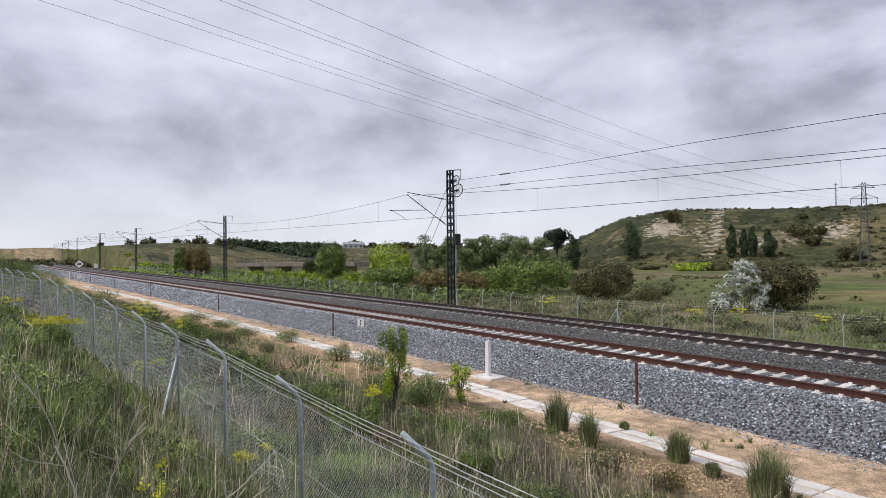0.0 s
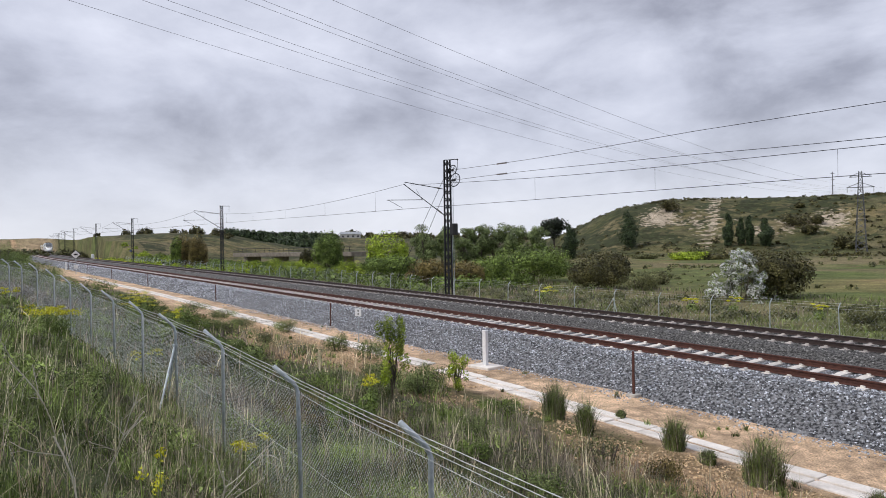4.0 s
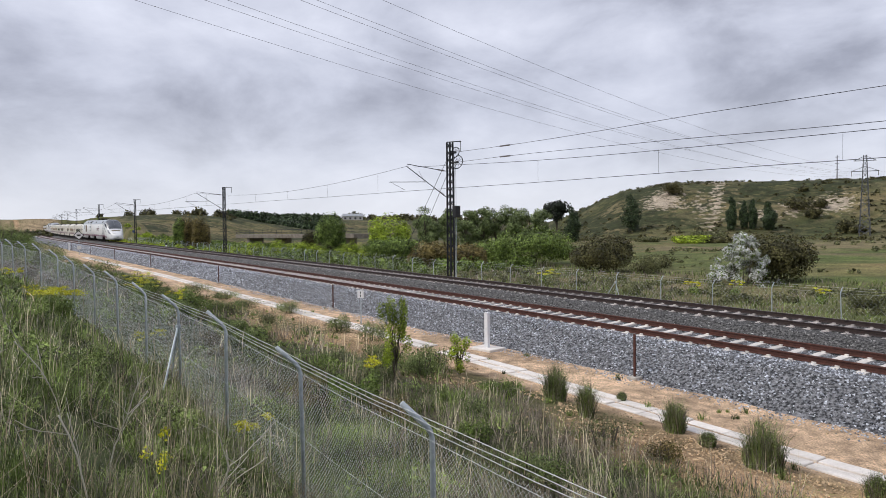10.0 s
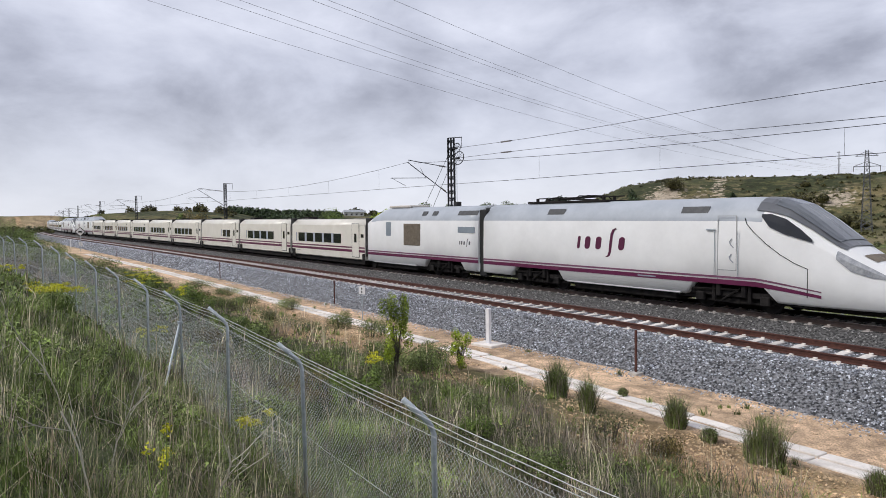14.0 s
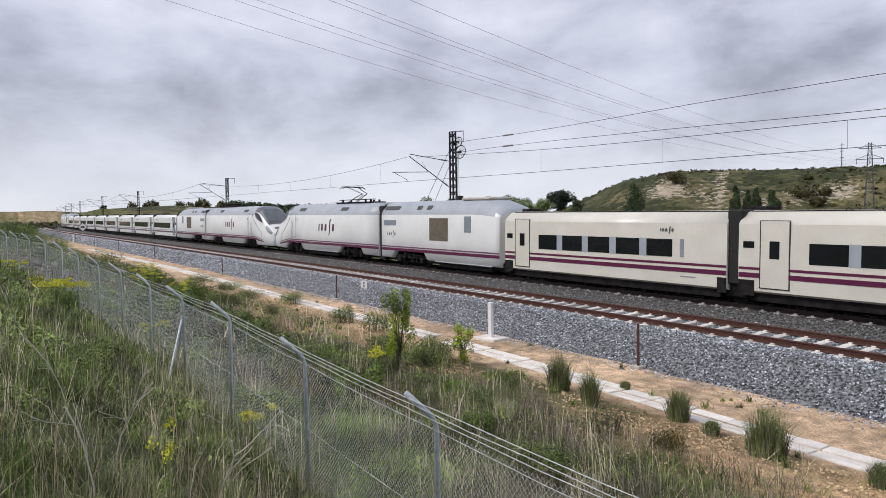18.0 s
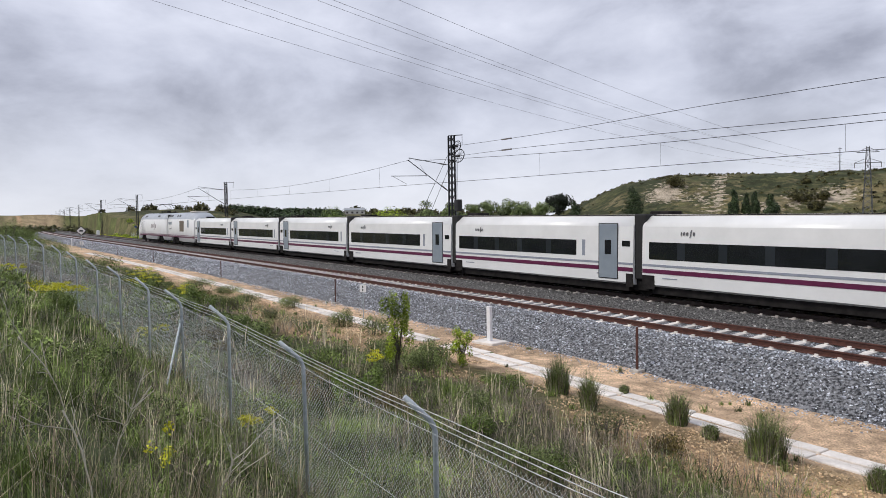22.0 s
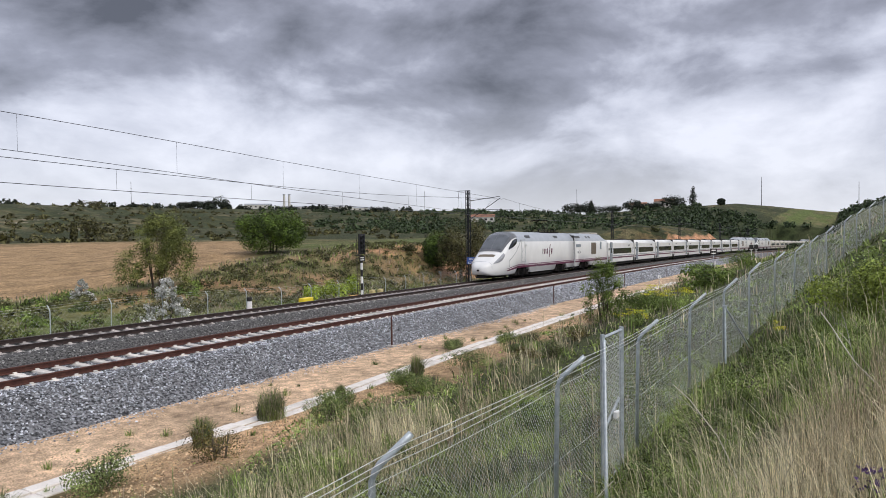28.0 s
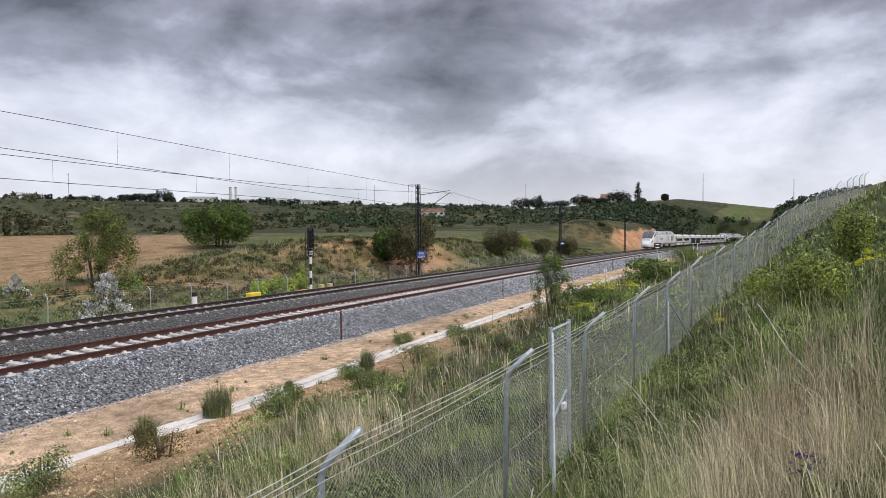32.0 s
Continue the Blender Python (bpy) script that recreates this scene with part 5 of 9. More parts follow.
        bmesh.ops.recalc_face_normals(b, faces=b.faces)
        return parts(nm, b, t, mat=mat, label=label)

    skin("windscreen_surround", [(-5.3, 0, 2.9), (-4.9, 0, 2.9), (-4.2, 0, 2.75), (-3.4, 0, 2.6), (-2.6, 0, 2.5), (-2.35, 0, 2.3)], M["cab_grey"], 0.034, "dark grey panel round the windscreen")
    skin("windscreen", [(-4.75, 0, 2.2), (-4.2, 0, 2.25), (-3.4, 0, 2.2), (-2.75, 0, 2.1), (-2.6, 0, 1.9)], M["glass_cab"], 0.050)
    skin("side_cab_window", [(-5.05, 3.3, 3.55), (-4.75, 3.05, 4.1), (-4.2, 3.05, 4.15), (-3.7, 3.2, 4.05), (-3.3, 3.55, 3.85)], M["glass_dark"], 0.046)
    skin("headlamp", [(-2.55, 3.0, 4.1), (-2.1, 2.95, 4.3), (-1.5, 3.2, 4.25), (-0.95, 3.75, 4.0)], M["lamp_glass"], 0.032)
    skin("nose_vent", [(-1.95, 0.0, 1.6), (-1.55, 0.0, 1.7)], M["grille"], 0.014)
    b = bmesh.new()
    if coupled:
        bmesh.ops.create_cone(b, cap_ends=True, segments=16, radius1=0.62, radius2=0.5, depth=0.5, matrix=pose(-CUT - 0.1, 0, 1.15, 0, 90, 0))
        box(b, (-CUT + 0.1, 0, 1.0), (0.6, 0.3, 0.3), bevel=0.04)
        part("coupler", b, t, mat=M["under"], label="exposed dark coupler in the open nose")
    else:
        bmesh.ops.create_cone(b, cap_ends=True, segments=12, radius1=0.09, radius2=0.07, depth=0.16, matrix=pose(0.0, 0, 0.92, 0, 90, 0))
        part("coupler_cap", b, t, mat=M["under"])
        b = bmesh.new()
        for z, r in ((0.62, 0.5), (0.5, 0.42)):
            box(b, (-1.0, 0, z - 0.2), (0.9, r * 2.2, 0.10), bevel=0.03)
        part("snow_guard", b, t, mat=M["under"])
    # seam of the nose cap and of the bonnet
    if not coupled:
        b = bmesh.new()
        x0 = -0.78
        ring = [Vector(on_nose(x0, f)) for f in np.linspace(0, 4.95, 14)]
        line = [Vector((p.x, p.y * 1.004, p.z + 0.003)) for p in ring] + [Vector((x0 - 0.05, ring[-1].y * 0.99, 0.62))]
        for sgn in (-1, 1):
            tube(b, [(p.x - 0.25 * max(0, 1.2 - p.z), p.y * sgn, p.z) for p in line], 0.010, 5)
        parts("nose_seam", b, t, mat=M["stripe_grey"])
    # stripes
    for nm, z0, z1, mk in (("purple_stripe", 0.98, 1.15, "purple"), ("grey_stripe", 1.21, 1.28, upper_stripe)):
        b = bmesh.new()
        side_panel(b, -PC_L + 0.26, -5.2, z0, z1, hw, 0.010)
        parts(nm, b, t, mat=M[mk])
    for nm, z0, wide, mk in (("nose_stripe", 1.15, 0.17, "purple"), ("nose_line", 1.28, 0.07, upper_stripe)):
        b = bmesh.new()
        for sgn in (-1, 1):
            n = 10
            top, bot = [], []
            for k in range(n + 1):
                x = -5.2 + 2.25 * k / n
                w = float(np.interp(x, xs, [p[1] for p in prof]))
                drop = 0.30 * (k / n) ** 1.15
                for lst, z in ((top, z0 - drop), (bot, z0 - drop - wide * (1 - 0.45 * k / n))):
                    lst.append(b.verts.new((x, sgn * (w + 0.009), z)))
            for k in range(n):
                b.faces.new((top[k], top[k + 1], bot[k + 1], bot[k]))
        bmesh.ops.recalc_face_normals(b, faces=b.faces)
        parts(nm, b, t, mat=M[mk])
    # running gear and skirts between the bogies
    for x in (-6.2, -16.6):
        bogie(t, x)
    b = bmesh.new()
    for sgn in (-1, 1):
        box(b, (-11.4, sgn * 1.38, 0.73), (6.2, 0.12, 0.50), bevel=0.03)
        box(b, (-19.6, sgn * 1.38, 0.76), (2.0, 0.12, 0.46), bevel=0.03)
    parts("skirt_panel", b, t, mat=M["white_train"])
    b = bmesh.new()
    box(b, (-11.7, 0, 0.66), (17.0, 2.3, 0.6))
    box(b, (-11.4, 0, 0.36), (5.6, 2.5, 0.34), bevel=0.05)
    box(b, (-2.6, 0, 0.40), (2.6, 1.5, 0.3), bevel=0.08)
    part("underframe", b, t, mat=M["under"])
    # the dark joint that sweeps down behind the cab
    for sgn in (-1, 1):
        b = bmesh.new()
        line = []
        for x, z in ((-5.62, 3.42), (-5.55, 3.20), (-5.3, 2.92), (-4.85, 2.52), (-4.35, 2.16), (-3.85, 1.88), (-3.4, 1.70), (-3.4, 1.3), (-3.4, 0.75)):
            w = float(np.interp(x, cols[0], cols[1]))
            line.append((x, sgn * w * 0.998, z))
        tube(b, line, 0.014, 6)
        part("cab_joint", b, t, mat=M["rubber"])
    # cab door with recessed outline and grab rails
    for sgn in (-1, 1):
        b = bmesh.new()
        for x0, x1, z0, z1 in ((-6.7, -6.68, 0.98, 3.5), (-5.95, -5.93, 1.5, 3.5), (-6.7, -5.93, 3.48, 3.5), (-6.7, -5.93, 1.5, 1.52)):
            box(b, ((x0 + x1) / 2, sgn * hw, (z0 + z1) / 2), (x1 - x0, 0.012, z1 - z0))
        d = part("cab_door", b, t, mat=M["seam"])
        b = bmesh.new()
        for x in (-6.80, -5.86):
            rod(b, (x, sgn * (hw + 0.04), 1.3), (x, sgn * (hw + 0.04), 2.95), 0.014, 5)
        rod(b, (-7.15, sgn * (hw + 0.03), 2.98), (-6.78, sgn * (hw + 0.03), 2.98), 0.03, 6)
        parts("grab_rail", b, d, mat=M["galv"])
        for z in (1.95, 2.5):
            b = bmesh.new()
            tube(b, [(-6.05, sgn * (hw + 0.01), z - 0.16), (-6.16, sgn * (hw + 0.03), z - 0.06), (-6.2, sgn * (hw + 0.035), z + 0.04), (-6.12, sgn * (hw + 0.02), z + 0.16)], 0.016, 5)
            part("curved_handle", b, d, mat=M["stripe_grey"])
    # data plates and lettering bars on the skirt, and the side marker behind the cab
    for sgn in (-1, 1):
        b = bmesh.new()
        for x, z, w, h in ((-9.0, 0.80, 0.42, 0.13), (-12.9, 0.84, 0.24, 0.10), (-9.9, 1.06, 0.9, 0.05)):
            box(b, (x, sgn * (1.43 if z < 0.9 else 1.495), z), (w, 0.02, h))
        parts("data_plate", b, t, mat=M["stripe_grey"])
    # roof vents, pantograph well
    b = bmesh.new()
    for x0, x1 in ((-8.4, -7.2), (-15.9, -14.8)):
        for sgn in (-1, 1):
            box(b, (0, 0, 0), (x1 - x0, 0.03, 0.30), Matrix.Translation(((x0 + x1) / 2, sgn * 1.26, 3.72)) @ Matrix.Rotation(sgn * radians(32), 4, "X"))
    parts("roof_vent", b, t, mat=M["vent_dark"])
    b = bmesh.new()
    box(b, (-15.4, 0, 4.2), (5.4, 1.3, 0.1), bevel=0.02)
    for x in (-17.6, -16.8, -13.2):
        rod(b, (x, 0.3, 4.2), (x, 0.3, 4.45), 0.08, 8)
        rod(b, (x, -0.4, 4.2), (x, -0.4, 4.4), 0.08, 8)
    rod(b, (-18.3, 0.3, 4.42), (-12.6, 0.3, 4.42), 0.03, 5)
    part("roof_equipment", b, t, mat=M["under"])
    emblem(t, -12.5, 2.05, 0.70, M["letter"])
    return t


def pantograph(t, raised, x=-14.2):
    bm = bmesh.new()
    if raised:
        for sgn in (-0.35, 0.35):
            rod(bm, (x, sgn, 4.25), (x - 1.9, sgn * 0.6, 4.85), 0.035, 6)
            rod(bm, (x - 1.9, sgn * 0.6, 4.85), (x - 0.1, sgn * 1.2, 5.35), 0.025, 6)
        rod(bm, (x - 0.5, 0, 4.3), (x - 1.7, 0, 4.8), 0.025, 5)
        zt = 5.4
    else:
        for sgn in (-0.35, 0.35):
            rod(bm, (x, sgn, 4.28), (x - 1.9, sgn * 0.6, 4.36), 0.035, 6)
            rod(bm, (x - 1.9, sgn * 0.6, 4.36), (x - 0.1, sgn * 1.2, 4.42), 0.025, 6)
        zt = 4.46
    for dx in (-0.25, 0.25):
        tube(bm, [(x + dx, -0.95, zt - 0.15), (x + dx, -0.7, zt), (x + dx, 0.7, zt), (x + dx, 0.95, zt - 0.15)], 0.03, 6)
    rod(bm, (x - 0.25, -0.4, zt - 0.04), (x + 0.25, -0.4, zt - 0.04), 0.02, 5)
    rod(bm, (x - 0.25, 0.4, zt - 0.04), (x + 0.25, 0.4, zt - 0.04), 0.02, 5)
    return part("pantograph", bm, t, mat=M["under"], label="raised dark pantograph" if raised else "folded dark pantograph")


def gangway(t, x, low=True):
    b = bmesh.new()
    box(b, (x, 0, 2.1), (0.62, 2.72, 2.75 if low else 3.6), bevel=0.06)
    if not low:
        box(b, (x, 0, 3.6), (0.62, 1.9, 0.8), bevel=0.06)
    return part("gangway", b, t, mat=M["rubber"])


def generator_van(label):
    """x from -GV_L (coach end) to 0 (power car end)."""
    t = thing("generator_van", label, "train van", "vehicles of the train")
    hw = 1.48
    bm = bmesh.new()
    prof = [(-GV_L + 0.24, hw, 0.50, 3.10, 3.42), (-GV_L + 0.7, hw, 0.50, 3.18, 3.75), (-GV_L + 1.8, hw, 0.50, 3.28, 4.10), (-GV_L + 2.6, hw, 0.50, 3.30, 4.14), (-5.7, hw, 0.50, 3.30, 4.14), (-5.3, hw, 0.98, 3.30, 4.14), (-1.9, hw, 0.98, 3.30, 4.14), (-1.5, hw, 0.50, 3.30, 4.14), (-0.24, hw, 0.50, 3.30, 4.14)]
    loft(bm, [section(*p) for p in prof])
    body = part("body", bm, t, mat=M["white_train"])
    body.data.materials.append(M["train_grey"])
    for f in body.data.polygons:
        if len(f.vertices) == 4:
            f.use_smooth = True
            if f.center.z > 3.33 and abs(f.center.y) < 1.47:
                f.material_index = 1
    for nm, z0, z1, mk in (("purple_stripe", 0.98, 1.15, "purple"), ("grey_stripe", 1.21, 1.28, "purple_pale")):
        b = bmesh.new()
        side_panel(b, -GV_L + 0.26, -0.26, z0, z1, hw, 0.010)
        parts(nm, b, t, mat=M[mk])
    bogie(t, -3.6)
    wheelset(t, -GV_L + 0.1, 0.40)
    b = bmesh.new()
    for sgn in (-1, 1):
        box(b, (-9.2, sgn * 1.38, 0.73), (5.4, 0.12, 0.50), bevel=0.03)
        box(b, (-0.85, sgn * 1.38, 0.76), (1.3, 0.12, 0.46), bevel=0.03)
    parts("skirt_panel", b, t, mat=M["white_train"])
    b = bmesh.new()
    box(b, (-GV_L / 2, 0, 0.64), (GV_L - 1.0, 2.3, 0.6))
    box(b, (-9.2, 0, 0.36), (5.0, 2.5, 0.34), bevel=0.05)
    part("underframe", b, t, mat=M["under"])
    b = bmesh.new()
    side_panel(b, -7.9, -6.0, 1.75, 3.1, hw, 0.012)
    parts("side_grille", b, t, mat=M["grille"], label="brown louvred engine grille")
    b = bmesh.new()
    for k in range(9):
        side_panel(b, -7.85, -6.05, 1.8 + k * 0.145, 1.84 + k * 0.145, hw, 0.03)
    parts("louvre", b, t, mat=M["grille"])
    b = bmesh.new()
    side_panel(b, -2.1, -0.55, 2.62, 2.95, hw, 0.012)
    side_panel(b, -10.1, -9.5, 2.3, 3.2, hw, 0.012)
    parts("small_vent", b, t, mat=M["door_grey"])
    b = bmesh.new()
    for x0, x1 in ((-2.3, -0.5), (-4.9, -4.4), (-6.0, -5.5)):
        for sgn in (-1, 1):
            box(b, (0, 0, 0), (x1 - x0, 0.03, 0.30), Matrix.Translation(((x0 + x1) / 2, sgn * 1.26, 3.72)) @ Matrix.Rotation(sgn * radians(32), 4, "X"))
    parts("roof_vent", b, t, mat=M["vent_dark"])
    b = bmesh.new()
    box(b, (-9.6, 0, 4.2), (2.6, 1.5, 0.16), bevel=0.05)
    part("exhaust_cowl", b, t, mat=M["roof_soot"])
    emblem(t, -1.5, 1.95, 0.26, M["letter_grey"])
    gangway(t, 0.0, False)
    return t


def coach(style, label, windows, door_end=1, mark=False):
    """x from -CO_L to 0; style 'cream' has single windows, 'white' one dark ribbon."""
    t = thing("coach", label, "train coach", "vehicles of the train")
    hw = 1.47
    paint = M["cream"] if style == "cream" else M["white_train"]
    bm = bmesh.new()
    prof = [(-CO_L + 0.24, hw, 0.50, 2.95, 3.44), (-0.24, hw, 0.50, 2.95, 3.44)]
    loft(bm, [section(*p, 0.7) for p in prof])
    body = part("body", bm, t, mat=paint)
    body.data.materials.append(M["roof_soot"])
    for f in body.data.polygons:
        if len(f.vertices) == 4:
            f.use_smooth = f.center.z > 2.9
            if f.center.z > 3.3:
                f.material_index = 1
    for nm, z0, z1, mk in (("purple_stripe", 1.05, 1.22, "purple"), ("grey_stripe", 1.33, 1.42, "stripe_grey" if style != "cream" else "purple")):
        b = bmesh.new()
        side_panel(b, -CO_L + 0.26, -0.26, z0, z1, hw, 0.010)
        parts(nm, b, t, mat=M[mk])
    e = -1.0 if door_end > 0 else -CO_L + 1.0
    dx = -1.25 if door_end > 0 else -CO_L + 1.25
    sgn_e = 1 if door_end > 0 else -1
    for sgn in (-1, 1):
        b = bmesh.new()
        box(b, (dx - sgn_e * 0.35, sgn * (hw + 0.004), 1.88), (1.02, 0.03, 2.34), bevel=0.012)
        d = part("door", b, t, mat=M["door_grey"] if style != "cream" else paint)
        b = bmesh.new()
        for x0, z0, w, h in ((-0.53, 1.88, 0.03, 2.38), (0.53, 1.88, 0.03, 2.38), (0, 3.07, 1.08, 0.03), (0, 0.70, 1.08, 0.03)):
            box(b, (dx - sgn_e * 0.35 + x0, sgn * (hw + 0.002), z0), (w, 0.02, h))
        part("door_seal", b, d, mat=M["rubber"])
        b = bmesh.new()
        box(b, (dx - sgn_e * 0.35, sgn * (hw + 0.02), 2.05), (0.36, 0.01, 0.62), bevel=0.003)
        part("door_window", b, d, mat=M["glass_dark"])
        b = bmesh.new()
        box(b, (dx + sgn_e * 0.62, sgn * hw, 2.22), (0.42, 0.02, 0.24), bevel=0.006)
        part("small_window", b, t, mat=M["glass_dark"])
    for x0, x1 in windows:
        b = bmesh.new()
        side_panel(b, x0, x1, 1.62, 2.32, hw, 0.008)
        parts("window", b, t, mat=M["glass_dark"])
    if style == "cream":
        for (a0, a1), (b0, b1) in zip(windows, windows[1:]):
            b = bmesh.new()
            side_panel(b, a1, b0, 1.60, 2.34, hw, 0.004)
            parts("window_pillar", b, t, mat=M["pillar_blue"])
    else:
        (a0, a1), = windows
        b = bmesh.new()
        for q in (0.15, 0.35, 0.55, 0.78):
            x = a0 + (a1 - a0) * q
            side_panel(b, x, x + 0.36, 1.64, 2.30, hw, 0.012)
        parts("window_pillar", b, t, mat=M["glass_pillar"])
    # flat dark panels on the side stand for the shaded wheel notches
    b = bmesh.new()
    side_panel(b, -CO_L + 0.25, -CO_L + 0.86, 0.40, 0.96, hw, 0.006)
    side_panel(b, -0.62, -0.25, 0.40, 0.96, hw, 0.006)
    parts("wheel_recess", b, t, mat=M["under"])
    b = bmesh.new()
    for x in (-CO_L + 1.6, -1.9):
        side_panel(b, x - 0.35, x + 0.35, 0.86, 0.90, hw, 0.006)
    parts("data_plate", b, t, mat=M["stripe_grey"])
    b = bmesh.new()
    ex = windows[0][0] - 0.55 if door_end > 0 and style == "cream" else windows[-1][1] + 0.3
    side_panel(b, ex + 0.06, ex + 0.24, 1.62, 2.34, hw, 0.006)
    parts("side_vent", b, t, mat=M["stripe_grey"])
    b = bmesh.new()
    box(b, (-CO_L / 2, 0, 0.38), (CO_L - 1.2, 2.56, 0.36))
    box(b, (-CO_L / 2, 0, 0.24), (CO_L - 4.0, 1.7, 0.2))
    part("underframe", b, t, mat=M["under"])
    ws = wheelset(t, -CO_L + 0.0, 0.40)
    b = bmesh.new()
    for sgn in (-1, 1):
        box(b, (-CO_L, sgn * 1.12, 0.5), (0.9, 0.2, 0.5), bevel=0.04)
    parts("axle_box", b, t, mat=M["under"])
    gangway(t, 0.0)
    b = bmesh.new()
    for x, w in ((-0.25, 0.5), (-CO_L + 0.25, 0.5)):
        box(b, (x, 0.35, 3.5), (w, 0.9, 0.18), bevel=0.04)
    tube(b, [(-CO_L + 0.4, -0.9, 3.40), (-CO_L * 0.7, -0.9, 3.42), (-CO_L * 0.3, -0.9, 3.42), (-0.4, -0.9, 3.40)], 0.02, 5)
    parts("roof_connection", b, t, mat=M["under"])
    if mark:
        emblem(t, -2.9 if door_end < 0 else -CO_L + 2.4, 2.62, 0.16, M["letter_grey"])
    return t


CREAM_WINDOWS = {0: [(-11.6 + k * 1.62, -10.35 + k * 1.62) for k in range(5)], 1: [(-10.6 + k * 1.75, -9.25 + k * 1.75) for k in range(4)], 2: [(-5.2 + k * 1.3, -4.2 + k * 1.3) for k in range(2)]}
RIBBON = {False: [(-12.55, -3.5)], True: [(-10.6, -1.5)]}


def build_train():
    cars = []  # thing, rear distance and front distance behind the leading nose, reversed
    d = 0.0
    proto = {}

    def make(key, maker):
        if key not in proto:
            proto[key] = maker()
            return proto[key]
        return copy_thing(proto[key], Matrix())

    def clear_roof(car):
        for o in list(car.children):
            if o.name.startswith("pantograph"):
                bpy.data.objects.remove(o)

    for u in range(2):
        style = "cream" if u == 0 else "white"
        front = make(("pc", u), lambda: power_car("white duck-nosed power car with purple stripe and grey roof" if u == 0 else "white power car coupled at its shortened nose", u == 1))
        clear_roof(front)
        pantograph(front, False)
        if u == 1:
            d -= CUT
        cars.append((front, d, PC_L, False))
        d += PC_L
        cars.append((make("gv", lambda: generator_van("white generator van with brown grille beside the power car")), d, GV_L, False))
        d += GV_L
        for k in range(9):
            if style == "cream":
                w = CREAM_WINDOWS[2 if k == 2 else 1 if k == 1 else 0]
                w = [(a + 1.25, b + 1.25) for a, b in w] if k >= 5 else w
                c = make(("cream", len(w), k >= 5), lambda: coach("cream", "cream coach with separate dark windows and twin purple stripes", w, 1 if k < 5 else -1, k >= 5))
            else:
                c = make(("white", k >= 6), lambda: coach("white", "white coach with a dark ribbon window and grey door", RIBBON[k >= 6], 1 if k < 6 else -1, True))
            cars.append((c, d, CO_L, False))
            d += CO_L
        cars.append((make("gv", None), d, GV_L, True))
        d += GV_L
        rear = make(("pc", 1 - u), lambda: power_car("white power car coupled at its shortened nose", True))
        clear_roof(rear)
        pantograph(rear, True)
        cars.append((rear, d, PC_L, True))
        d += PC_L - (CUT if u == 0 else 0)
    return cars


TRAIN = build_train()


def motions():
    """Every vehicle follows the used track with its two ends on the line."""
    times = sorted(set([k * 0.5 for k in range(65)]))
    for car, d, length, rear in TRAIN:
        rows = []
        for t in times:
            lead = run_at(t)
            a, b = on_line(lead - d), on_line(lead - d - length)
            if rear:
                a, b = b, a
            v = (a - b).normalized()
            m = Matrix.LocRotScale(a, v.to_track_quat("X", "Z"), None)
            rows.append((t, m))
        walk(car, rows)
# ---- trees and shrubs: tapered trunk, limbs, and a crown of many small leaves ----
def leaf_mat(name, c1, c2, island=0.35, rough=0.6):
    c1, c2 = [v * 0.46 for v in c1], [min(0.9, v * 1.36) for v in c2]
    m = surf(name, c1, c2, 0.8, rough, island=min(0.75, island + 0.08), spec=0.25)
    b = m.node_tree.nodes["Principled BSDF"]
    b.inputs["Subsurface Weight"].default_value = 0.0
    return m


M["leaf_oak"] = leaf_mat("holm_oak_leaves", (0.034, 0.036, 0.013), (0.105, 0.097, 0.036), 0.55)
M["leaf_brown"] = leaf_mat("bronze_oak_leaves", (0.080, 0.066, 0.020), (0.225, 0.175, 0.058), 0.55)
M["leaf_green"] = leaf_mat("fresh_green_leaves", (0.075, 0.125, 0.022), (0.180, 0.250, 0.052), 0.55)
M["leaf_bright"] = leaf_mat("bright_spring_leaves", (0.165, 0.245, 0.016), (0.36, 0.46, 0.04), 0.5)
M["leaf_airy"] = leaf_mat("olive_spring_leaves", (0.070, 0.085, 0.020), (0.170, 0.190, 0.050), 0.55)
M["leaf_broom"] = leaf_mat("yellow_green_broom", (0.135, 0.185, 0.030), (0.255, 0.31, 0.055), 0.5)
M["leaf_poplar"] = leaf_mat("poplar_leaves", (0.024, 0.042, 0.018), (0.058, 0.085, 0.035), 0.5)
M["leaf_olive"] = leaf_mat("grey_olive_leaves", (0.090, 0.100, 0.038), (0.175, 0.180, 0.078), 0.5)
M["leaf_dense"] = leaf_mat("dense_tree_leaves", (0.034, 0.062, 0.010), (0.090, 0.140, 0.022), 0.6)
M["cutting_leaf"] = leaf_mat("slope_scrub_leaves", (0.048, 0.052, 0.018), (0.115, 0.115, 0.042), 0.5)
M["leaf_row"] = leaf_mat("young_poplar_leaves", (0.085, 0.125, 0.040), (0.190, 0.240, 0.090), 0.5)
M["leaf_dark"] = leaf_mat("dark_pine_needles", (0.010, 0.015, 0.009), (0.022, 0.030, 0.016), 0.4)
M["blossom"] = leaf_mat("white_blossom", (0.62, 0.64, 0.56), (0.82, 0.83, 0.76), 0.2)
M["yellow"] = leaf_mat("yellow_petals", (0.80, 0.70, 0.03), (0.90, 0.82, 0.05), 0.2)
M["bark"] = surf("tree_bark", (0.06, 0.048, 0.036), (0.13, 0.11, 0.085), 9.0, 0.95, 0.6, fine=0.3, stretch=(1, 1, 0.25))


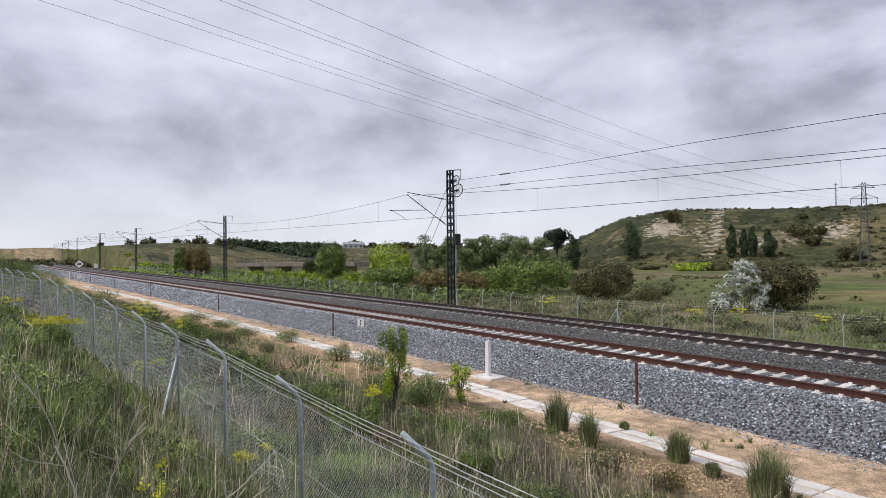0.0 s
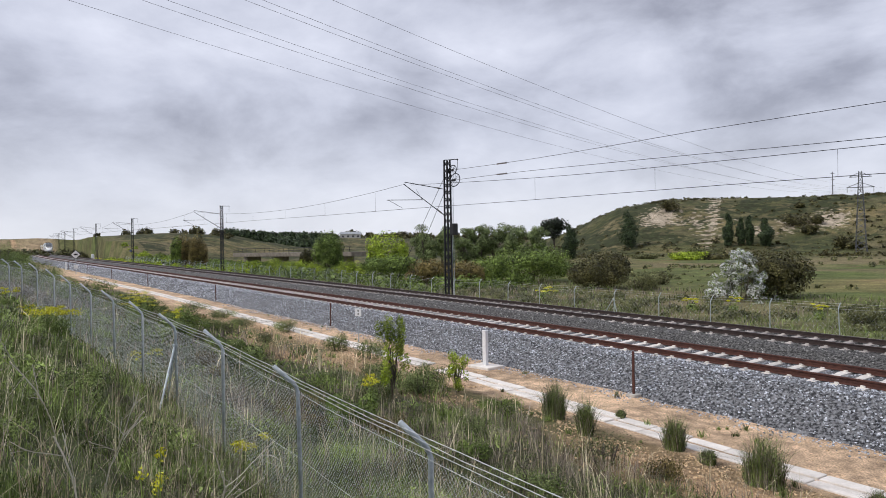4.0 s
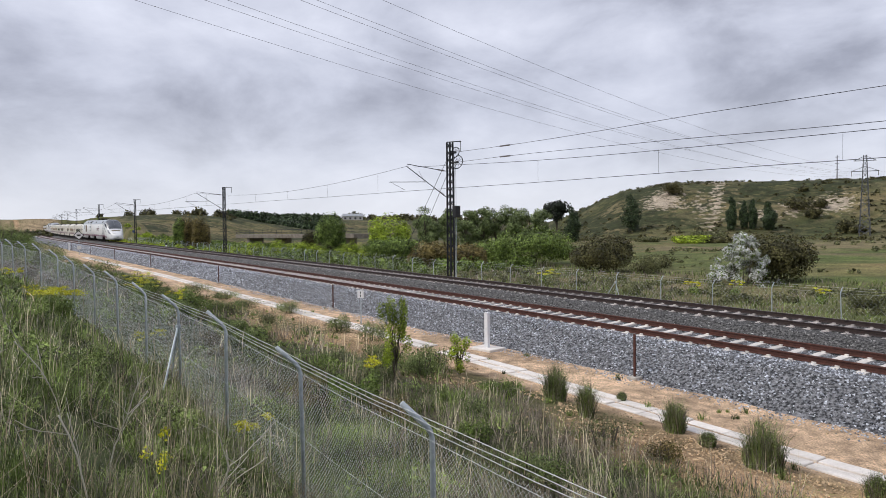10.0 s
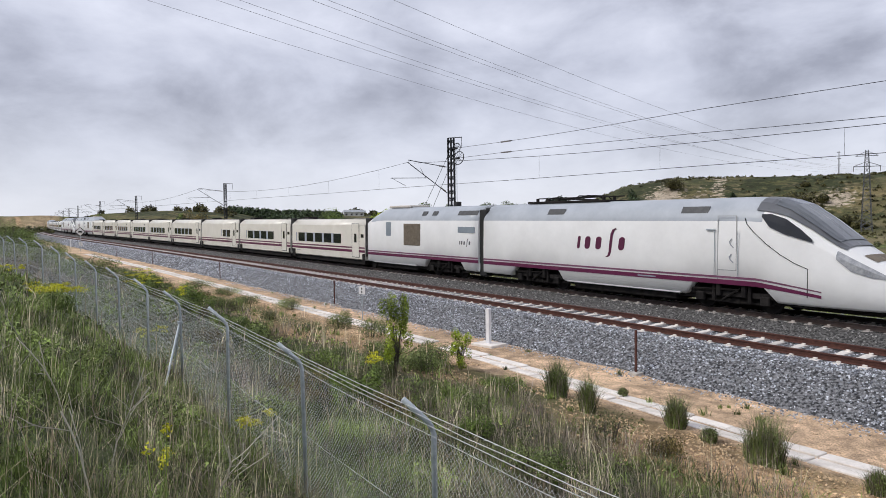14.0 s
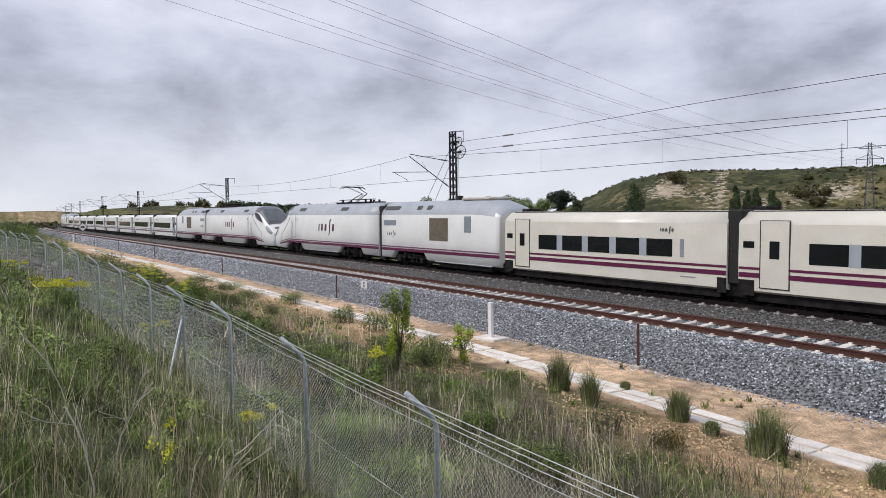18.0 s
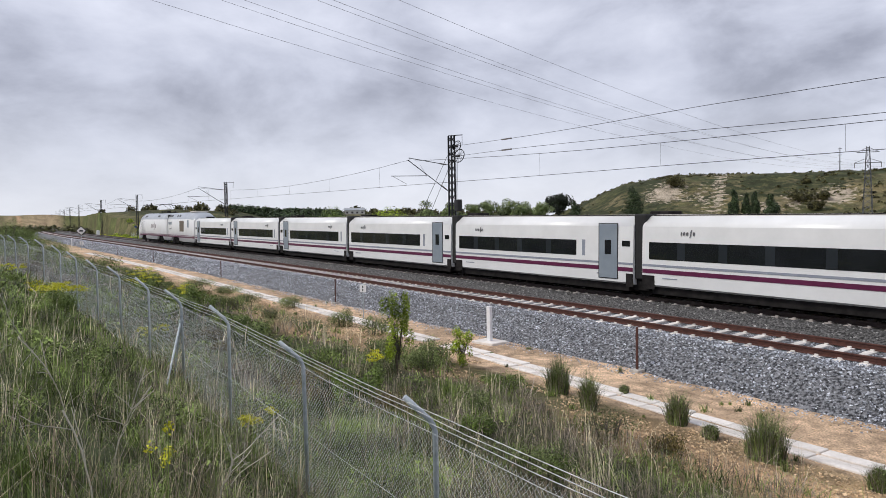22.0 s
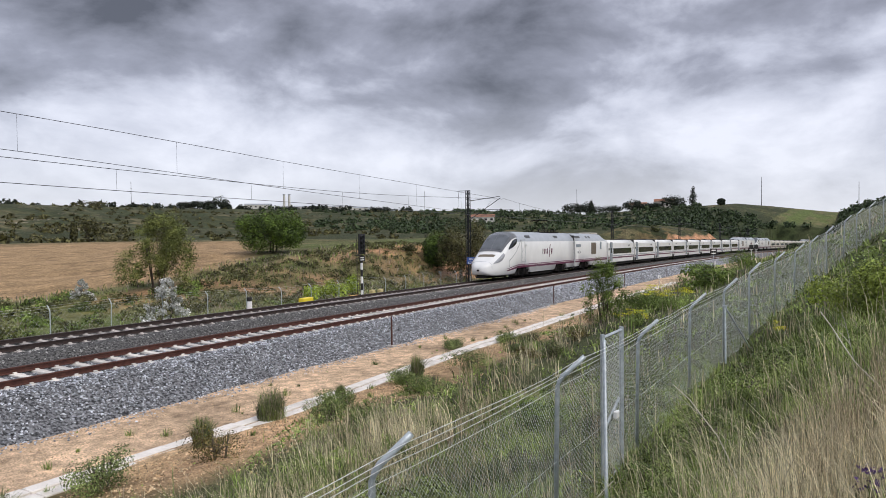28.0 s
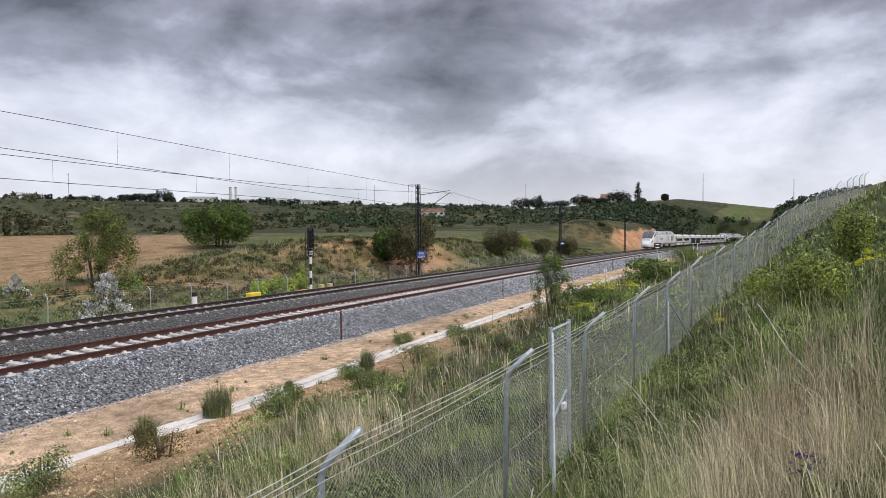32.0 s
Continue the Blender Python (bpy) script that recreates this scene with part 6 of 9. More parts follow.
def leaves(rng, lobes, n, size, shell=0.55):
    """Three-cornered leaves on the outer part of several ellipsoid lobes (cx, cy, cz, rx, ry, rz), turned at random."""
    lobes = np.array(lobes, float)
    wt = (lobes[:, 3] * lobes[:, 4] + lobes[:, 4] * lobes[:, 5] + lobes[:, 3] * lobes[:, 5])
    k = rng.choice(len(lobes), n, p=wt / wt.sum())
    d = rng.normal(size=(n, 3))
    d /= np.linalg.norm(d, axis=1, keepdims=True)
    r = shell + (1.08 - shell) * rng.random(n) ** 0.7
    P = lobes[k, :3] + d * lobes[k, 3:] * r[:, None]
    nrm = d * 1.0 + rng.normal(size=(n, 3)) * 0.42 + np.array([0, 0, 0.30])
    nrm /= np.linalg.norm(nrm, axis=1, keepdims=True)
    a = np.cross(nrm, rng.normal(size=(n, 3)))
    a /= np.linalg.norm(a, axis=1, keepdims=True)
    b = np.cross(nrm, a)
    s = size * rng.uniform(0.6, 1.35, (n, 1))
    V = np.stack([P - a * s * 0.55, P + a * s * 0.35 - b * s * 0.36, P + a * s * 0.45 + b * s * 0.36 + nrm * s * 0.12], 1)
    return V.reshape(-1, 3), np.arange(n * 3).reshape(-1, 3)


SHAPES = {
    "dome": lambda rng, h, w: [(rng.uniform(-0.28, 0.28) * w, rng.uniform(-0.28, 0.28) * w, h * rng.uniform(0.42, 0.74), w * rng.uniform(0.18, 0.30), w * rng.uniform(0.18, 0.30), h * rng.uniform(0.16, 0.27)) for _ in range(13)] + [(0, 0, h * 0.5, w * 0.40, w * 0.40, h * 0.36)],
    "shrub": lambda rng, h, w: [(rng.uniform(-0.34, 0.34) * w, rng.uniform(-0.34, 0.34) * w, h * rng.uniform(0.22, 0.62), w * rng.uniform(0.13, 0.24), w * rng.uniform(0.13, 0.24), h * rng.uniform(0.18, 0.34)) for _ in range(10)] + [(0, 0, h * 0.35, w * 0.36, w * 0.36, h * 0.35)],
    "column": lambda rng, h, w: [(rng.uniform(-0.1, 0.1) * w, rng.uniform(-0.1, 0.1) * w, h * z, w * 0.5 * (1.05 - abs(z - 0.42) * 1.3) * rng.uniform(0.8, 1.1), w * 0.5 * (1.05 - abs(z - 0.42) * 1.3), h * 0.13) for z in np.linspace(0.12, 0.93, 9)],
    "upright": lambda rng, h, w: [(rng.uniform(-0.36, 0.36) * w, rng.uniform(-0.3, 0.3) * w, h * rng.uniform(0.18, 0.9), w * rng.uniform(0.10, 0.20), w * rng.uniform(0.10, 0.2), h * rng.uniform(0.08, 0.16)) for _ in range(18)],
    "umbrella": lambda rng, h, w: [(rng.uniform(-0.28, 0.28) * w, rng.uniform(-0.28, 0.28) * w, h * rng.uniform(0.50, 0.84), w * 0.24, w * 0.24, h * 0.15) for _ in range(14)],
    "round": lambda rng, h, w: [(math.cos(q) * w * 0.3, math.sin(q) * w * 0.3, h * rng.uniform(0.25, 0.7), w * rng.uniform(0.16, 0.22), w * rng.uniform(0.16, 0.22), h * rng.uniform(0.18, 0.25)) for q in rng.uniform(0, 6.28, 16)] + [(0, 0, h * 0.5, w * 0.42, w * 0.42, h * 0.48)],
    "blossom": lambda rng, h, w: [(math.cos(q) * w * rr, math.sin(q) * w * rr, h * zz, w * a, w * a, h * 0.075) for q, zz, a, u in zip(rng.uniform(0, 6.28, 76), rng.random(76) ** 1.25, rng.uniform(0.03, 0.085, 76), rng.random(76)) for rr in [(0.03 + 0.50 * (1 - zz) ** 0.75) * (0.35 + 0.65 * u**0.5)]],
    "airy": lambda rng, h, w: [(math.cos(q) * w * rr, math.sin(q) * w * rr, h * zz, w * rng.uniform(0.07, 0.14), w * rng.uniform(0.07, 0.14), h * rng.uniform(0.08, 0.14)) for q, zz in zip(rng.uniform(0, 6.28, 64), rng.uniform(0.05, 0.92, 64)) for rr in [(0.16 + 0.30 * math.sin(math.pi * min(1, zz + 0.12))) * rng.uniform(0.2, 1.0)]],
}


def build_tree(name, label, category, x, y, h, w, shape, mat, n, size, seed, group="", extra=None, trunk=0.05, stems=1):
    rng = np.random.default_rng(seed)
    z = gz(x, y) - 0.08
    t = thing(name, label, category, group, m=pose(x, y, z, 0, 0, float(rng.uniform(0, 360))))
    lobes = SHAPES[shape](rng, h, w)
    bm = bmesh.new()
    r0 = max(0.03, h * trunk * 0.5)
    for k in range(stems):
        a = rng.uniform(0, 6.28)
        sp = 0.0 if stems == 1 else w * 0.05
        bx, by = math.cos(a) * sp, math.sin(a) * sp
        top = Vector((bx * 3 + rng.uniform(-0.05, 0.05) * w, by * 3 + rng.uniform(-0.05, 0.05) * w, h * 0.62))
        rod(bm, (bx, by, -0.2), top, r0, 6, r0 * 0.35)
    for lo in lobes[:: max(1, len(lobes) // 10)]:
        st = Vector((0, 0, h * float(rng.uniform(0.15, 0.4))))
        rod(bm, st, Vector(lo[:3]), r0 * 0.4, 5, r0 * 0.12)
    tr = part("trunk", bm, t, mat=M["bark"])
    if stems > 1:
        tagged(tr, kind="stuff")
    V, F = leaves(rng, lobes, n, size, 0.1 if shape in ("airy", "blossom") else 0.55)
    part("crown", fast_mesh("crown", V, F, mat), t)
    if extra:
        m2, frac, nm, sz = extra
        V, F = leaves(rng, lobes, int(n * frac), sz, 0.4)
        part(nm, fast_mesh(nm, V, F, m2), t)
    return t


KINDS = {
    "oak": ("holm_oak", "rounded dark green holm oak beyond the fence", "tree", "round", "leaf_oak", 9500, 0.21, None, 1),
    "oak_brown": ("bronze_oak", "rounded bronze-green oak in new leaf", "tree", "round", "leaf_brown", 8500, 0.21, None, 1),
    "olive": ("grey_shrub", "low grey-green shrub behind the fence", "shrub", "shrub", "leaf_olive", 4200, 0.13, None, 3),
    "shrub_dark": ("dark_shrub", "small dark evergreen shrub on the slope", "shrub", "shrub", "leaf_oak", 1000, 0.2, None, 3),
    "leafy": ("leafy_tree", "broad leafy green tree among shrubs", "tree", "round", "leaf_green", 10500, 0.23, None, 2),
    "yellowgreen": ("spring_tree", "bright yellow-green tree in fresh leaf", "tree", "round", "leaf_bright", 9500, 0.26, None, 2),
    "poplar": ("poplar", "slim dark columnar poplar at the foot of the hill", "tree", "column", "leaf_poplar", 4200, 0.42, None, 1),
    "pine": ("umbrella_pine", "dark flat-crowned pine on the skyline", "tree", "umbrella", "leaf_dark", 4200, 0.75, None, 1),
    "row": ("young_poplar", "tall slender green poplar in a row", "tree", "upright", "leaf_row", 8000, 0.30, None, 2),
    "hilloak": ("hill_oak", "squat dark oak on the scrubby hillside", "tree", "shrub", "leaf_oak", 1300, 0.55, None, 2),
    "hillbush": ("hill_shrub", "low green shrub at the hill foot", "shrub", "shrub", "leaf_olive", 1300, 0.45, None, 3),
    "green": ("green_shrub", "fresh green shrub beside the far fence", "shrub", "shrub", "leaf_bright", 2800, 0.15, None, 3),
    "airy": ("airy_tree", "open-branched green tree behind the far fence", "tree", "airy", "leaf_airy", 26000, 0.125, None, 5),
    "white_tree": ("blossom_tree", "broad shrub tree covered in white blossom", "tree", "blossom", "leaf_green", 5200, 0.15, ("blossom", 1.5, "blossom", 0.16), 5),
    "white_bush": ("blossom_bush", "loose bush dotted with white blossom", "shrub", "blossom", "leaf_olive", 1300, 0.11, ("blossom", 4.0, "blossom", 0.11), 5),
    "hillgreen": ("spring_shrub", "bright yellow-green shrub at the hill foot", "shrub", "shrub", "leaf_bright", 1600, 0.45, None, 3),
    "hedge": ("wide_tree", "broad dark green tree close behind the far fence", "tree", "round", "leaf_airy", 15000, 0.17, None, 4),
    "dense": ("dense_tree", "dense round fresh-green tree by the field", "tree", "round", "leaf_dense", 15000, 0.24, None, 3),
    "skytree": ("skyline_tree", "dark tree on the far ridge", "tree", "round", "leaf_dark", 1400, 1.0, None, 1),
    "cypress": ("cypress", "tall dark pointed cypress on the ridge", "tree", "column", "leaf_dark", 700, 0.9, None, 1),
}


def grove(rows, seed0):
    for i, (kind, x, y, h, w) in enumerate(rows):
        nm, lab, cat, shp, mat, n, size, extra, stems = KINDS[kind]
        ex = (M[extra[0]], *extra[1:]) if extra else None
        build_tree(nm, lab, cat, x, y, max(h, 0.8) * 1.06, w * (1.7 if kind == "row" else 1.18), shp, M[mat], n, size, seed0 + i, "trees and shrubs", ex, stems=stems, trunk=0.02 if kind in ("airy", "white_bush", "white_tree") else 0.05)


grove([
    ("white_tree", -32.7, 52.7, 3.9, 5.4),
    ("oak", -32.2, 57.6, 4.06, 5.36),
    ("oak", -51.3, 56.0, 4.05, 6.10),
    ("olive", -47.0, 57.1, 2.44, 5.33),
    ("shrub_dark", -51.3, 66.5, 1.88, 2.50),
    ("leafy", -65.5, 58.8, 4.85, 9.93),
    ("leafy", -71.8, 57.6, 3.16, 4.88),
    ("oak_brown", -70.0, 46.5, 3.13, 5.17),
    ("oak_brown", -64.2, 47.7, 2.99, 4.26),
    ("yellowgreen", -86.4, 50.3, 6.60, 5.70),
    ("leafy", -79.3, 46.6, 3.68, 6.76),
    ("leafy", -103.9, 49.3, 6.92, 4.78),
    ("poplar", -147.3, 175.4, 10.93, 5.58),
    ("poplar", -122.9, 192.0, 9.31, 2.86),
    ("poplar", -120.5, 194.7, 7.83, 2.36),
    ("poplar", -118.5, 196.0, 8.33, 2.50),
    ("poplar", -114.1, 197.4, 7.86, 3.66),
    ("poplar", -133.6, 135.1, 8.62, 3.46),
    ("pine", -186.9, 180.8, 13.02, 8.91),
    ("row", -133.8, 87.8, 9.42, 5.24),
], 100)
grove([
    ("row", -135.7, 93.9, 9.05, 4.06),
    ("row", -127.3, 93.6, 8.30, 5.18),
    ("row", -126.4, 98.1, 8.83, 4.58),
    ("row", -128.0, 104.1, 9.67, 5.38),
    ("row", -121.4, 104.2, 9.30, 4.54),
    ("row", -117.2, 106.0, 8.74, 5.09),
    ("hilloak", -161.3, 215.0, 4.74, 7.91),
    ("hilloak", -117.6, 220.6, 5.15, 9.37),
    ("hilloak", -110.5, 215.3, 3.47, 4.16),
    ("hilloak", -95.4, 206.0, 4.18, 4.56),
    ("hilloak", -92.8, 205.0, 2.81, 4.74),
    ("hilloak", -126.6, 240.4, 2.29, 3.49),
    ("hilloak", -100.0, 147.5, 1.7, 9.0),
    ("hilloak", -113.5, 226.0, 3.2, 4.5),
    ("hedge", 8.6, 41.2, 5.2, 7.6),
    ("hedge", 3.0, 42.5, 4.6, 6.0),
    ("olive", 14.5, 40.0, 1.9, 3.2),
    ("hillgreen", -101.7, 143.6, 2.60, 9.0),
    ("hillbush", -109.5, 161.3, 3.43, 9.03),
    ("hillbush", -119.0, 148.1, 1.78, 6.44),
    ("olive", -19.8, 44.5, 1.37, 2.27),
    ("oak_brown", -145.4, 37.1, 7.20, 2.70),
    ("oak_brown", -142.8, 39.0, 6.98, 3.46),
    ("leafy", -145.7, 35.5, 6.57, 2.15),
    ("green", -104.5, 40.4, 3.72, 3.91),
], 120)
grove([
    ("green", -99.6, 41.7, 2.84, 2.97),
    ("green", -92.7, 47.1, 3.08, 3.35),
    ("green", -111.5, 38.7, 2.69, 4.05),
    ("green", -96.5, 43.8, 2.62, 3.37),
    ("green", -116.3, 36.7, 2.17, 3.66),
    ("oak", -109.9, 48.1, 4.13, 2.37),
    ("green", -86.4, 46.3, 2.83, 2.78),
    ("airy", 43.7, 52.1, 6.82, 6.94),
    ("white_bush", 30.2, 35.4, 2.9, 2.7),
    ("white_bush", 36.5, 52.6, 1.68, 1.78),
    ("dense", 71.2, 62.9, 6.0, 8.2),
    ("dense", 81.2, 43.2, 4.61, 3.60),
    ("oak", 79.0, 38.7, 8.42, 5.75),
    ("shrub_dark", 79.3, 46.7, 1.04, 2.45),
    ("oak", 121.4, 40.6, 5.83, 6.77),
    ("oak", 144.7, 39.3, 3.63, 3.26),
    ("oak", 160.7, 37.5, 4.40, 4.85),
    ("green", 143.8, 42.8, 3.55, 2.67),
    ("green", 52.9, 39.5, 2.11, 2.57),
], 140)
grove([
    ("green", 57.3, 40.2, 2.32, 1.38),
    ("green", 48.6, 38.5, 1.84, 1.66),
    ("hillbush", 222.4, 41.0, 2.0, 2.4),
    ("hilloak", 144.0, 203.4, 9.24, 5.96),
    ("hilloak", 129.7, 190.2, 7.96, 2.69),
    ("hilloak", 326.4, 455.0, 4.5, 20.0),
    ("skytree", 414.7, 419.7, 10.72, 12.46),
    ("skytree", 414.9, 433.4, 6.93, 10.42),
    ("skytree", 408.6, 439.4, 7.01, 9.47),
    ("skytree", 401.0, 446.3, 5.64, 10.95),
    ("skytree", 508.3, 109.6, 8.90, 12.29),
    ("skytree", 511.0, 96.6, 5.02, 14.19),
    ("skytree", 513.5, 81.7, 9.13, 15.99),
    ("cypress", 515.4, 68.7, 13.03, 4.73),
    ("skytree", 516.8, 156.6, 9.00, 15.28),
    ("skytree", 520.1, 145.1, 9.70, 10.42),
    ("cypress", 520.7, 143.0, 10.40, 4.34),
    ("skytree", 524.0, 130.5, 5.88, 21.53),
    ("skytree", 497.7, 48.2, 4.75, 4.45),
], 160)
# ---- grass, scrub and far woods: what nobody could count ----
def in_view_points(rng, n, r0, r1, power, a0=-104, a1=99):
    """Random places round the viewpoint, thinning out with distance."""
    u = rng.random(n)
    r = (r0 ** (2 - power) + u * (r1 ** (2 - power) - r0 ** (2 - power))) ** (1 / (2 - power))
    a = np.radians(rng.uniform(a0, a1, n))
    return -np.sin(a) * r, np.cos(a) * r, r


def blade_mesh(name, rng, x, y, z, h, w, lean, mat, way=None):
    n = len(x)
    a = rng.uniform(0, 2 * np.pi, n)
    b = rng.uniform(0, 2 * np.pi, n) if way is None else way + rng.normal(0, 0.6, n)
    side = np.stack([np.cos(a), np.sin(a), 0 * a], 1) * w[:, None] * 0.5
    out = np.stack([np.cos(b), np.sin(b), 0 * b], 1) * (lean * h)[:, None]
    P = np.stack([x, y, z], 1)
    up = np.stack([0 * h, 0 * h, h], 1)
    m = P + up * 0.58 + out * 0.35
    tip = P + up * (1 - 0.25 * lean[:, None]) + out
    V = np.stack([P - side, P + side, m + side * 0.75, m - side * 0.75, tip], 1).reshape(-1, 3)
    i = np.arange(n)[:, None] * 5
    F = np.concatenate([i + [0, 1, 2], i + [0, 2, 3], i + [3, 2, 4]])
    return fast_mesh(name, V, F, mat)


M["grass_green"] = leaf_mat("green_grass", (0.118, 0.185, 0.040), (0.255, 0.330, 0.088), 0.6)
M["grass_deep"] = leaf_mat("deep_green_herbs", (0.066, 0.105, 0.027), (0.215, 0.272, 0.080), 0.7)
M["grass_dry"] = leaf_mat("straw_grass", (0.66, 0.49, 0.32), (0.76, 0.60, 0.42), 0.55)
M["grass_brown"] = leaf_mat("withered_grass", (0.135, 0.112, 0.092), (0.340, 0.285, 0.235), 0.65)
M["broom_green"] = leaf_mat("broom_stalks", (0.085, 0.125, 0.036), (0.225, 0.275, 0.095), 0.6)
M["twig"] = surf("bleached_stalks", (0.50, 0.46, 0.39), (0.70, 0.65, 0.57), 3.0, 0.8, island=0.2)
M["purple_flower"] = leaf_mat("purple_petals", (0.10, 0.05, 0.17), (0.17, 0.09, 0.26), 0.3)


def straw_share(x, y, off, d):
    """How much of the cover is pale straw, and how much withered brown."""
    n = value_noise(x, y, 2.2, 21) + 0.6 * value_noise(x, y, 0.8, 22)
    band = np.exp(-((off - np.interp(x, [2, 12, 26, 40], [5.4, 6.6, 8.2, 8.6])) / 1.1) ** 2) * smooth(x, 1, 5)
    spot = 1.0 * np.exp(-((x - 5.5) / 1.3) ** 2 - ((y + 0.15) / 0.62) ** 2) + 0.2 * np.exp(-((x - 8.0) / 0.8) ** 2 - ((y + 0.7) / 0.5) ** 2)
    straw = np.clip(band * (0.6 + 0.5 * n) + spot * 1.5 + 0.02 + 0.06 * np.exp(-((x + 5.4) / 1.8) ** 2 - ((y - 1.2) / 1.3) ** 2), 0, 1)
    pale = 0.5 * np.exp(-((x + 6.0) / 2.2) ** 2 - ((y - 1.9) / 1.3) ** 2)
    brown = np.clip(pale * 0.8 + 0.30 * np.clip(value_noise(x, y, 1.1, 28) * 1.6, 0, 1) * (x < 0) + 0.50 * smooth(-d, 0.4, 1.6) * (x < 3) + 0.30 * np.exp(-((d + 0.1) / 0.6) ** 2) * (x < -3) + 0.03 + 0.40 * n * (d < 0), 0, 0.95)
    return straw, brown


def meadow(n, r0, r1, power, seed, width, tall_by, a0=-104, a1=99):
    """Tufts of blades that lean outwards from their own middle."""
    rng = np.random.default_rng(seed)
    each = 9
    tx, ty, tr = in_view_points(rng, n // each, r0, r1, power, a0, a1)
    turn, out = rng.uniform(0, 2 * np.pi, (len(tx), each)), np.abs(rng.normal(0, 1, (len(tx), each))) * (0.05 + 0.004 * tr)[:, None]
    x, y = (tx[:, None] + np.cos(turn) * out).ravel(), (ty[:, None] + np.sin(turn) * out).ravel()
    way, r = turn.ravel(), np.repeat(tr, each)
    tuft_tall, tuft_u = np.repeat(rng.uniform(0.55, 1.3, len(tx)), each), np.repeat(rng.random(len(tx)), each)
    s, off = line_coords(x, y)
    d = np.interp(x, FENCE_X, FENCE_Y) - y
    edge = np.interp(x, [-30, -16, -12, 0, 8, 16, 40], [11.6, 11.2, 10.4, 9.8, 9.0, 9.2, 10.4]) + value_noise(x, y, 2.5, 23) * 1.1
    keep = (off < edge) | (rng.random(len(x)) < 0.02) * (off < 12.0)
    thin = np.clip(1.15 - np.where(x < -16, smooth(off, 9.8, 11.8), np.where(x < 0, smooth(off, 8.8, 11.0), smooth(off, 8.0, 11.4))) * 0.85, 0, 1)
    clump = np.clip(0.85 + value_noise(x, y, 0.7, 24) * 0.6 + value_noise(x, y, 0.3, 26) * 0.45, 0.12, 1)
    keep &= rng.random(len(x)) < thin * clump
    x, y, r, off, d, way, tuft_tall, tuft_u = (v[keep] for v in (x, y, r, off, d, way, tuft_tall, tuft_u))
    z = ground_height(x, y) - 0.02
    straw, brown = straw_share(x, y, off, d)
    u = np.clip(tuft_u + rng.normal(0, 0.12, len(x)), 0, 1)
    kind = np.where(u < straw, 2, np.where(u < straw + (1 - straw) * brown, 3, np.where(value_noise(x, y, 1.6, 27) + rng.uniform(-0.5, 0.5, len(x)) + 0.9 * np.exp(-(((y - np.interp(x, FENCE_X, FENCE_Y) + 1.3) / 0.9) ** 2)) * (x > 3) > 0.1, 1, 0)))
    tall = (1 + 0.35 * value_noise(x, y, 1.4, 25) + 0.38 * value_noise(x, y, 0.42, 29)) * tall_by * tuft_tall
    spec = {0: ("grass", "grass_green", 0.12, 0.40, 1.0), 1: ("herbs", "grass_deep", 0.08, 0.30, 1.1), 2: ("dry_grass", "grass_dry", 0.35, 0.85, 0.42), 3: ("withered_grass", "grass_brown", 0.14, 0.50, 0.75)}
    labels = {0: "fresh green grass on the bank", 1: "deep green low herbs on the bank", 2: "pale dry straw grass in drifts", 3: "withered brown grass beside the fence"}
    way = np.where(kind == 2, rng.normal(2.6, 0.7, len(way)), way)
    for k, (nm, mk, h0, h1, ln) in spec.items():
        q = kind == k
        h = rng.uniform(h0, h1, q.sum()) * tall[q] * np.where(r[q] < 3.5, 0.7, 1.0)
        w = (0.0030 + width * r[q]) * rng.uniform(0.6, 1.4, q.sum()) * (0.58 if k == 2 else 1.3 if k == 1 else 0.62 if k == 3 else 0.8)
        lean = np.abs(rng.normal(0.12, ln, q.sum()))
        tagged(new(nm, blade_mesh(nm, rng, x[q], y[q], z[q], h, w, lean, M[mk], way[q])), labels[k], "grass", kind="stuff")


meadow(380000, 1.7, 16, 1.45, 5, 0.0006, 1.0)
meadow(150000, 13, 75, 1.2, 15, 0.0012, 1.05)
meadow(9000, 0.3, 1.9, 0.6, 56, 0.0012, 0.8)
meadow(20000, 0.3, 15, 0.9, 55, 0.0020, 0.9, 97, 258)


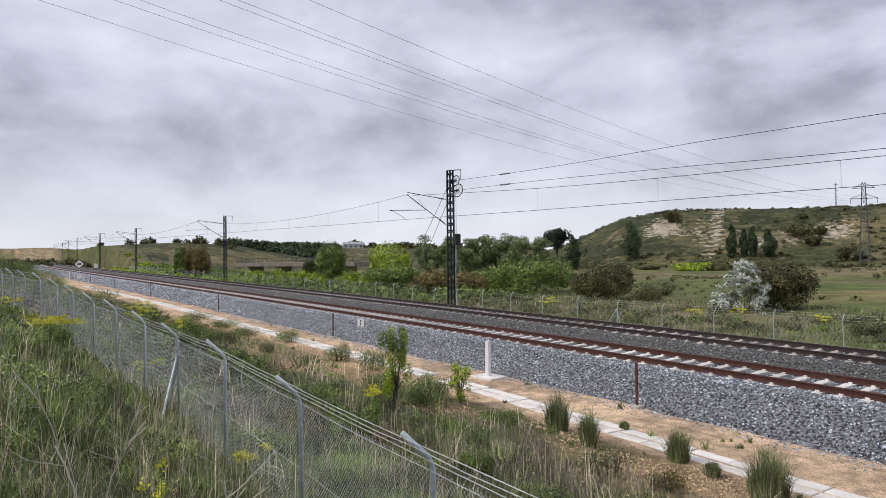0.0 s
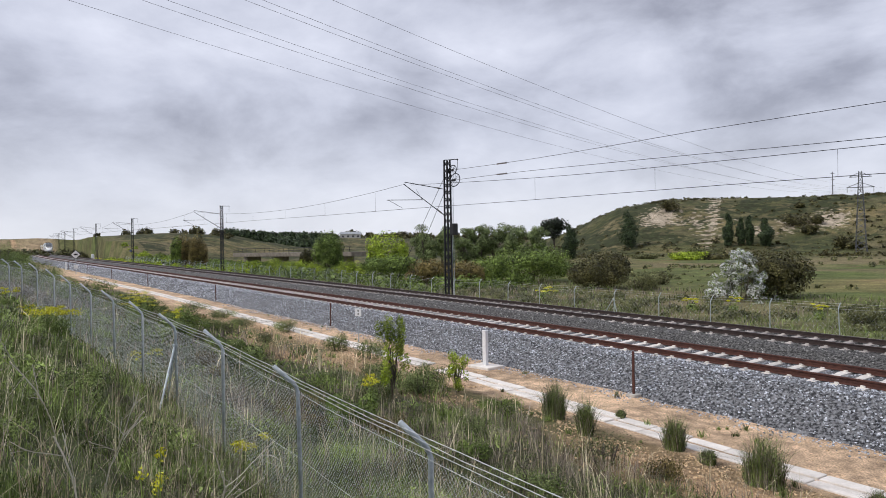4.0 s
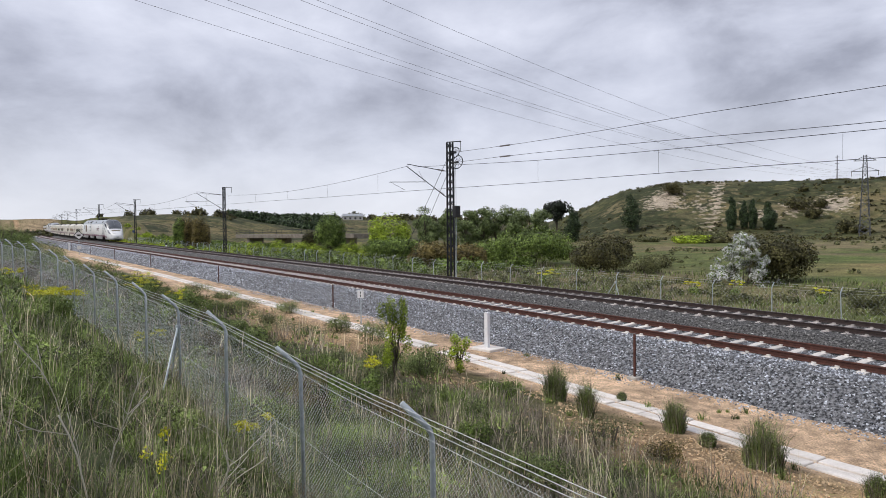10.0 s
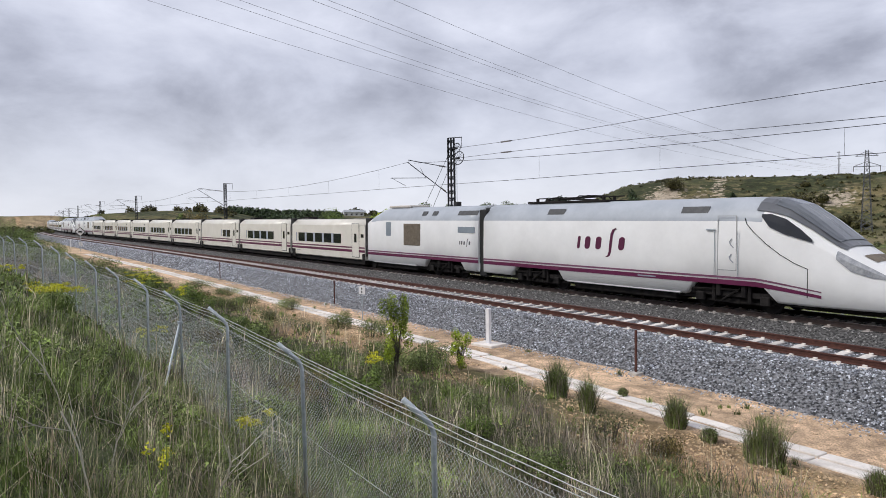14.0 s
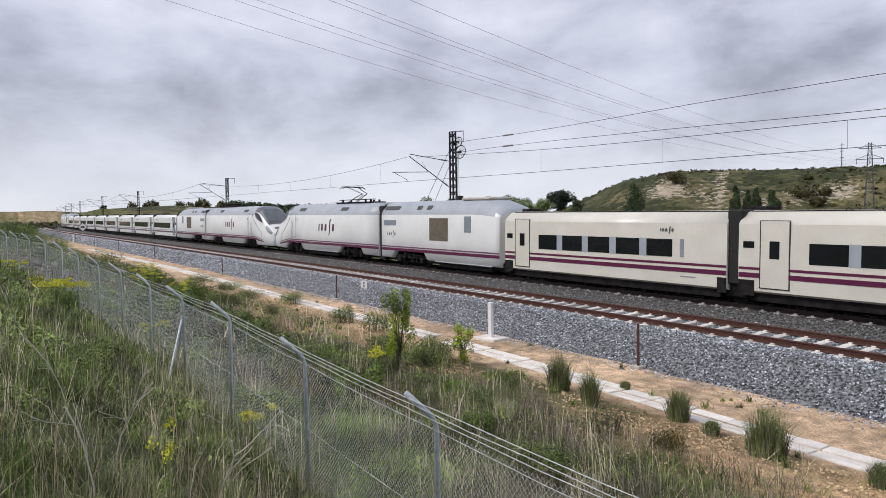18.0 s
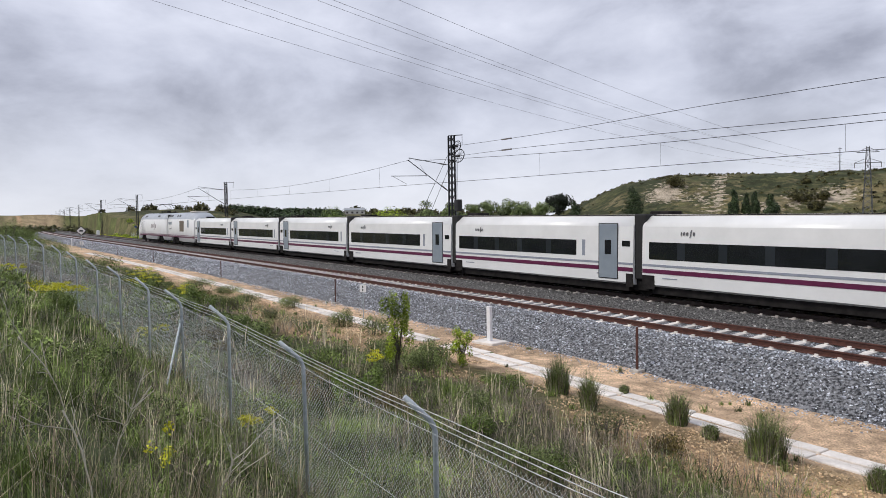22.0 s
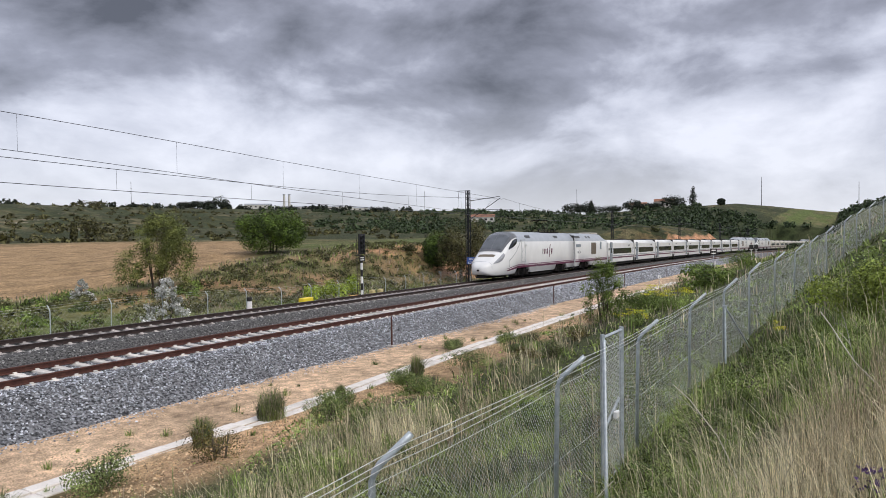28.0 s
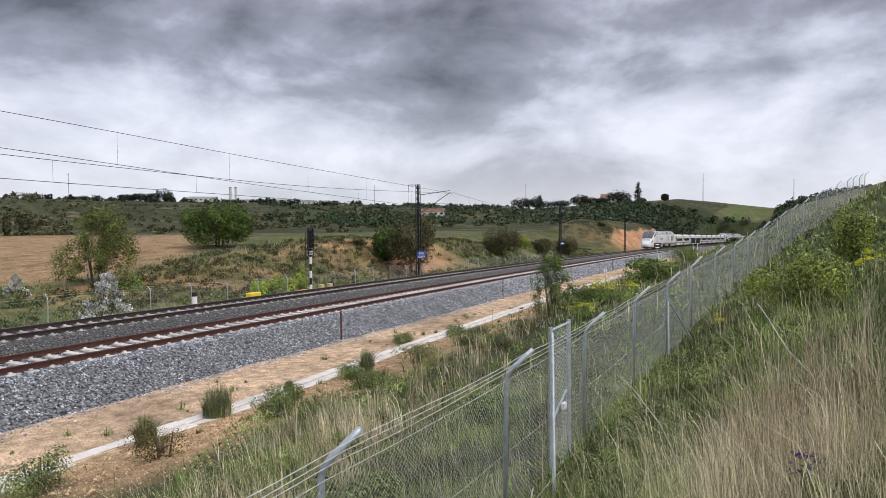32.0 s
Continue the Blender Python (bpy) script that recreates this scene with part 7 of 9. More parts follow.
def leafy_cover():
    """Low carpet of fine leaves in the green parts of the bank."""
    rng = np.random.default_rng(35)
    x, y, r = in_view_points(rng, 230000, 1.8, 34, 1.35)
    s, off = line_coords(x, y)
    d = np.interp(x, FENCE_X, FENCE_Y) - y
    straw, brown = straw_share(x, y, off, d)
    mound = value_noise(x, y, 0.9, 36) + 0.7 * value_noise(x, y, 2.6, 37)
    keep = (off < 10.4) & (mound + rng.uniform(-0.5, 0.5, len(x)) > 0.15 + straw * 0.9 + brown * 0.5)
    x, y, r, mound = x[keep], y[keep], r[keep], mound[keep]
    n = len(x)
    up = np.clip(mound, 0, 1) * 0.30 * rng.random(n) ** 0.6
    P = np.stack([x, y, ground_height(x, y) + up], 1)
    nrm = rng.normal(size=(n, 3)) * 0.7 + np.array([0, 0, 0.7])
    nrm /= np.linalg.norm(nrm, axis=1, keepdims=True)
    a = np.cross(nrm, rng.normal(size=(n, 3)))
    a /= np.linalg.norm(a, axis=1, keepdims=True)
    b = np.cross(nrm, a)
    sz = ((0.020 + 0.0018 * r) * rng.uniform(0.6, 1.5, n))[:, None]
    V = np.stack([P - a * sz * 1.1, P + a * sz * 0.7 - b * sz * 0.4, P + a * sz * 0.9 + b * sz * 0.4], 1)
    for k, mk in enumerate(("grass_green", "grass_deep")):
        q = rng.random(n) < 0.5 if k == 0 else ~q
        W = V[q].reshape(-1, 3)
        tagged(new("leafy_weeds", fast_mesh("leafy_weeds", W, np.arange(len(W)).reshape(-1, 3), M[mk])), "low leafy green weeds covering the bank", "weeds", kind="stuff")


leafy_cover()


def loose_stalks():
    """Bleached stalks that lean and lie among the grass."""
    rng = np.random.default_rng(45)
    x, y, r = in_view_points(rng, 2200, 1.8, 18, 1.3)
    d = np.interp(x, FENCE_X, FENCE_Y) - y
    keep = (x < 2) & (d > -4.0) & (value_noise(x, y, 1.3, 46) + rng.uniform(-0.4, 0.4, len(x)) > 0.05)
    x, y, r = x[keep], y[keep], r[keep]
    n = len(x)
    tagged(new("loose_stalks", blade_mesh("loose_stalks", rng, x, y, ground_height(x, y), rng.uniform(0.25, 0.6, n), 0.0018 + 0.0003 * r, np.abs(rng.normal(0.9, 0.5, n)), M["twig"])), "bleached dead stalks leaning among the grass", "dry plant", kind="stuff")


loose_stalks()


def sand_sprouts():
    """Small tufts that have seeded themselves on the sand strip and the gravel."""
    rng = np.random.default_rng(48)
    s = rng.uniform(-40, 40, 150)
    off = np.where(rng.random(150) < 0.5, rng.uniform(10.8, 12.4, 150), rng.uniform(12.9, 15.4, 150))
    th, cx, cy = np.interp(s, _s, _th), np.interp(s, _s, _cx), np.interp(s, _s, _cy)
    X, Y = cx - np.sin(th) * off, cy + np.cos(th) * off
    size = rng.uniform(0.3, 1.0, 150) ** 1.6
    k = np.repeat(np.arange(150), 46)
    way, out = rng.uniform(0, 6.28, len(k)), np.abs(rng.normal(0, 0.09, len(k))) * size[k]
    x, y = X[k] + np.cos(way) * out, Y[k] + np.sin(way) * out
    tagged(new("sand_sprouts", blade_mesh("sand_sprouts", rng, x, y, ground_height(x, y), rng.uniform(0.08, 0.34, len(k)) * size[k], np.full(len(k), 0.012), np.abs(rng.normal(0.3, 0.4, len(k))), M["grass_deep"], way)), "small green tufts seeded in the sand strip", "grass", kind="stuff")


sand_sprouts()


def far_meadow():
    rng = np.random.default_rng(6)
    n = 95000
    s = rng.uniform(-190, 175, n)
    off = 28.6 + rng.random(n) ** 1.9 * 32
    th, cx, cy = np.interp(s, _s, _th), np.interp(s, _s, _cx), np.interp(s, _s, _cy)
    x, y = cx - np.sin(th) * off, cy + np.cos(th) * off
    keep = rng.random(n) < np.clip(0.75 + 0.6 * value_noise(x, y, 4.0, 31), 0.05, 1)
    bare = (off > 40) & (off < 54) & (s > 22) & (value_noise(x, y, 11.0, 12) + 0.5 * value_noise(x, y, 3.0, 11) > 0.12)
    bare |= (off > 28) & (off < 35 + 2 * value_noise(x, y, 3.0, 33)) & (s > -76) & (s < -38)
    keep &= ~bare
    x, y, off = x[keep], y[keep], off[keep]
    z = ground_height(x, y) - 0.03
    r = np.hypot(x, y)
    g = rng.random(len(x)) < 0.78 + 0.3 * value_noise(x, y, 9.0, 32)
    for q, nm, mk, lab in ((g, "meadow_grass", "grass_deep", "tall green grass beyond the far fence"), (~g, "meadow_straw", "grass_brown", "dry brown grass beyond the far fence")):
        k = q.sum()
        tagged(new(nm, blade_mesh(nm, rng, x[q], y[q], z[q], rng.uniform(0.2, 0.62, k), 0.014 + 0.0008 * r[q], np.abs(rng.normal(0, 0.6, k)), M[mk])), lab, "grass", kind="stuff")


far_meadow()


def scrub(name, label, places, sizes, mat, leaves_each, leaf, seed, flat=0.6):
    """Many small bushes or far trees as one body of leaves."""
    rng = np.random.default_rng(seed)
    x, y = places
    z = ground_height(x, y)
    n = len(x)
    k = np.repeat(np.arange(n), leaves_each)
    d = rng.normal(size=(len(k), 3))
    d /= np.linalg.norm(d, axis=1, keepdims=True)
    d[:, 2] = np.abs(d[:, 2])
    rad = (0.6 + 0.5 * rng.random(len(k)))[:, None]
    P = np.stack([x, y, z], 1)[k] + d * rad * sizes[k][:, None] * np.array([0.5, 0.5, flat])
    a = rng.normal(size=(len(k), 3))
    a /= np.linalg.norm(a, axis=1, keepdims=True)
    b = np.cross(a, d)
    b /= np.linalg.norm(b, axis=1, keepdims=True) + 1e-6
    s = (leaf * sizes[k] * rng.uniform(0.6, 1.3, len(k)))[:, None]
    V = np.stack([P - a * s * 1.1, P + a * s * 0.7 - b * s * 0.8, P + a * s * 0.9 + b * s * 0.8], 1).reshape(-1, 3)
    tagged(new(name, fast_mesh(name, V, np.arange(len(V)).reshape(-1, 3), mat)), label, "scrub", kind="stuff")


def scatter_scrub():
    rng = np.random.default_rng(8)

    def polar(n, az0, az1, d0, d1):
        a, d = np.radians(rng.uniform(az0, az1, n)), rng.uniform(d0, d1, n)
        return -np.sin(a) * d, np.cos(a) * d

    x, y = polar(4200, 0, 47, 200, 330)
    q = value_noise(x, y, 30.0, 41) + rng.uniform(-0.6, 0.6, len(x)) > -0.1
    scrub("hill_scrub", "low dark scrub dotted over the hillside", (x[q], y[q]), rng.uniform(0.5, 2.2, q.sum()), M["leaf_oak"], 18, 0.20, 1, 0.35)
    x, y = polar(1500, -62, -20, 215, 620)
    q = value_noise(x, y, 60.0, 42) + rng.uniform(-0.5, 0.5, len(x)) > 0.0
    scrub("plateau_scrub", "dark scrub on the far plateau slopes", (x[q], y[q]), rng.uniform(1.2, 4.2, q.sum()), M["leaf_oak"], 24, 0.20, 2, 0.45)
    x, y = polar(420, -62, 4, 112, 320)
    q = (y > 60) & (value_noise(x, y, 24.0, 48) + rng.uniform(-0.5, 0.5, len(x)) > 0.05) & ((np.hypot(x, y) > 222) | (np.degrees(np.arctan2(-x, y)) > -15))
    scrub("hill_scrub", "dark rounded bushes among the rocks of the slope", (x[q], y[q]), rng.uniform(1.2, 4.6, q.sum()), M["leaf_oak"], 60, 0.13, 19, 0.5)
    x, y = polar(340, 83, 94, 245, 420)
    q = value_noise(x, y, 30.0, 49) + rng.uniform(-0.6, 0.6, len(x)) > 0.0
    scrub("slope_scrub", "dark scrub on the pale slopes of the distant cutting", (x[q], y[q]), rng.uniform(1.2, 5.5, q.sum()), M["cutting_leaf"], 50, 0.14, 20, 0.5)
    s, off = rng.uniform(-215, -165, 40), rng.uniform(30.5, 37, 40)
    P = line_points(s, off, 0 * s)
    scrub("flowering_broom", "bright yellow broom in flower beside the used track", (P[:, 0], P[:, 1]), rng.uniform(0.8, 1.8, 40), M["yellow"], 60, 0.10, 21, 0.5)
    x, y = polar(900, 8, 62, 78, 205)
    q = value_noise(x, y, 22.0, 44) + rng.uniform(-0.5, 0.5, len(x)) > -0.05
    scrub("meadow_scrub", "low tussocks and bushes over the flat meadow", (x[q], y[q]), rng.uniform(0.4, 1.5, q.sum()), M["leaf_olive"], 26, 0.16, 14, 0.4)
    s, off = rng.uniform(-14, 46, 330), rng.uniform(37.5, 57, 330)
    x, y = s, off
    scrub("bank_scrub", "mixed green bushes on the bank beyond the far fence", (x[:170], y[:170]), rng.uniform(0.5, 1.3, 170), M["leaf_green"], 120, 0.085, 16, 0.5)
    scrub("bank_scrub", "grey-green bushes on the bank beyond the far fence", (x[170:], y[170:]), rng.uniform(0.5, 1.4, 160), M["leaf_olive"], 120, 0.085, 17, 0.5)
    s, off = rng.uniform(4, 23, 70), 37.6 + rng.random(70) ** 1.6 * 12
    scrub("tall_scrub", "tall grey-green weeds and bushes behind the far fence", (s[:40], off[:40]), rng.uniform(1.2, 2.4, 40), M["cutting_leaf"], 170, 0.07, 22, 0.75)
    scrub("tall_scrub", "fresh green weeds and bushes behind the far fence", (s[40:], off[40:]), rng.uniform(0.9, 1.7, 30), M["leaf_airy"], 170, 0.07, 23, 0.75)
    # dense cover on the cutting
    s, off = rng.uniform(26, 190, 2600), rng.uniform(38.5, 58, 2600)
    th, cx, cy = np.interp(s, _s, _th), np.interp(s, _s, _cx), np.interp(s, _s, _cy)
    x, y = cx - np.sin(th) * off, cy + np.cos(th) * off
    q = value_noise(x, y, 11.0, 12) + 0.5 * value_noise(x, y, 3.0, 11) + rng.uniform(-0.4, 0.4, len(x)) < 0.22
    scrub("cutting_scrub", "grey-green scrub tufts on the cutting slope", (x[q], y[q]), rng.uniform(0.4, 1.3, q.sum()), M["cutting_leaf"], 54, 0.09, 3, 0.45)
    # woods
    x, y = polar(900, -107, -80, 300, 430)
    scrub("far_woods", "dark continuous woods on the far slope", (x, y), rng.uniform(2.5, 4.6, len(x)), M["leaf_poplar"], 44, 0.16, 4, 0.8)
    x, y = polar(420, -84, -58, 290, 470)
    q = value_noise(x, y, 70.0, 43) + rng.uniform(-0.4, 0.4, len(x)) > -0.1
    scrub("far_woods", "broken dark woods on the far slope", (x[q], y[q]), rng.uniform(2.5, 5, q.sum()), M["leaf_poplar"], 40, 0.17, 5, 0.7)
    x, y = polar(1000, -83, -52, 330, 560)
    q = value_noise(x, y, 60.0, 47) + rng.uniform(-0.4, 0.4, len(x)) > -0.25 + smooth(np.degrees(np.arctan2(-x, y)), -68, -55) * 0.75
    scrub("far_woods", "dark green woods over the distant hillside", (x[q], y[q]), rng.uniform(2.2, 5.2, q.sum()), M["leaf_poplar"], 50, 0.16, 15, 0.6)
    x, y = polar(520, 64, 73, 360, 520)
    scrub("far_woods", "dark pine woods on the far hill", (x, y), rng.uniform(3.5, 5.5, len(x)), M["leaf_poplar"], 40, 0.17, 6, 0.75)
    x, y = polar(36, 72, 83, 290, 330)
    scrub("ridge_trees", "line of dark trees along the hill ridge", (x, y), rng.uniform(1.0, 5.4, len(x)), M["leaf_oak"], 90, 0.12, 7, 0.6)
    x, y = polar(130, 47, 66, 620, 860)
    scrub("ridge_trees", "scattered dark trees on the distant rise", (x, y), rng.uniform(5, 11, len(x)), M["leaf_oak"], 40, 0.17, 9, 0.6)
    x, y = polar(170, -60, -30, 560, 780)
    scrub("ridge_trees", "scattered dark trees on the plateau edge", (x, y), rng.uniform(3, 8, len(x)), M["leaf_dark"], 40, 0.17, 10, 0.6)
    # thicket between the far fence and the poplars
    s, off = rng.uniform(-190, -58, 520), rng.uniform(37.5, 56, 520)
    th, cx, cy = np.interp(s, _s, _th), np.interp(s, _s, _cx), np.interp(s, _s, _cy)
    x, y = cx - np.sin(th) * off, cy + np.cos(th) * off
    scrub("thicket", "mixed green thicket beyond the far fence", (x, y), rng.uniform(0.9, 2.6, len(x)), M["leaf_green"], 170, 0.075, 11, 0.6)
    s, off = rng.uniform(-230, -105, 150), rng.uniform(32, 44, 150)
    th, cx, cy = np.interp(s, _s, _th), np.interp(s, _s, _cx), np.interp(s, _s, _cy)
    x, y = cx - np.sin(th) * off, cy + np.cos(th) * off
    scrub("broom_scrub", "yellow-green broom scrub along the far fence", (x, y), rng.uniform(0.9, 2.4, len(x)), M["leaf_bright"], 150, 0.08, 13, 0.55)
    s, off = rng.uniform(-58, 20, 140), rng.uniform(38, 52, 140)
    x, y = s, off
    scrub("thicket", "low grey-green bushes in the far meadow", (x, y), rng.uniform(0.6, 1.5, len(x)), M["leaf_olive"], 260, 0.06, 12, 0.45)


scatter_scrub()


# ---- shrubs, saplings and flowers near the line ----
def near_shrub(x, y, h, w, mk, n, size, seed, name="broom_shrub", label="dense dark green shrub at the edge of the gravel"):
    build_tree(name, label, "shrub", x, y, h, w, "shrub", M[mk], n, size, seed, "lineside shrubs", stems=4)


def broom(x, y, h, w, mk, n, seed, label):
    """A shrub of many upright stalks with fine leaves."""
    rng = np.random.default_rng(seed)
    t = thing("tufted_shrub", label, "shrub", "lineside shrubs", m=pose(x, y, gz(x, y) - 0.03))
    a, rr = rng.uniform(0, 6.28, n), np.sqrt(rng.random(n)) * w * 0.26
    bx, by = np.cos(a) * rr, np.sin(a) * rr
    hh = h * rng.uniform(0.35, 1.1, n) * (1 - 0.3 * (rr / (w * 0.26)) ** 2)
    for nm, q, m in (("green_tuft", rng.random(n) < 0.7, mk), ("dry_tuft", None, "grass_brown")):
        q = prev if q is None else q
        prev = ~q
        me = blade_mesh(nm, rng, bx[q], by[q], 0 * bx[q], hh[q], np.full(q.sum(), 0.009), np.abs(rng.normal(0.22, 0.28, q.sum())), M[m])
        part(nm, me, t)
    V, F = leaves(rng, [(0, 0, h * 0.34, w * 0.34, w * 0.34, h * 0.34), (w * 0.1, 0, h * 0.6, w * 0.2, w * 0.2, h * 0.26)], n // 3, 0.035, 0.1)
    part("foliage", fast_mesh("foliage", V, F, M[mk]), t)


def sapling(x, y, h, w, mk, n, seed, label):
    build_tree("sapling", label, "sapling", x, y, h, w, "upright", M[mk], int(n * 1.3), 0.046, seed, "lineside shrubs", stems=3, trunk=0.01)


def flowers(x, y, h, w, n, seed, mk="yellow", label="plant with flat heads of bright yellow flowers", size=0.05):
    rng = np.random.default_rng(seed)
    t = thing("flowering_plant", label, "wildflower", "wildflowers", m=pose(x, y, gz(x, y) - 0.02))
    heads = [(rng.uniform(-0.5, 0.5) * w, rng.uniform(-0.5, 0.5) * w, h * rng.uniform(0.72, 1.05)) for _ in range(max(4, n // 34))]
    bm = bmesh.new()
    for hx, hy, hz in heads:
        rod(bm, (hx * 0.35, hy * 0.35, 0), (hx, hy, hz), 0.006, 4, 0.003)
    tagged(part("stalk", bm, t, mat=M["grass_green"]), kind="stuff")
    V, F = leaves(rng, [(a, b, c, w * 0.13 + 0.02, w * 0.13 + 0.02, 0.045) for a, b, c in heads], n, size, 0.1)
    tagged(part("petals", fast_mesh("petals", V, F, M[mk]), t), kind="stuff")
    V, F = leaves(rng, [(0, 0, h * 0.35, w * 0.4, w * 0.4, h * 0.33)], n, size * 1.3, 0.1)
    part("foliage", fast_mesh("foliage", V, F, M["grass_green"]), t)


for k, (x, y, h, w) in enumerate([(-25.4, 12.4, 1.0, 1.5), (-32.3, 13.0, 0.9, 1.7), (-22.9, 12.4, 1.1, 1.3), (-16.8, 11.2, 1.0, 1.6), (-35.9, 12.0, 0.7, 1.8), (-15.6, 10.0, 0.9, 1.5), (-18.6, 10.4, 0.9, 1.6), (-40.5, 12.4, 0.8, 2.0), (-46, 12.2, 0.9, 2.2), (14.8, 11.0, 0.75, 1.2), (18.4, 11.1, 0.7, 1.0), (21.4, 10.2, 1.0, 1.6), (13.4, 10.2, 0.8, 1.2), (25.7, 13.0, 0.6, 1.2), (8.1, 11.2, 0.9, 1.4), (28, 11.6, 0.7, 1.2), (24, 9.6, 0.8, 1.5), (17.2, 9.4, 0.8, 1.4)]):
    near_shrub(x, y, h, w, "broom_green" if k % 3 else "grass_deep", 3600, 0.038, 500 + k)
for k, (x, y, h, w) in enumerate([(-12.4, 11.9, 1.25, 0.75), (-9.2, 12.3, 1.0, 0.6), (-6.8, 11.6, 1.25, 0.95), (-10.7, 11.2, 1.1, 0.5), (10.7, 11.5, 0.9, 0.5), (13.4, 12.0, 1.1, 1.0), (19.4, 11.2, 1.05, 0.6), (-8.2, 12.0, 0.45, 0.4), (-11.6, 13.4, 0.35, 0.3), (16.2, 11.9, 0.5, 0.35), (-5.0, 11.8, 0.6, 0.5), (6.4, 11.4, 0.8, 0.6)]):
    broom(x, y, h * 0.88, w * 1.3, "broom_green", 1300, 560 + k, "upright olive green tufted shrub in the gravel")
sapling(-14.7, 8.7, 2.2, 0.85, "leaf_bright", 3200, 600, "slim green sapling with pale leaves beside the fence")
sapling(-16.0, 11.6, 1.3, 0.8, "leaf_bright", 1500, 601, "thin pale green sapling at the gravel edge")
build_tree("sapling", "bushy grey-green sapling beside the fence", "sapling", 29.5, 7.7, 2.9, 2.2, "airy", M["leaf_green"], 9000, 0.06, 602, "lineside shrubs", stems=3, trunk=0.02)
build_tree("broom_bush", "rounded yellow-green broom bush on the bank", "shrub", 13.0, -0.8, 1.2, 1.75, "shrub", M["leaf_broom"], 13000, 0.042, 610, stems=5)
build_tree("broom_bush", "upright yellow-green broom on the bank", "shrub", 17.5, -2.1, 1.9, 1.0, "shrub", M["leaf_broom"], 4200, 0.05, 611, stems=4)
build_tree("dark_bush", "dark green bush on the trackside of the fence", "shrub", 40.0, 5.2, 2.2, 3.0, "shrub", M["leaf_green"], 2200, 0.14, 612, stems=4)
for k, (x, y, h, w) in enumerate([(-27, 6.5, 1.2, 1.6), (-31, 7.8, 1.3, 2.2), (-36, 6.8, 1.6, 2.4), (-44, 5.5, 1.8, 3.0), (-55, 3.5, 2.4, 4.0), (-62, 1.0, 2.8, 4.5), (-75, 6.0, 2.0, 4.0), (-90, 5.0, 2.4, 4.5), (-108, 5.6, 2.6, 5.0), (-128, 6.4, 3.0, 6.0), (-150, 6.6, 3.4, 7.0), (-178, 8.0, 3.8, 8.0), (-70, 2.2, 4.0, 5.2), (-85, 4.0, 3.6, 5.0), (-24, 7.5, 0.9, 1.5), (34, 6.8, 1.3, 2.4), (46, 5.0, 1.5, 3.0), (55, 4.0, 1.8, 3.5), (-20.5, 7.0, 0.9, 1.4), (-13.0, 6.6, 0.8, 1.3), (7.5, 4.6, 0.7, 1.2), (12.0, 4.4, 0.7, 1.3)]):
    near_shrub(x, y, h, w, "leaf_green" if k % 2 else "grass_deep", 4200, 0.055 + 0.0004 * abs(x), 620 + k, "lineside_bush", "loose green bush on the trackside of the fence")
for k, (x, y, h, w) in enumerate([(-38, 3.1, 0.9, 1.7), (-42, 2.7, 1.0, 1.9), (-35, 3.5, 0.8, 1.5), (-47, 2.0, 1.0, 2.0)]):
    near_shrub(x, y, h, w, "grass_brown", 2600, 0.045, 680 + k, "withered_shrub", "grey withered twiggy shrub against the fence")
_rng = np.random.default_rng(77)
for k in range(84):
    x = float(_rng.uniform(-48, -6) if k < 30 or k > 49 else _rng.uniform(6, 34))
    off = float(_rng.uniform(5.6, 10.9))
    v = place(x, off)
    h = float(_rng.uniform(0.35, 0.85))
    near_shrub(v.x, v.y, h, h * float(_rng.uniform(1.3, 2.2)), ("broom_green", "leaf_olive", "leaf_green", "leaf_brown")[k % 4], 2000, 0.034, 900 + k, "low_shrub", "low rounded shrub among the withered grass")
for k in range(16):
    x = float(_rng.uniform(-18, -5.5) if k < 8 else _rng.uniform(6, 22))
    y = fence_at(x)[0] - float(_rng.uniform(0.7, 3.4))
    h = float(_rng.uniform(0.25, 0.5))
    near_shrub(x, y, h, h * 2.4, "grass_deep" if k % 2 else "grass_green", 3000, 0.028, 960 + k, "leafy_herb", "mound of bright leafy herbs on the bank")
for k, (x, y, h, w) in enumerate([(9.2, 1.2, 0.55, 1.1), (7.6, 1.5, 0.5, 0.9), (11.5, 0.4, 0.5, 1.0), (6.2, 1.3, 0.45, 0.9), (-8.5, 1.6, 0.45, 1.1), (-10.5, 1.0, 0.5, 1.2), (-12.5, 1.6, 0.45, 1.0)]):
    near_shrub(x, y, h, w, "grass_deep", 3200, 0.03, 650 + k, "leafy_herb", "mound of bright leafy herbs on the bank")
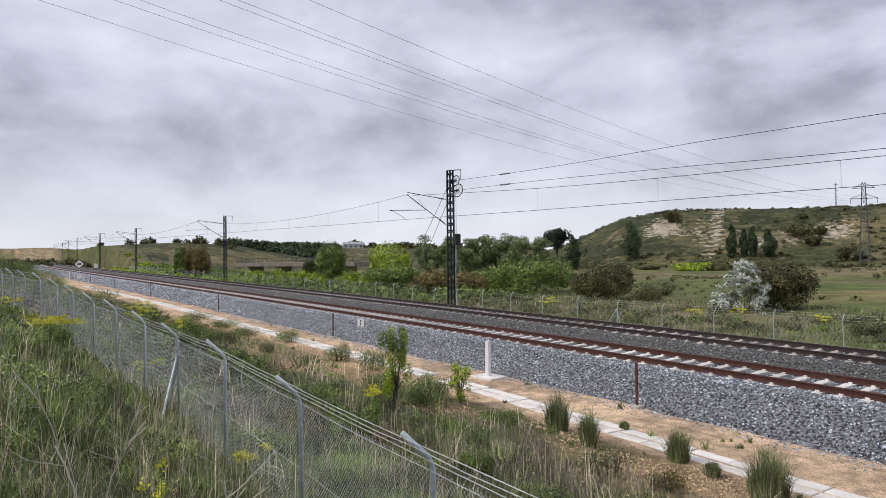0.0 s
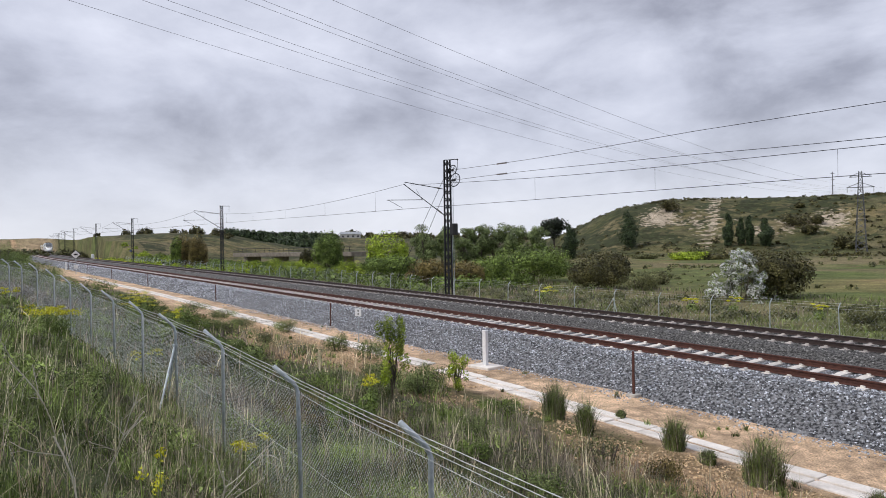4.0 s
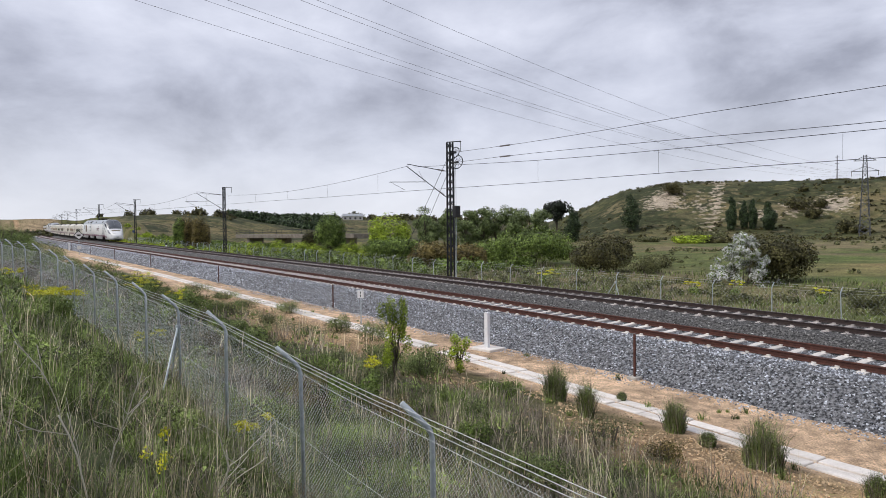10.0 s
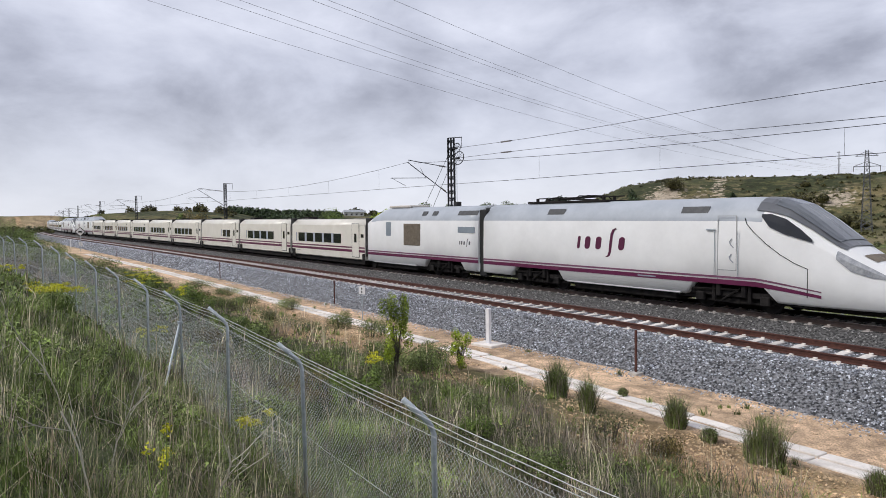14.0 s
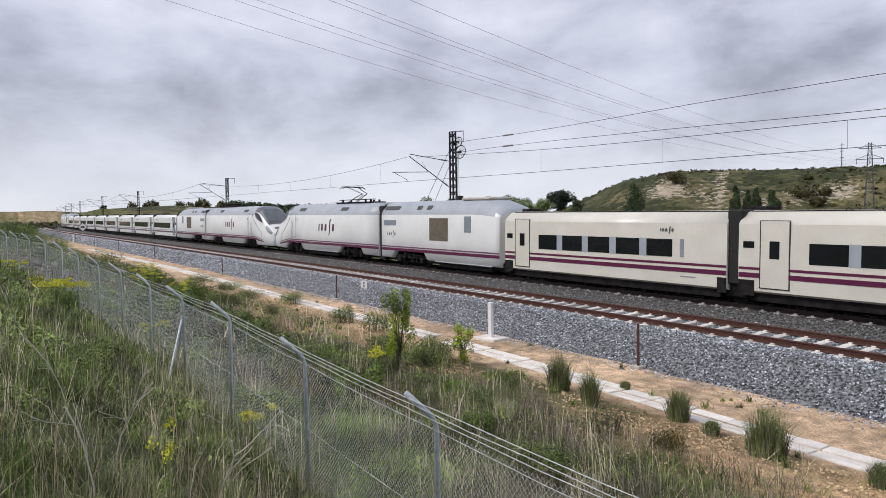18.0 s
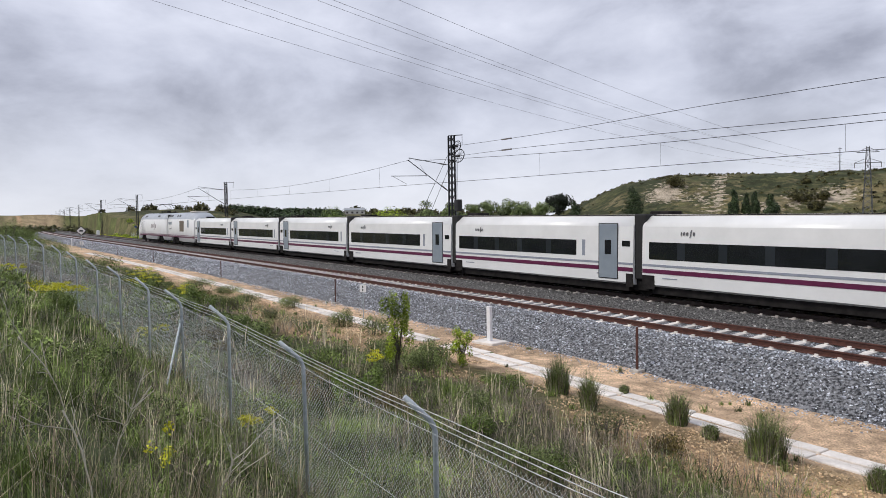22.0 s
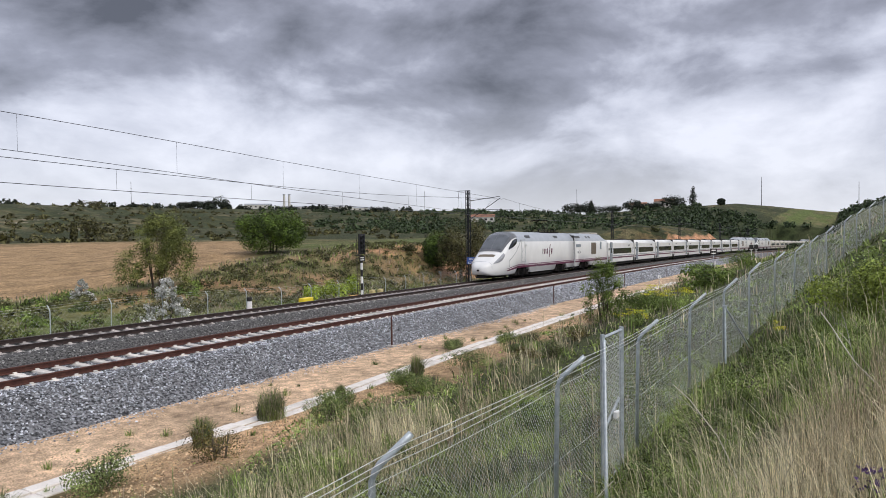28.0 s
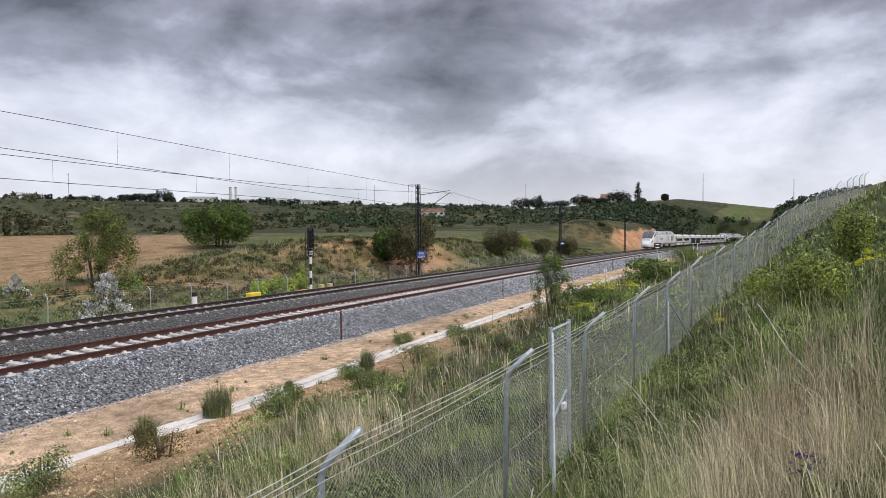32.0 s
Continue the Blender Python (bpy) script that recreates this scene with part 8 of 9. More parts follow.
for k, (x, y, h, w, n) in enumerate([(-21.5, 2.0, 0.75, 1.3, 420), (-20.6, 1.6, 0.6, 0.9, 200), (-23.8, 2.2, 0.7, 0.8, 150), (-32.5, 6.2, 1.1, 1.3, 260), (-34.0, 6.4, 1.3, 1.2, 260), (-30.0, 7.2, 0.9, 1.0, 180), (-19.5, 3.9, 0.5, 0.8, 120), (-14.0, 7.7, 0.75, 0.5, 160), (-10.0, 3.4, 0.55, 0.5, 120), (-24.5, 1.0, 0.6, 0.7, 100), (30.5, 5.2, 0.95, 1.9, 520), (27.0, 5.9, 0.6, 1.2, 200), (15.8, 0.6, 0.4, 0.35, 60), (12.4, -1.6, 0.8, 0.4, 60), (-45, 42, 1.1, 1.8, 200), (-31.5, 44.5, 1.0, 1.3, 160), (-28.5, 45.0, 1.2, 1.0, 130), (-22.5, 45.0, 1.0, 1.0, 130), (12.6, 31.6, 1.2, 1.5, 200), (10, 41, 0.9, 1.6, 160), (14.5, 43, 0.8, 1.8, 160), (6, 40, 0.9, 1.4, 140)]):
    flowers(x, y, h, w, int(n * (3.0 if y < 20 else 1.8)), 700 + k, size=0.036 if y < 20 else 0.11)
flowers(-4.6, 0.95, 0.85, 0.16, 120, 740, label="tall yellow-leaved flower spike close on the bank", size=0.022)
flowers(-3.9, -0.4, 0.5, 0.3, 120, 741, size=0.022)
for k, (x, y) in enumerate([(5.4, -1.1), (5.9, -1.5), (4.4, -0.3), (8.0, -2.4), (4.0, 0.5)]):
    flowers(x, y, 0.42, 0.4, 90, 750 + k, "purple_flower", "low plant with small purple flowers in the grass", 0.022)


def bare_twigs(x, y, h, n, seed, lean=(0.3, 0.2)):
    """A dead branching stalk, bleached by weather."""
    rng = np.random.default_rng(seed)
    t = thing("dry_stalk", "bleached dead branching stalk standing in the grass", "dry plant", "dry stalks", m=pose(x, y, gz(x, y) - 0.03))
    bm = bmesh.new()

    def shoot(p, v, length, r, depth):
        """A wandering twig with forks along it."""
        pts, bend = [p], Vector((rng.normal(0, 0.25), rng.normal(0, 0.25), rng.normal(-0.05, 0.2)))
        for k in range(6):
            v = (v + bend * 0.22 + Vector(rng.normal(0, 0.10, 3))).normalized()
            pts.append(pts[-1] + v * length / 6)
        tube(bm, pts, r, 5 if depth == 0 else 3)
        if depth < 2:
            for _ in range(max(1, n // 4) if depth == 0 else 2):
                k = int(rng.integers(2, 6))
                w = (pts[k] - pts[k - 1]).normalized() + Vector(rng.normal(0, 0.55, 3))
                shoot(pts[k], w.normalized(), length * float(rng.uniform(0.3, 0.55)), r * 0.62, depth + 1)

    shoot(Vector((0, 0, 0)), Vector((lean[0], lean[1], 0.8)).normalized(), h * 1.25, 0.0055, 0)
    part("stalk", bm, t, mat=M["twig"])


for k, (x, y, h, n) in enumerate([(-6.2, 0.9, 0.9, 14), (-5.6, 1.6, 1.0, 12), (-7.4, 0.7, 0.9, 12), (-5.0, 0.6, 0.7, 10), (-6.8, 2.0, 0.8, 10), (-4.4, 1.8, 0.8, 9), (-8.6, 2.4, 0.8, 9), (-7.9, 0.1, 0.8, 9), (6.4, 0.6, 0.9, 6), (7.3, -0.6, 0.9, 6), (4.6, 1.6, 0.8, 6)]):
    bare_twigs(x, y, h, n, 800 + k, (random.uniform(0.1, 0.9), random.uniform(-0.1, 0.7)))
# ---- lineside furniture ----
def marker_rod(s, off=15.55):
    z = -0.98
    t = thing("marker_rod", "thin rusty steel marker rod at the ballast toe", "marker post", "marker rods", m=track_pose(s, off, z))
    bm = bmesh.new()
    box(bm, (0, 0, 0.55), (0.07, 0.05, 1.4), bevel=0.008)
    part("rod", bm, t, mat=M["rust_post"])
    bm = bmesh.new()
    box(bm, (0, 0, 0.0), (0.3, 0.3, 0.08), bevel=0.01)
    part("base", bm, t, mat=M["concrete"])


for s in (-128, -109, -91, -72.5, -51.1, -32.2, -12.9, 4.5, 24.6, 45.1, 64.5, 84, 103):
    marker_rod(s)


def white_post(s, off, h, w, slab, label):
    t = thing("marker_post", label, "marker post", "white marker posts", m=track_pose(s, off, -1.0, 8))
    bm = bmesh.new()
    box(bm, (0, 0, h / 2), (w, w * 0.8, h), bevel=0.012)
    part("post", bm, t, mat=M["white_paint"])
    if slab:
        bm = bmesh.new()
        box(bm, (0, 0, 0.0), (1.0, 0.8, 0.12), bevel=0.02)
        part("slab", bm, t, mat=M["channel"], label="pale concrete slab")


white_post(-18.9, 15.0, 1.28, 0.17, True, "white square concrete marker post on a slab")
white_post(-128, 15.2, 1.3, 0.2, False, "white square concrete marker post")
white_post(108, 13.6, 1.3, 0.2, False, "white square concrete marker post")


def bars(t, cx, cy, cz, n, w, h, gap, mat, ang=0):
    for k in range(n):
        bm = bmesh.new()
        box(bm, (cx, cy, cz - k * gap), (w, 0.006, h))
        part("lettering_bar", bm, t, mat=mat)


def small_sign(s, off, top, turn):
    z = gz_line(s, off) - float(grade(s))
    t = thing("track_sign", "small square white sign with dark figures on a thin post", "sign", "small white signs", m=track_pose(s, off, z, turn))
    h = top - z
    bm = bmesh.new()
    rod(bm, (0, 0.02, -0.1), (0, 0.02, h), 0.025, 6)
    part("post", bm, t, mat=M["galv"])
    bm = bmesh.new()
    box(bm, (0, 0, h - 0.17), (0.30, 0.02, 0.34), bevel=0.004)
    part("plate", bm, t, mat=M["sign_white"])
    bars(t, 0, -0.013, h - 0.10, 2, 0.05, 0.09, 0.14, M["black"])


small_sign(-26.9, 14.3, 0.46, 35)
small_sign(68.5, 13.2, 0.0, -45)


def diamond_sign():
    z = gz_line(-111, 14.4) - float(grade(-111))
    t = thing("speed_sign", "white diamond sign with dark border on a post", "sign", m=track_pose(-111, 14.4, z, 70))
    bm = bmesh.new()
    rod(bm, (0, 0.03, -0.1), (0, 0.03, 3.2), 0.05, 6)
    part("post", bm, t, mat=M["galv"])
    for nm, r, y, mk in (("border", 1.0, 0.0, "black"), ("plate", 0.84, -0.02, "sign_white")):
        bm = bmesh.new()
        box(bm, (0, 0, 0), (r, 0.02, r), Matrix.Translation((0, y, 2.8)) @ Matrix.Rotation(radians(45), 4, "Y"))
        part(nm, bm, t, mat=M[mk])
    bars(t, 0, -0.035, 2.8, 1, 0.5, 0.22, 0.3, M["black"])
    bm = bmesh.new()
    box(bm, (0, 0, 1.05), (0.5, 0.02, 0.5), bevel=0.005)
    part("lower_plate", bm, t, mat=M["sign_white"])


diamond_sign()


def board_sign():
    z = gz_line(108, 13.8) - float(grade(108))
    t = thing("board_sign", "black rectangular sign with white figures on a post", "sign", m=track_pose(108, 13.8, z, -60))
    bm = bmesh.new()
    rod(bm, (0, 0.03, -0.1), (0, 0.03, 3.1), 0.05, 6)
    part("post", bm, t, mat=M["galv"])
    bm = bmesh.new()
    box(bm, (0, 0, 2.6), (1.0, 0.03, 1.0), bevel=0.01)
    part("plate", bm, t, mat=M["black"])
    bars(t, 0, -0.02, 2.85, 2, 0.6, 0.16, 0.45, M["sign_white"])


board_sign()


def signal_post():
    s = 40.2
    z = gz_line(s, 28.0) - float(grade(s))
    t = thing("railway_signal", "railway light signal on a black and white banded post", "signal", m=track_pose(s, 28.0, 0.0, -30))
    bands = 7
    z0, z1 = z, 2.35
    for k in range(bands):
        bm = bmesh.new()
        a, b = z0 + (z1 - z0) * k / bands, z0 + (z1 - z0) * (k + 1) / bands
        rod(bm, (0, 0, a), (0, 0, b), 0.085, 10)
        part("post_band", bm, t, mat=M["sign_white"] if k % 2 else M["black"])
    bm = bmesh.new()
    box(bm, (0, -0.05, 3.2), (0.52, 0.12, 1.45), bevel=0.04)
    part("signal_head", bm, t, mat=M["black"])
    for k in range(4):
        bm = bmesh.new()
        rod(bm, (0, -0.1, 3.7 - k * 0.33), (0, -0.34, 3.7 - k * 0.33), 0.13, 12)
        hood = part("hood", bm, t, mat=M["black"])
        bm = bmesh.new()
        rod(bm, (0, -0.345, 3.7 - k * 0.33), (0, -0.352, 3.7 - k * 0.33), 0.10, 12)
        part("lens", bm, hood, mat=M["glass_dark"])
    bm = bmesh.new()
    box(bm, (0, -0.1, 2.15), (0.42, 0.03, 0.36), bevel=0.006)
    pl = part("number_plate", bm, t, mat=M["black"])
    for k in range(2):
        bm = bmesh.new()
        box(bm, (0, -0.122, 2.23 - k * 0.15), (0.28, 0.006, 0.06))
        part("plate_bar", bm, pl, mat=M["sign_white"])
    bm = bmesh.new()
    box(bm, (0, 0.3, 2.4), (0.5, 0.5, 0.05))
    for x in (-0.2, 0.2):
        rod(bm, (x, 0.35, z), (x, 0.35, 3.6), 0.02, 5)
    for q in range(12):
        rod(bm, (-0.2, 0.35, z + 0.3 + q * 0.32), (0.2, 0.35, z + 0.3 + q * 0.32), 0.014, 4)
    part("ladder", bm, t, mat=M["mast"])


signal_post()


def low_box(name, label, s, off, size, up, mat, turn=0):
    t = thing(name, label, "track equipment", m=track_pose(s, off, up, turn))
    bm = bmesh.new()
    box(bm, (0, 0, size[2] / 2), size, bevel=min(size) * 0.15)
    part("body", bm, t, mat=M[mat])
    bm = bmesh.new()
    box(bm, (0, 0, -0.25), (size[0] * 0.4, size[1] * 0.5, 0.6))
    part("foot", bm, t, mat=M["concrete"])


low_box("cable_box", "low bright yellow plastic cover beside the used track", 33.2, 27.2, (1.0, 0.4, 0.3), -0.33, "yellow_box")
low_box("cable_box", "small weathered cream equipment box beside the signal", 43.5, 29.4, (0.4, 0.35, 0.45), -0.75, "old_yellow")
low_box("cable_box", "small weathered cream equipment box beside the signal", 44.6, 29.4, (0.4, 0.35, 0.45), -0.75, "old_yellow")
low_box("cable_box", "small flat orange cover beside the used track", 37.4, 26.6, (0.7, 0.4, 0.16), -0.33, "orange_box")
low_box("equipment_cabinet", "pale grey cabinet at a mast foot", -183, 27.0, (1.0, 0.6, 1.2), -0.4, "sign_white")


def capped_post(s, off):
    t = thing("boundary_post", "short white post with a black cap", "marker post", "capped posts", m=track_pose(s, off, -1.1))
    bm = bmesh.new()
    rod(bm, (0, 0, 0), (0, 0, 0.98), 0.15, 10)
    part("post", bm, t, mat=M["white_paint"])
    bm = bmesh.new()
    rod(bm, (0, 0, 0.98), (0, 0, 1.22), 0.155, 10)
    part("cap", bm, t, mat=M["black"])


capped_post(30.6, 29.3)
capped_post(-119, 28.3)


def mast_plate(s, z, w, rows):
    t = thing("mast_plate", "blue enamel plate with white lettering on a mast", "sign", "mast plates", m=track_pose(s - 0.1, MAST_OFF - 0.35, z, -35))
    bm = bmesh.new()
    box(bm, (0, 0, 0), (w, 0.02, 0.62 if rows > 1 else 0.4), bevel=0.006)
    part("plate", bm, t, mat=M["blue_sign"])
    return t


def lettered_plate(s, z, w, lines, size):
    t = mast_plate(s, z, w, len(lines))
    for k, text in enumerate(lines):
        cu = bpy.data.curves.new("lettering", "FONT")
        cu.body, cu.size, cu.align_x, cu.extrude = text, size, "CENTER", 0.002
        tmp = bpy.data.objects.new("lettering", cu)
        scene.collection.objects.link(tmp)
        me = bpy.data.meshes.new_from_object(tmp.evaluated_get(bpy.context.evaluated_depsgraph_get()))
        bpy.data.objects.remove(tmp)
        me.materials.clear()
        me.materials.append(M["sign_white"])
        part("lettering", me, t, pose(0, -0.014, (0.04 if len(lines) > 1 else -size * 0.35) - k * size * 1.2, 90, 0, 0))


lettered_plate(57, 1.55, 0.95, ("HPA", "CORV"), 0.26)
p = mast_plate(105, 1.95, 0.8, 1)
bars(p, 0, -0.014, 0.0, 1, 0.55, 0.16, 0.2, M["sign_white"])
p = mast_plate(-141, 1.9, 0.8, 1)
bars(p, 0, -0.014, 0.0, 1, 0.55, 0.16, 0.2, M["sign_white"])


def crossing_lights(s, off):
    z = gz_line(s, off) - float(grade(s))
    t = thing("small_signal", "low black signal with round lamps on a white post", "signal", "small signals", m=track_pose(s, off, z, -60))
    bm = bmesh.new()
    rod(bm, (0, 0, 0), (0, 0, 2.6), 0.09, 8)
    part("post", bm, t, mat=M["sign_white"])
    bm = bmesh.new()
    box(bm, (0, -0.1, 2.9), (0.9, 0.15, 0.9), bevel=0.05)
    part("head", bm, t, mat=M["black"])


crossing_lights(160, 14.5)
crossing_lights(168, 14.5)


# ---- far buildings ----
M["wall_pale"] = surf("pale_render", (0.50, 0.48, 0.44), (0.62, 0.60, 0.55), 0.4, 0.9, fine=0.08)
M["roof_tile"] = surf("terracotta_roof", (0.22, 0.10, 0.06), (0.32, 0.16, 0.10), 0.6, 0.9, fine=0.2)
M["roof_grey"] = surf("grey_metal_roof", (0.28, 0.30, 0.32), (0.38, 0.40, 0.42), 0.4, 0.6, fine=0.1)


def building(name, label, az, dist, w, d, h, roof, roof_h, n_win, lift=0.0):
    a = radians(az)
    x, y = -math.sin(a) * dist, math.cos(a) * dist
    t = thing(name, label, "building", "far buildings", m=pose(x, y, gz(x, y) + lift, 0, 0, az))
    bm = bmesh.new()
    box(bm, (0, 0, h / 2 - 1.5), (w, d, h + 3))
    part("wall", bm, t, mat=M["wall_pale"])
    bm = bmesh.new()
    e = 0.4
    vs = [bm.verts.new(v) for v in ((-w / 2 - e, -d / 2 - e, h), (w / 2 + e, -d / 2 - e, h), (w / 2 + e, d / 2 + e, h), (-w / 2 - e, d / 2 + e, h), (-w / 2 - e, 0, h + roof_h), (w / 2 + e, 0, h + roof_h))]
    for f in ((0, 1, 5, 4), (2, 3, 4, 5), (0, 4, 3), (1, 2, 5), (3, 2, 1, 0)):
        bm.faces.new([vs[i] for i in f])
    part("roof", bm, t, mat=M[roof])
    for k in range(n_win):
        bm = bmesh.new()
        box(bm, (-w / 2 + w * (k + 0.5) / n_win, -d / 2 - 0.02, h * 0.55), (min(1.6, w / n_win * 0.5), 0.12, h * 0.35))
        part("window", bm, t, mat=M["glass_dark"])


building("farmhouse", "long low pale farm building on the distant rise", 62.8, 560, 16, 8, 4, "roof_grey", 2.0, 4)
building("warehouse", "low grey warehouse on the plateau edge", -47.5, 700, 26, 20, 4, "roof_grey", 1.5, 6)
building("factory", "long pale factory on the plateau edge", -52.0, 760, 80, 30, 4, "roof_grey", 1.5, 12)
building("warehouse", "low grey warehouse on the plateau edge", -55.0, 760, 34, 20, 3.5, "roof_grey", 1.5, 6)
building("house", "red-roofed brick house below the plateau", -65.8, 420, 14, 8, 3.5, "roof_tile", 1.6, 4, 0)
building("villa", "pale villa with tiled roof among trees", -80.3, 535, 14, 9, 5, "roof_tile", 2, 4, 0)
building("villa", "pale villa with tiled roof among trees", -78.3, 540, 12, 9, 4, "roof_tile", 2, 3, 0)


def chimneys():
    a = radians(-49.75)
    for k in (-1, 1):
        x, y = -math.sin(a) * 700 + k * 1.6, math.cos(a) * 700 - k * 1.9
        t = thing("chimney", "tall pale industrial chimney on the plateau", "chimney", "chimneys", m=pose(x, y, gz(x, y) - 1))
        bm = bmesh.new()
        rod(bm, (0, 0, 0), (0, 0, 15), 1.25, 14, 1.1)
        part("shaft", bm, t, mat=M["wall_pale"])
        bm = bmesh.new()
        rod(bm, (0, 0, 15), (0, 0, 16), 1.35, 14)
        part("collar", bm, t, mat=M["roof_grey"])


chimneys()


def thin_mast(az, dist, h):
    a = radians(az)
    x, y = -math.sin(a) * dist, math.cos(a) * dist
    t = thing("radio_mast", "thin grey radio mast on the skyline", "radio mast", "radio masts", m=pose(x, y, gz(x, y) - 1))
    bm = bmesh.new()
    rod(bm, (0, 0, 0), (0, 0, h), 0.3, 4, 0.15)
    part("mast", bm, t, mat=M["hv_cable"])
    bm = bmesh.new()
    for q in (0.55, 0.75, 0.95):
        rod(bm, (-0.8, 0, h * q), (0.8, 0, h * q), 0.12, 4)
    part("antenna", bm, t, mat=M["hv_cable"])


for az, dist, h in ((-38.2, 620, 22), (-61.0, 720, 22), (-73.5, 620, 24), (-87.3, 560, 22), (-93.6, 560, 22), (25.6, 330, 13)):
    thin_mast(az, dist, h)


# ---- overpass wall in the valley ----
def overpass():
    t = thing("overpass", "low concrete road bridge with a railing in the valley", "bridge", m=pose(-148, 62, gz(-148, 62), 0, 0, 12))
    bm = bmesh.new()
    box(bm, (0, 0, 2.9), (46, 5, 0.9), bevel=0.05)
    part("deck", bm, t, mat=M["old_concrete"])
    for x in (-18, -6, 6, 18):
        bm = bmesh.new()
        box(bm, (x, 0, 1.0), (1.2, 4, 3.4), bevel=0.05)
        part("pier", bm, t, mat=M["old_concrete"])
    bm = bmesh.new()
    for k in range(24):
        rod(bm, (-22.5 + k * 1.95, -2.4, 3.3), (-22.5 + k * 1.95, -2.4, 4.4), 0.05, 4)
    for z in (3.8, 4.4):
        rod(bm, (-23, -2.4, z), (23, -2.4, z), 0.05, 4)
    part("railing", bm, t, mat=M["mast"])


overpass()


# ---- loose stones: ballast faces and the gravel by the drain ----
def stones(name, label, P, size, mat, seed, flat=0.75):
    rng = np.random.default_rng(seed)
    n = len(P)
    O = np.array([(1.1, 0, 0), (-0.55, 0.95, 0), (-0.55, -0.95, 0), (0, 0, 0.9), (0, 0, -0.9)], float)
    T = np.array([(0, 1, 3), (1, 2, 3), (2, 0, 3), (1, 0, 4), (2, 1, 4), (0, 2, 4)])
    r = rng.uniform(0.55, 1.25, (n, 5, 1))
    q = rng.normal(size=(n, 4))
    q /= np.linalg.norm(q, axis=1, keepdims=True)
    w, x, y, z = q.T
    R = np.stack([np.stack([1 - 2 * (y * y + z * z), 2 * (x * y - z * w), 2 * (x * z + y * w)], 1), np.stack([2 * (x * y + z * w), 1 - 2 * (x * x + z * z), 2 * (y * z - x * w)], 1), np.stack([2 * (x * z - y * w), 2 * (y * z + x * w), 1 - 2 * (x * x + y * y)], 1)], 1)
    V = np.einsum("nij,nkj->nki", R, O[None] * r) * (size * rng.uniform(0.6, 1.4, n))[:, None, None]
    V[..., 2] *= flat
    V += P[:, None]
    F = (T[None] + (np.arange(n) * 5)[:, None, None]).reshape(-1, 3)
    tagged(new(name, fast_mesh(name, V.reshape(-1, 3), F, mat)), label, "stones", kind="stuff")


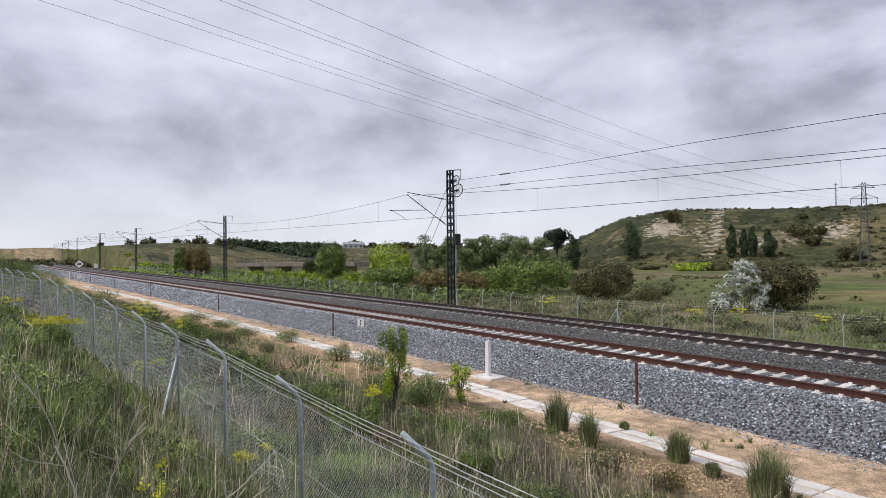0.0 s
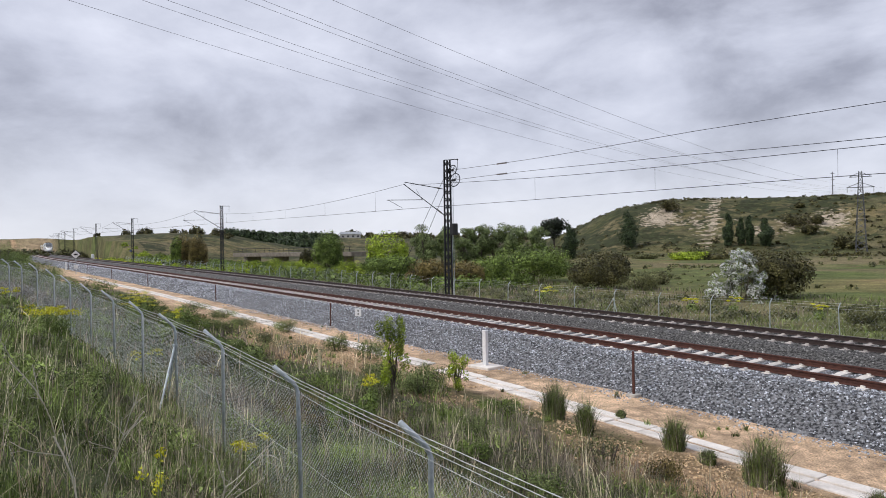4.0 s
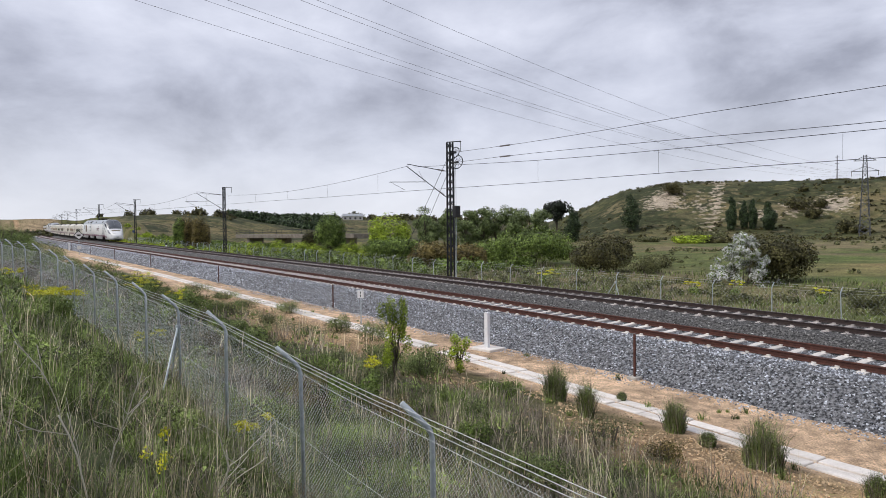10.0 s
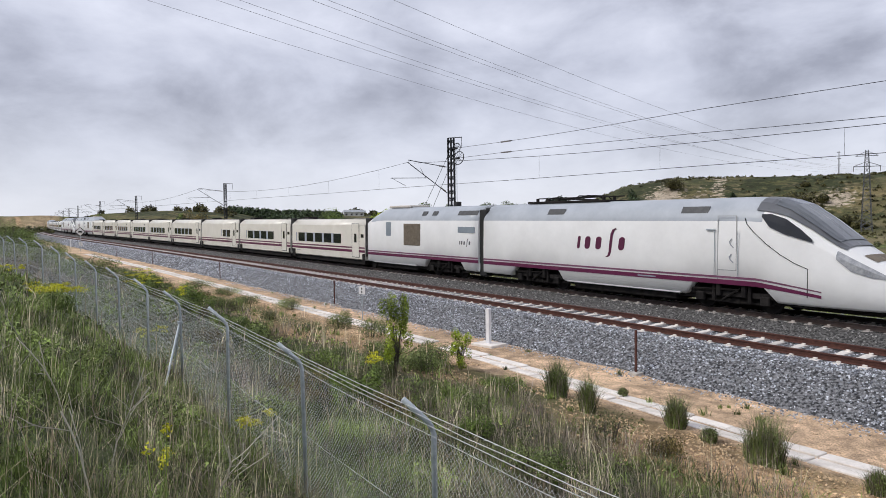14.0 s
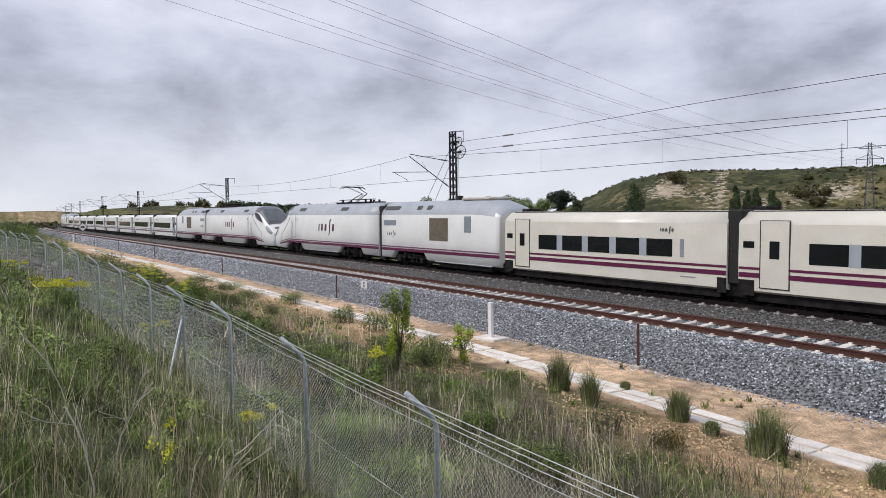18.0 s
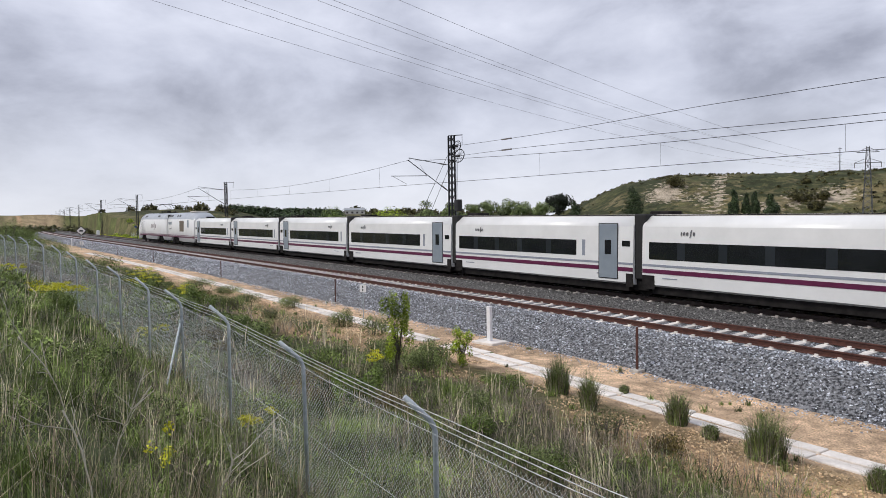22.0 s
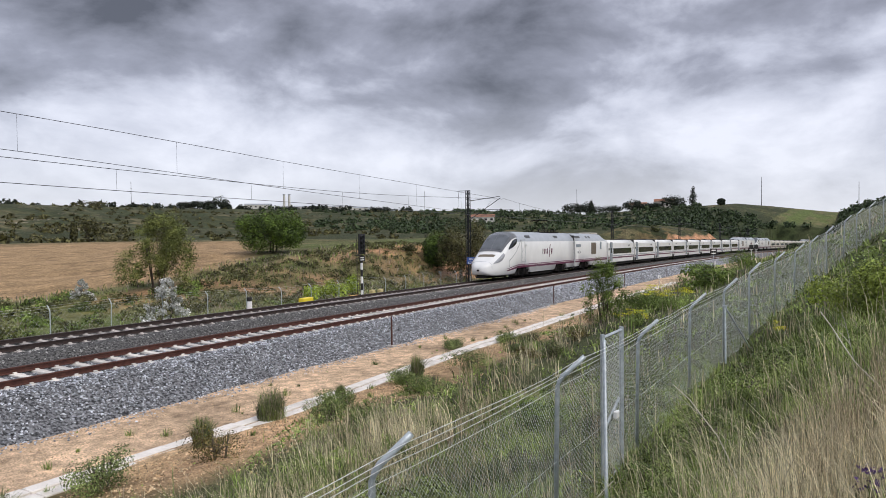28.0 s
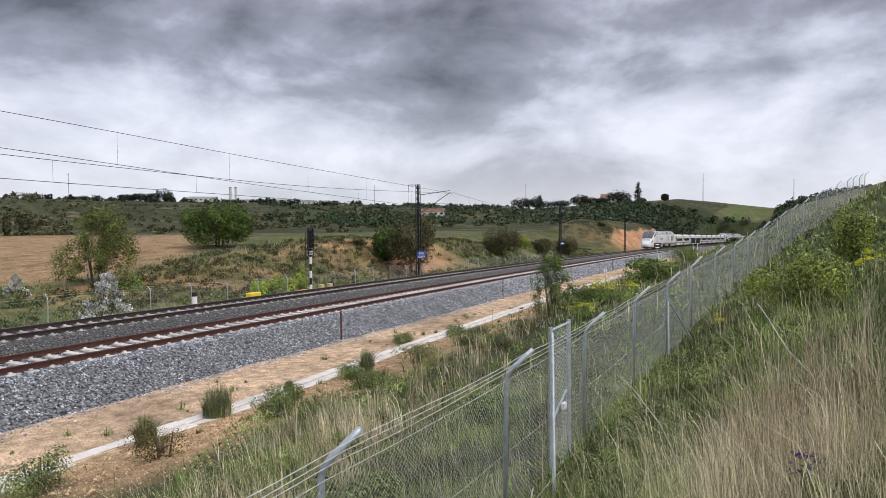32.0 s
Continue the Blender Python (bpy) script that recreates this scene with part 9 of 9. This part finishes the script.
def lay_ballast():
    rng = np.random.default_rng(12)
    n = 74000
    s = np.sign(rng.uniform(-1, 1, n)) * (rng.random(n) ** 1.35) * 62
    prof = bed_profile(0.0)
    o = rng.uniform(-3.0, 1.9, n)
    o = np.where((abs(o) < 0.7) & (rng.random(n) < 0.6), rng.uniform(-2.9, -0.95, n), o)
    up = np.interp(o, [p[0] for p in prof], [p[1] for p in prof])
    stones("ballast_stones", "sharp grey ballast stones on the shoulder of the rusty track", line_points(s, NEAR_C + o, up + rng.uniform(-0.015, 0.02, n)), 0.036, M["ballast"], 13, 0.8)
    n = 5000
    s = rng.uniform(-48, 44, n)
    o = -2.95 - np.abs(rng.normal(0, 0.35, n)) - 0.12 * np.sin(s * 1.3)
    P = line_points(s, NEAR_C + o, 0 * s)
    P[:, 2] = ground_height(P[:, 0], P[:, 1]) + 0.012
    stones("ballast_stones", "grey stones strewn over the sand at the ballast toe", P, 0.030, M["ballast"], 19, 0.8)
    n = 18000
    s = np.sign(rng.uniform(-1, 1, n)) * rng.uniform(48, 150, n)
    o = rng.uniform(-3.0, -0.9, n)
    up = np.interp(o, [p[0] for p in prof], [p[1] for p in prof])
    stones("ballast_stones", "grey ballast stones farther along the rusty track", line_points(s, NEAR_C + o, up + 0.01), 0.07, M["ballast"], 18, 0.8)
    n = 21000
    s = np.sign(rng.uniform(-1, 1, n)) * (rng.random(n) ** 1.3) * 62
    o = rng.uniform(-2.6, 1.9, n)
    up = np.interp(o, [p[0] for p in prof], [p[1] for p in prof])
    stones("ballast_stones", "sooty ballast stones of the used track", line_points(s, FAR_C + o, up + rng.uniform(-0.015, 0.02, n)), 0.045, M["ballast_old"], 14)
    n = 19000
    s = rng.uniform(-42, 34, n)
    off = np.interp(s, [-60, -18, -8, 5, 26, 60], [13.3, 13.1, 12.5, 11.9, 12.0, 12.3]) - 0.2 - np.abs(rng.normal(0, 1.5, n))
    P = line_points(s, off, 0 * s)
    q = value_noise(P[:, 0], P[:, 1], 2.5, 51) + 0.3 > 0
    P = P[q]
    P[:, 2] = ground_height(P[:, 0], P[:, 1]) + 0.01
    stones("gravel", "ochre gravel on the mound beside the drain", P, 0.031, M["gravel"], 15)
    n = 9000
    s = rng.uniform(-45, 36, n)
    off = rng.uniform(12.9, 15.6, n)
    P = line_points(s, off, 0 * s)
    P[:, 2] = ground_height(P[:, 0], P[:, 1]) + 0.004
    stones("grit", "small stones lying on the sand strip", P, 0.019, M["gravel"], 16)


M["ballast_old"] = surf("sooty_ballast_stone", (0.13, 0.127, 0.125), (0.40, 0.39, 0.375), 6.0, 0.9, 0.6, fine=0.3, island=0.75)
M["gravel"] = surf("ochre_gravel", (0.42, 0.295, 0.17), (0.62, 0.46, 0.29), 5.0, 0.95, 0.3, fine=0.2, island=0.5)
lay_ballast()


def stepped_drain():
    """Precast troughs stepping down the bank, with a pale pipe laid along them."""
    t = thing("stepped_drain", "precast grey concrete trough drain stepping down the bank", "drain", m=pose(0, 0, 0))
    x0, y0, x1, y1 = 13.9, -2.75, 8.2, -2.05
    n = 11
    for k in range(n):
        q = k / (n - 1)
        x, y = x0 + (x1 - x0) * q, y0 + (y1 - y0) * q
        z = gz(x, y) + 0.28
        bm = bmesh.new()
        box(bm, (0, 0, 0), (0.62, 0.5, 0.06))
        for sy in (-0.25, 0.25):
            box(bm, (0, sy, 0.16), (0.62, 0.05, 0.34), bevel=0.01)
        box(bm, (0.3, 0, -0.12), (0.05, 0.5, 0.3))
        part("trough", bm, t, pose(x, y, z, 0, 12, 173), M["concrete"])
    bm = bmesh.new()
    tube(bm, [(x0 + (x1 - x0) * q, y0 + (y1 - y0) * q + 0.12, gz(x0 + (x1 - x0) * q, y0 + (y1 - y0) * q) + 0.52 + 0.05 * math.sin(q * 9)) for q in [k / 16 for k in range(17)]], 0.05, 8)
    part("pipe", bm, t, mat=M["white_paint"], label="pale plastic pipe")


stepped_drain()
motions()
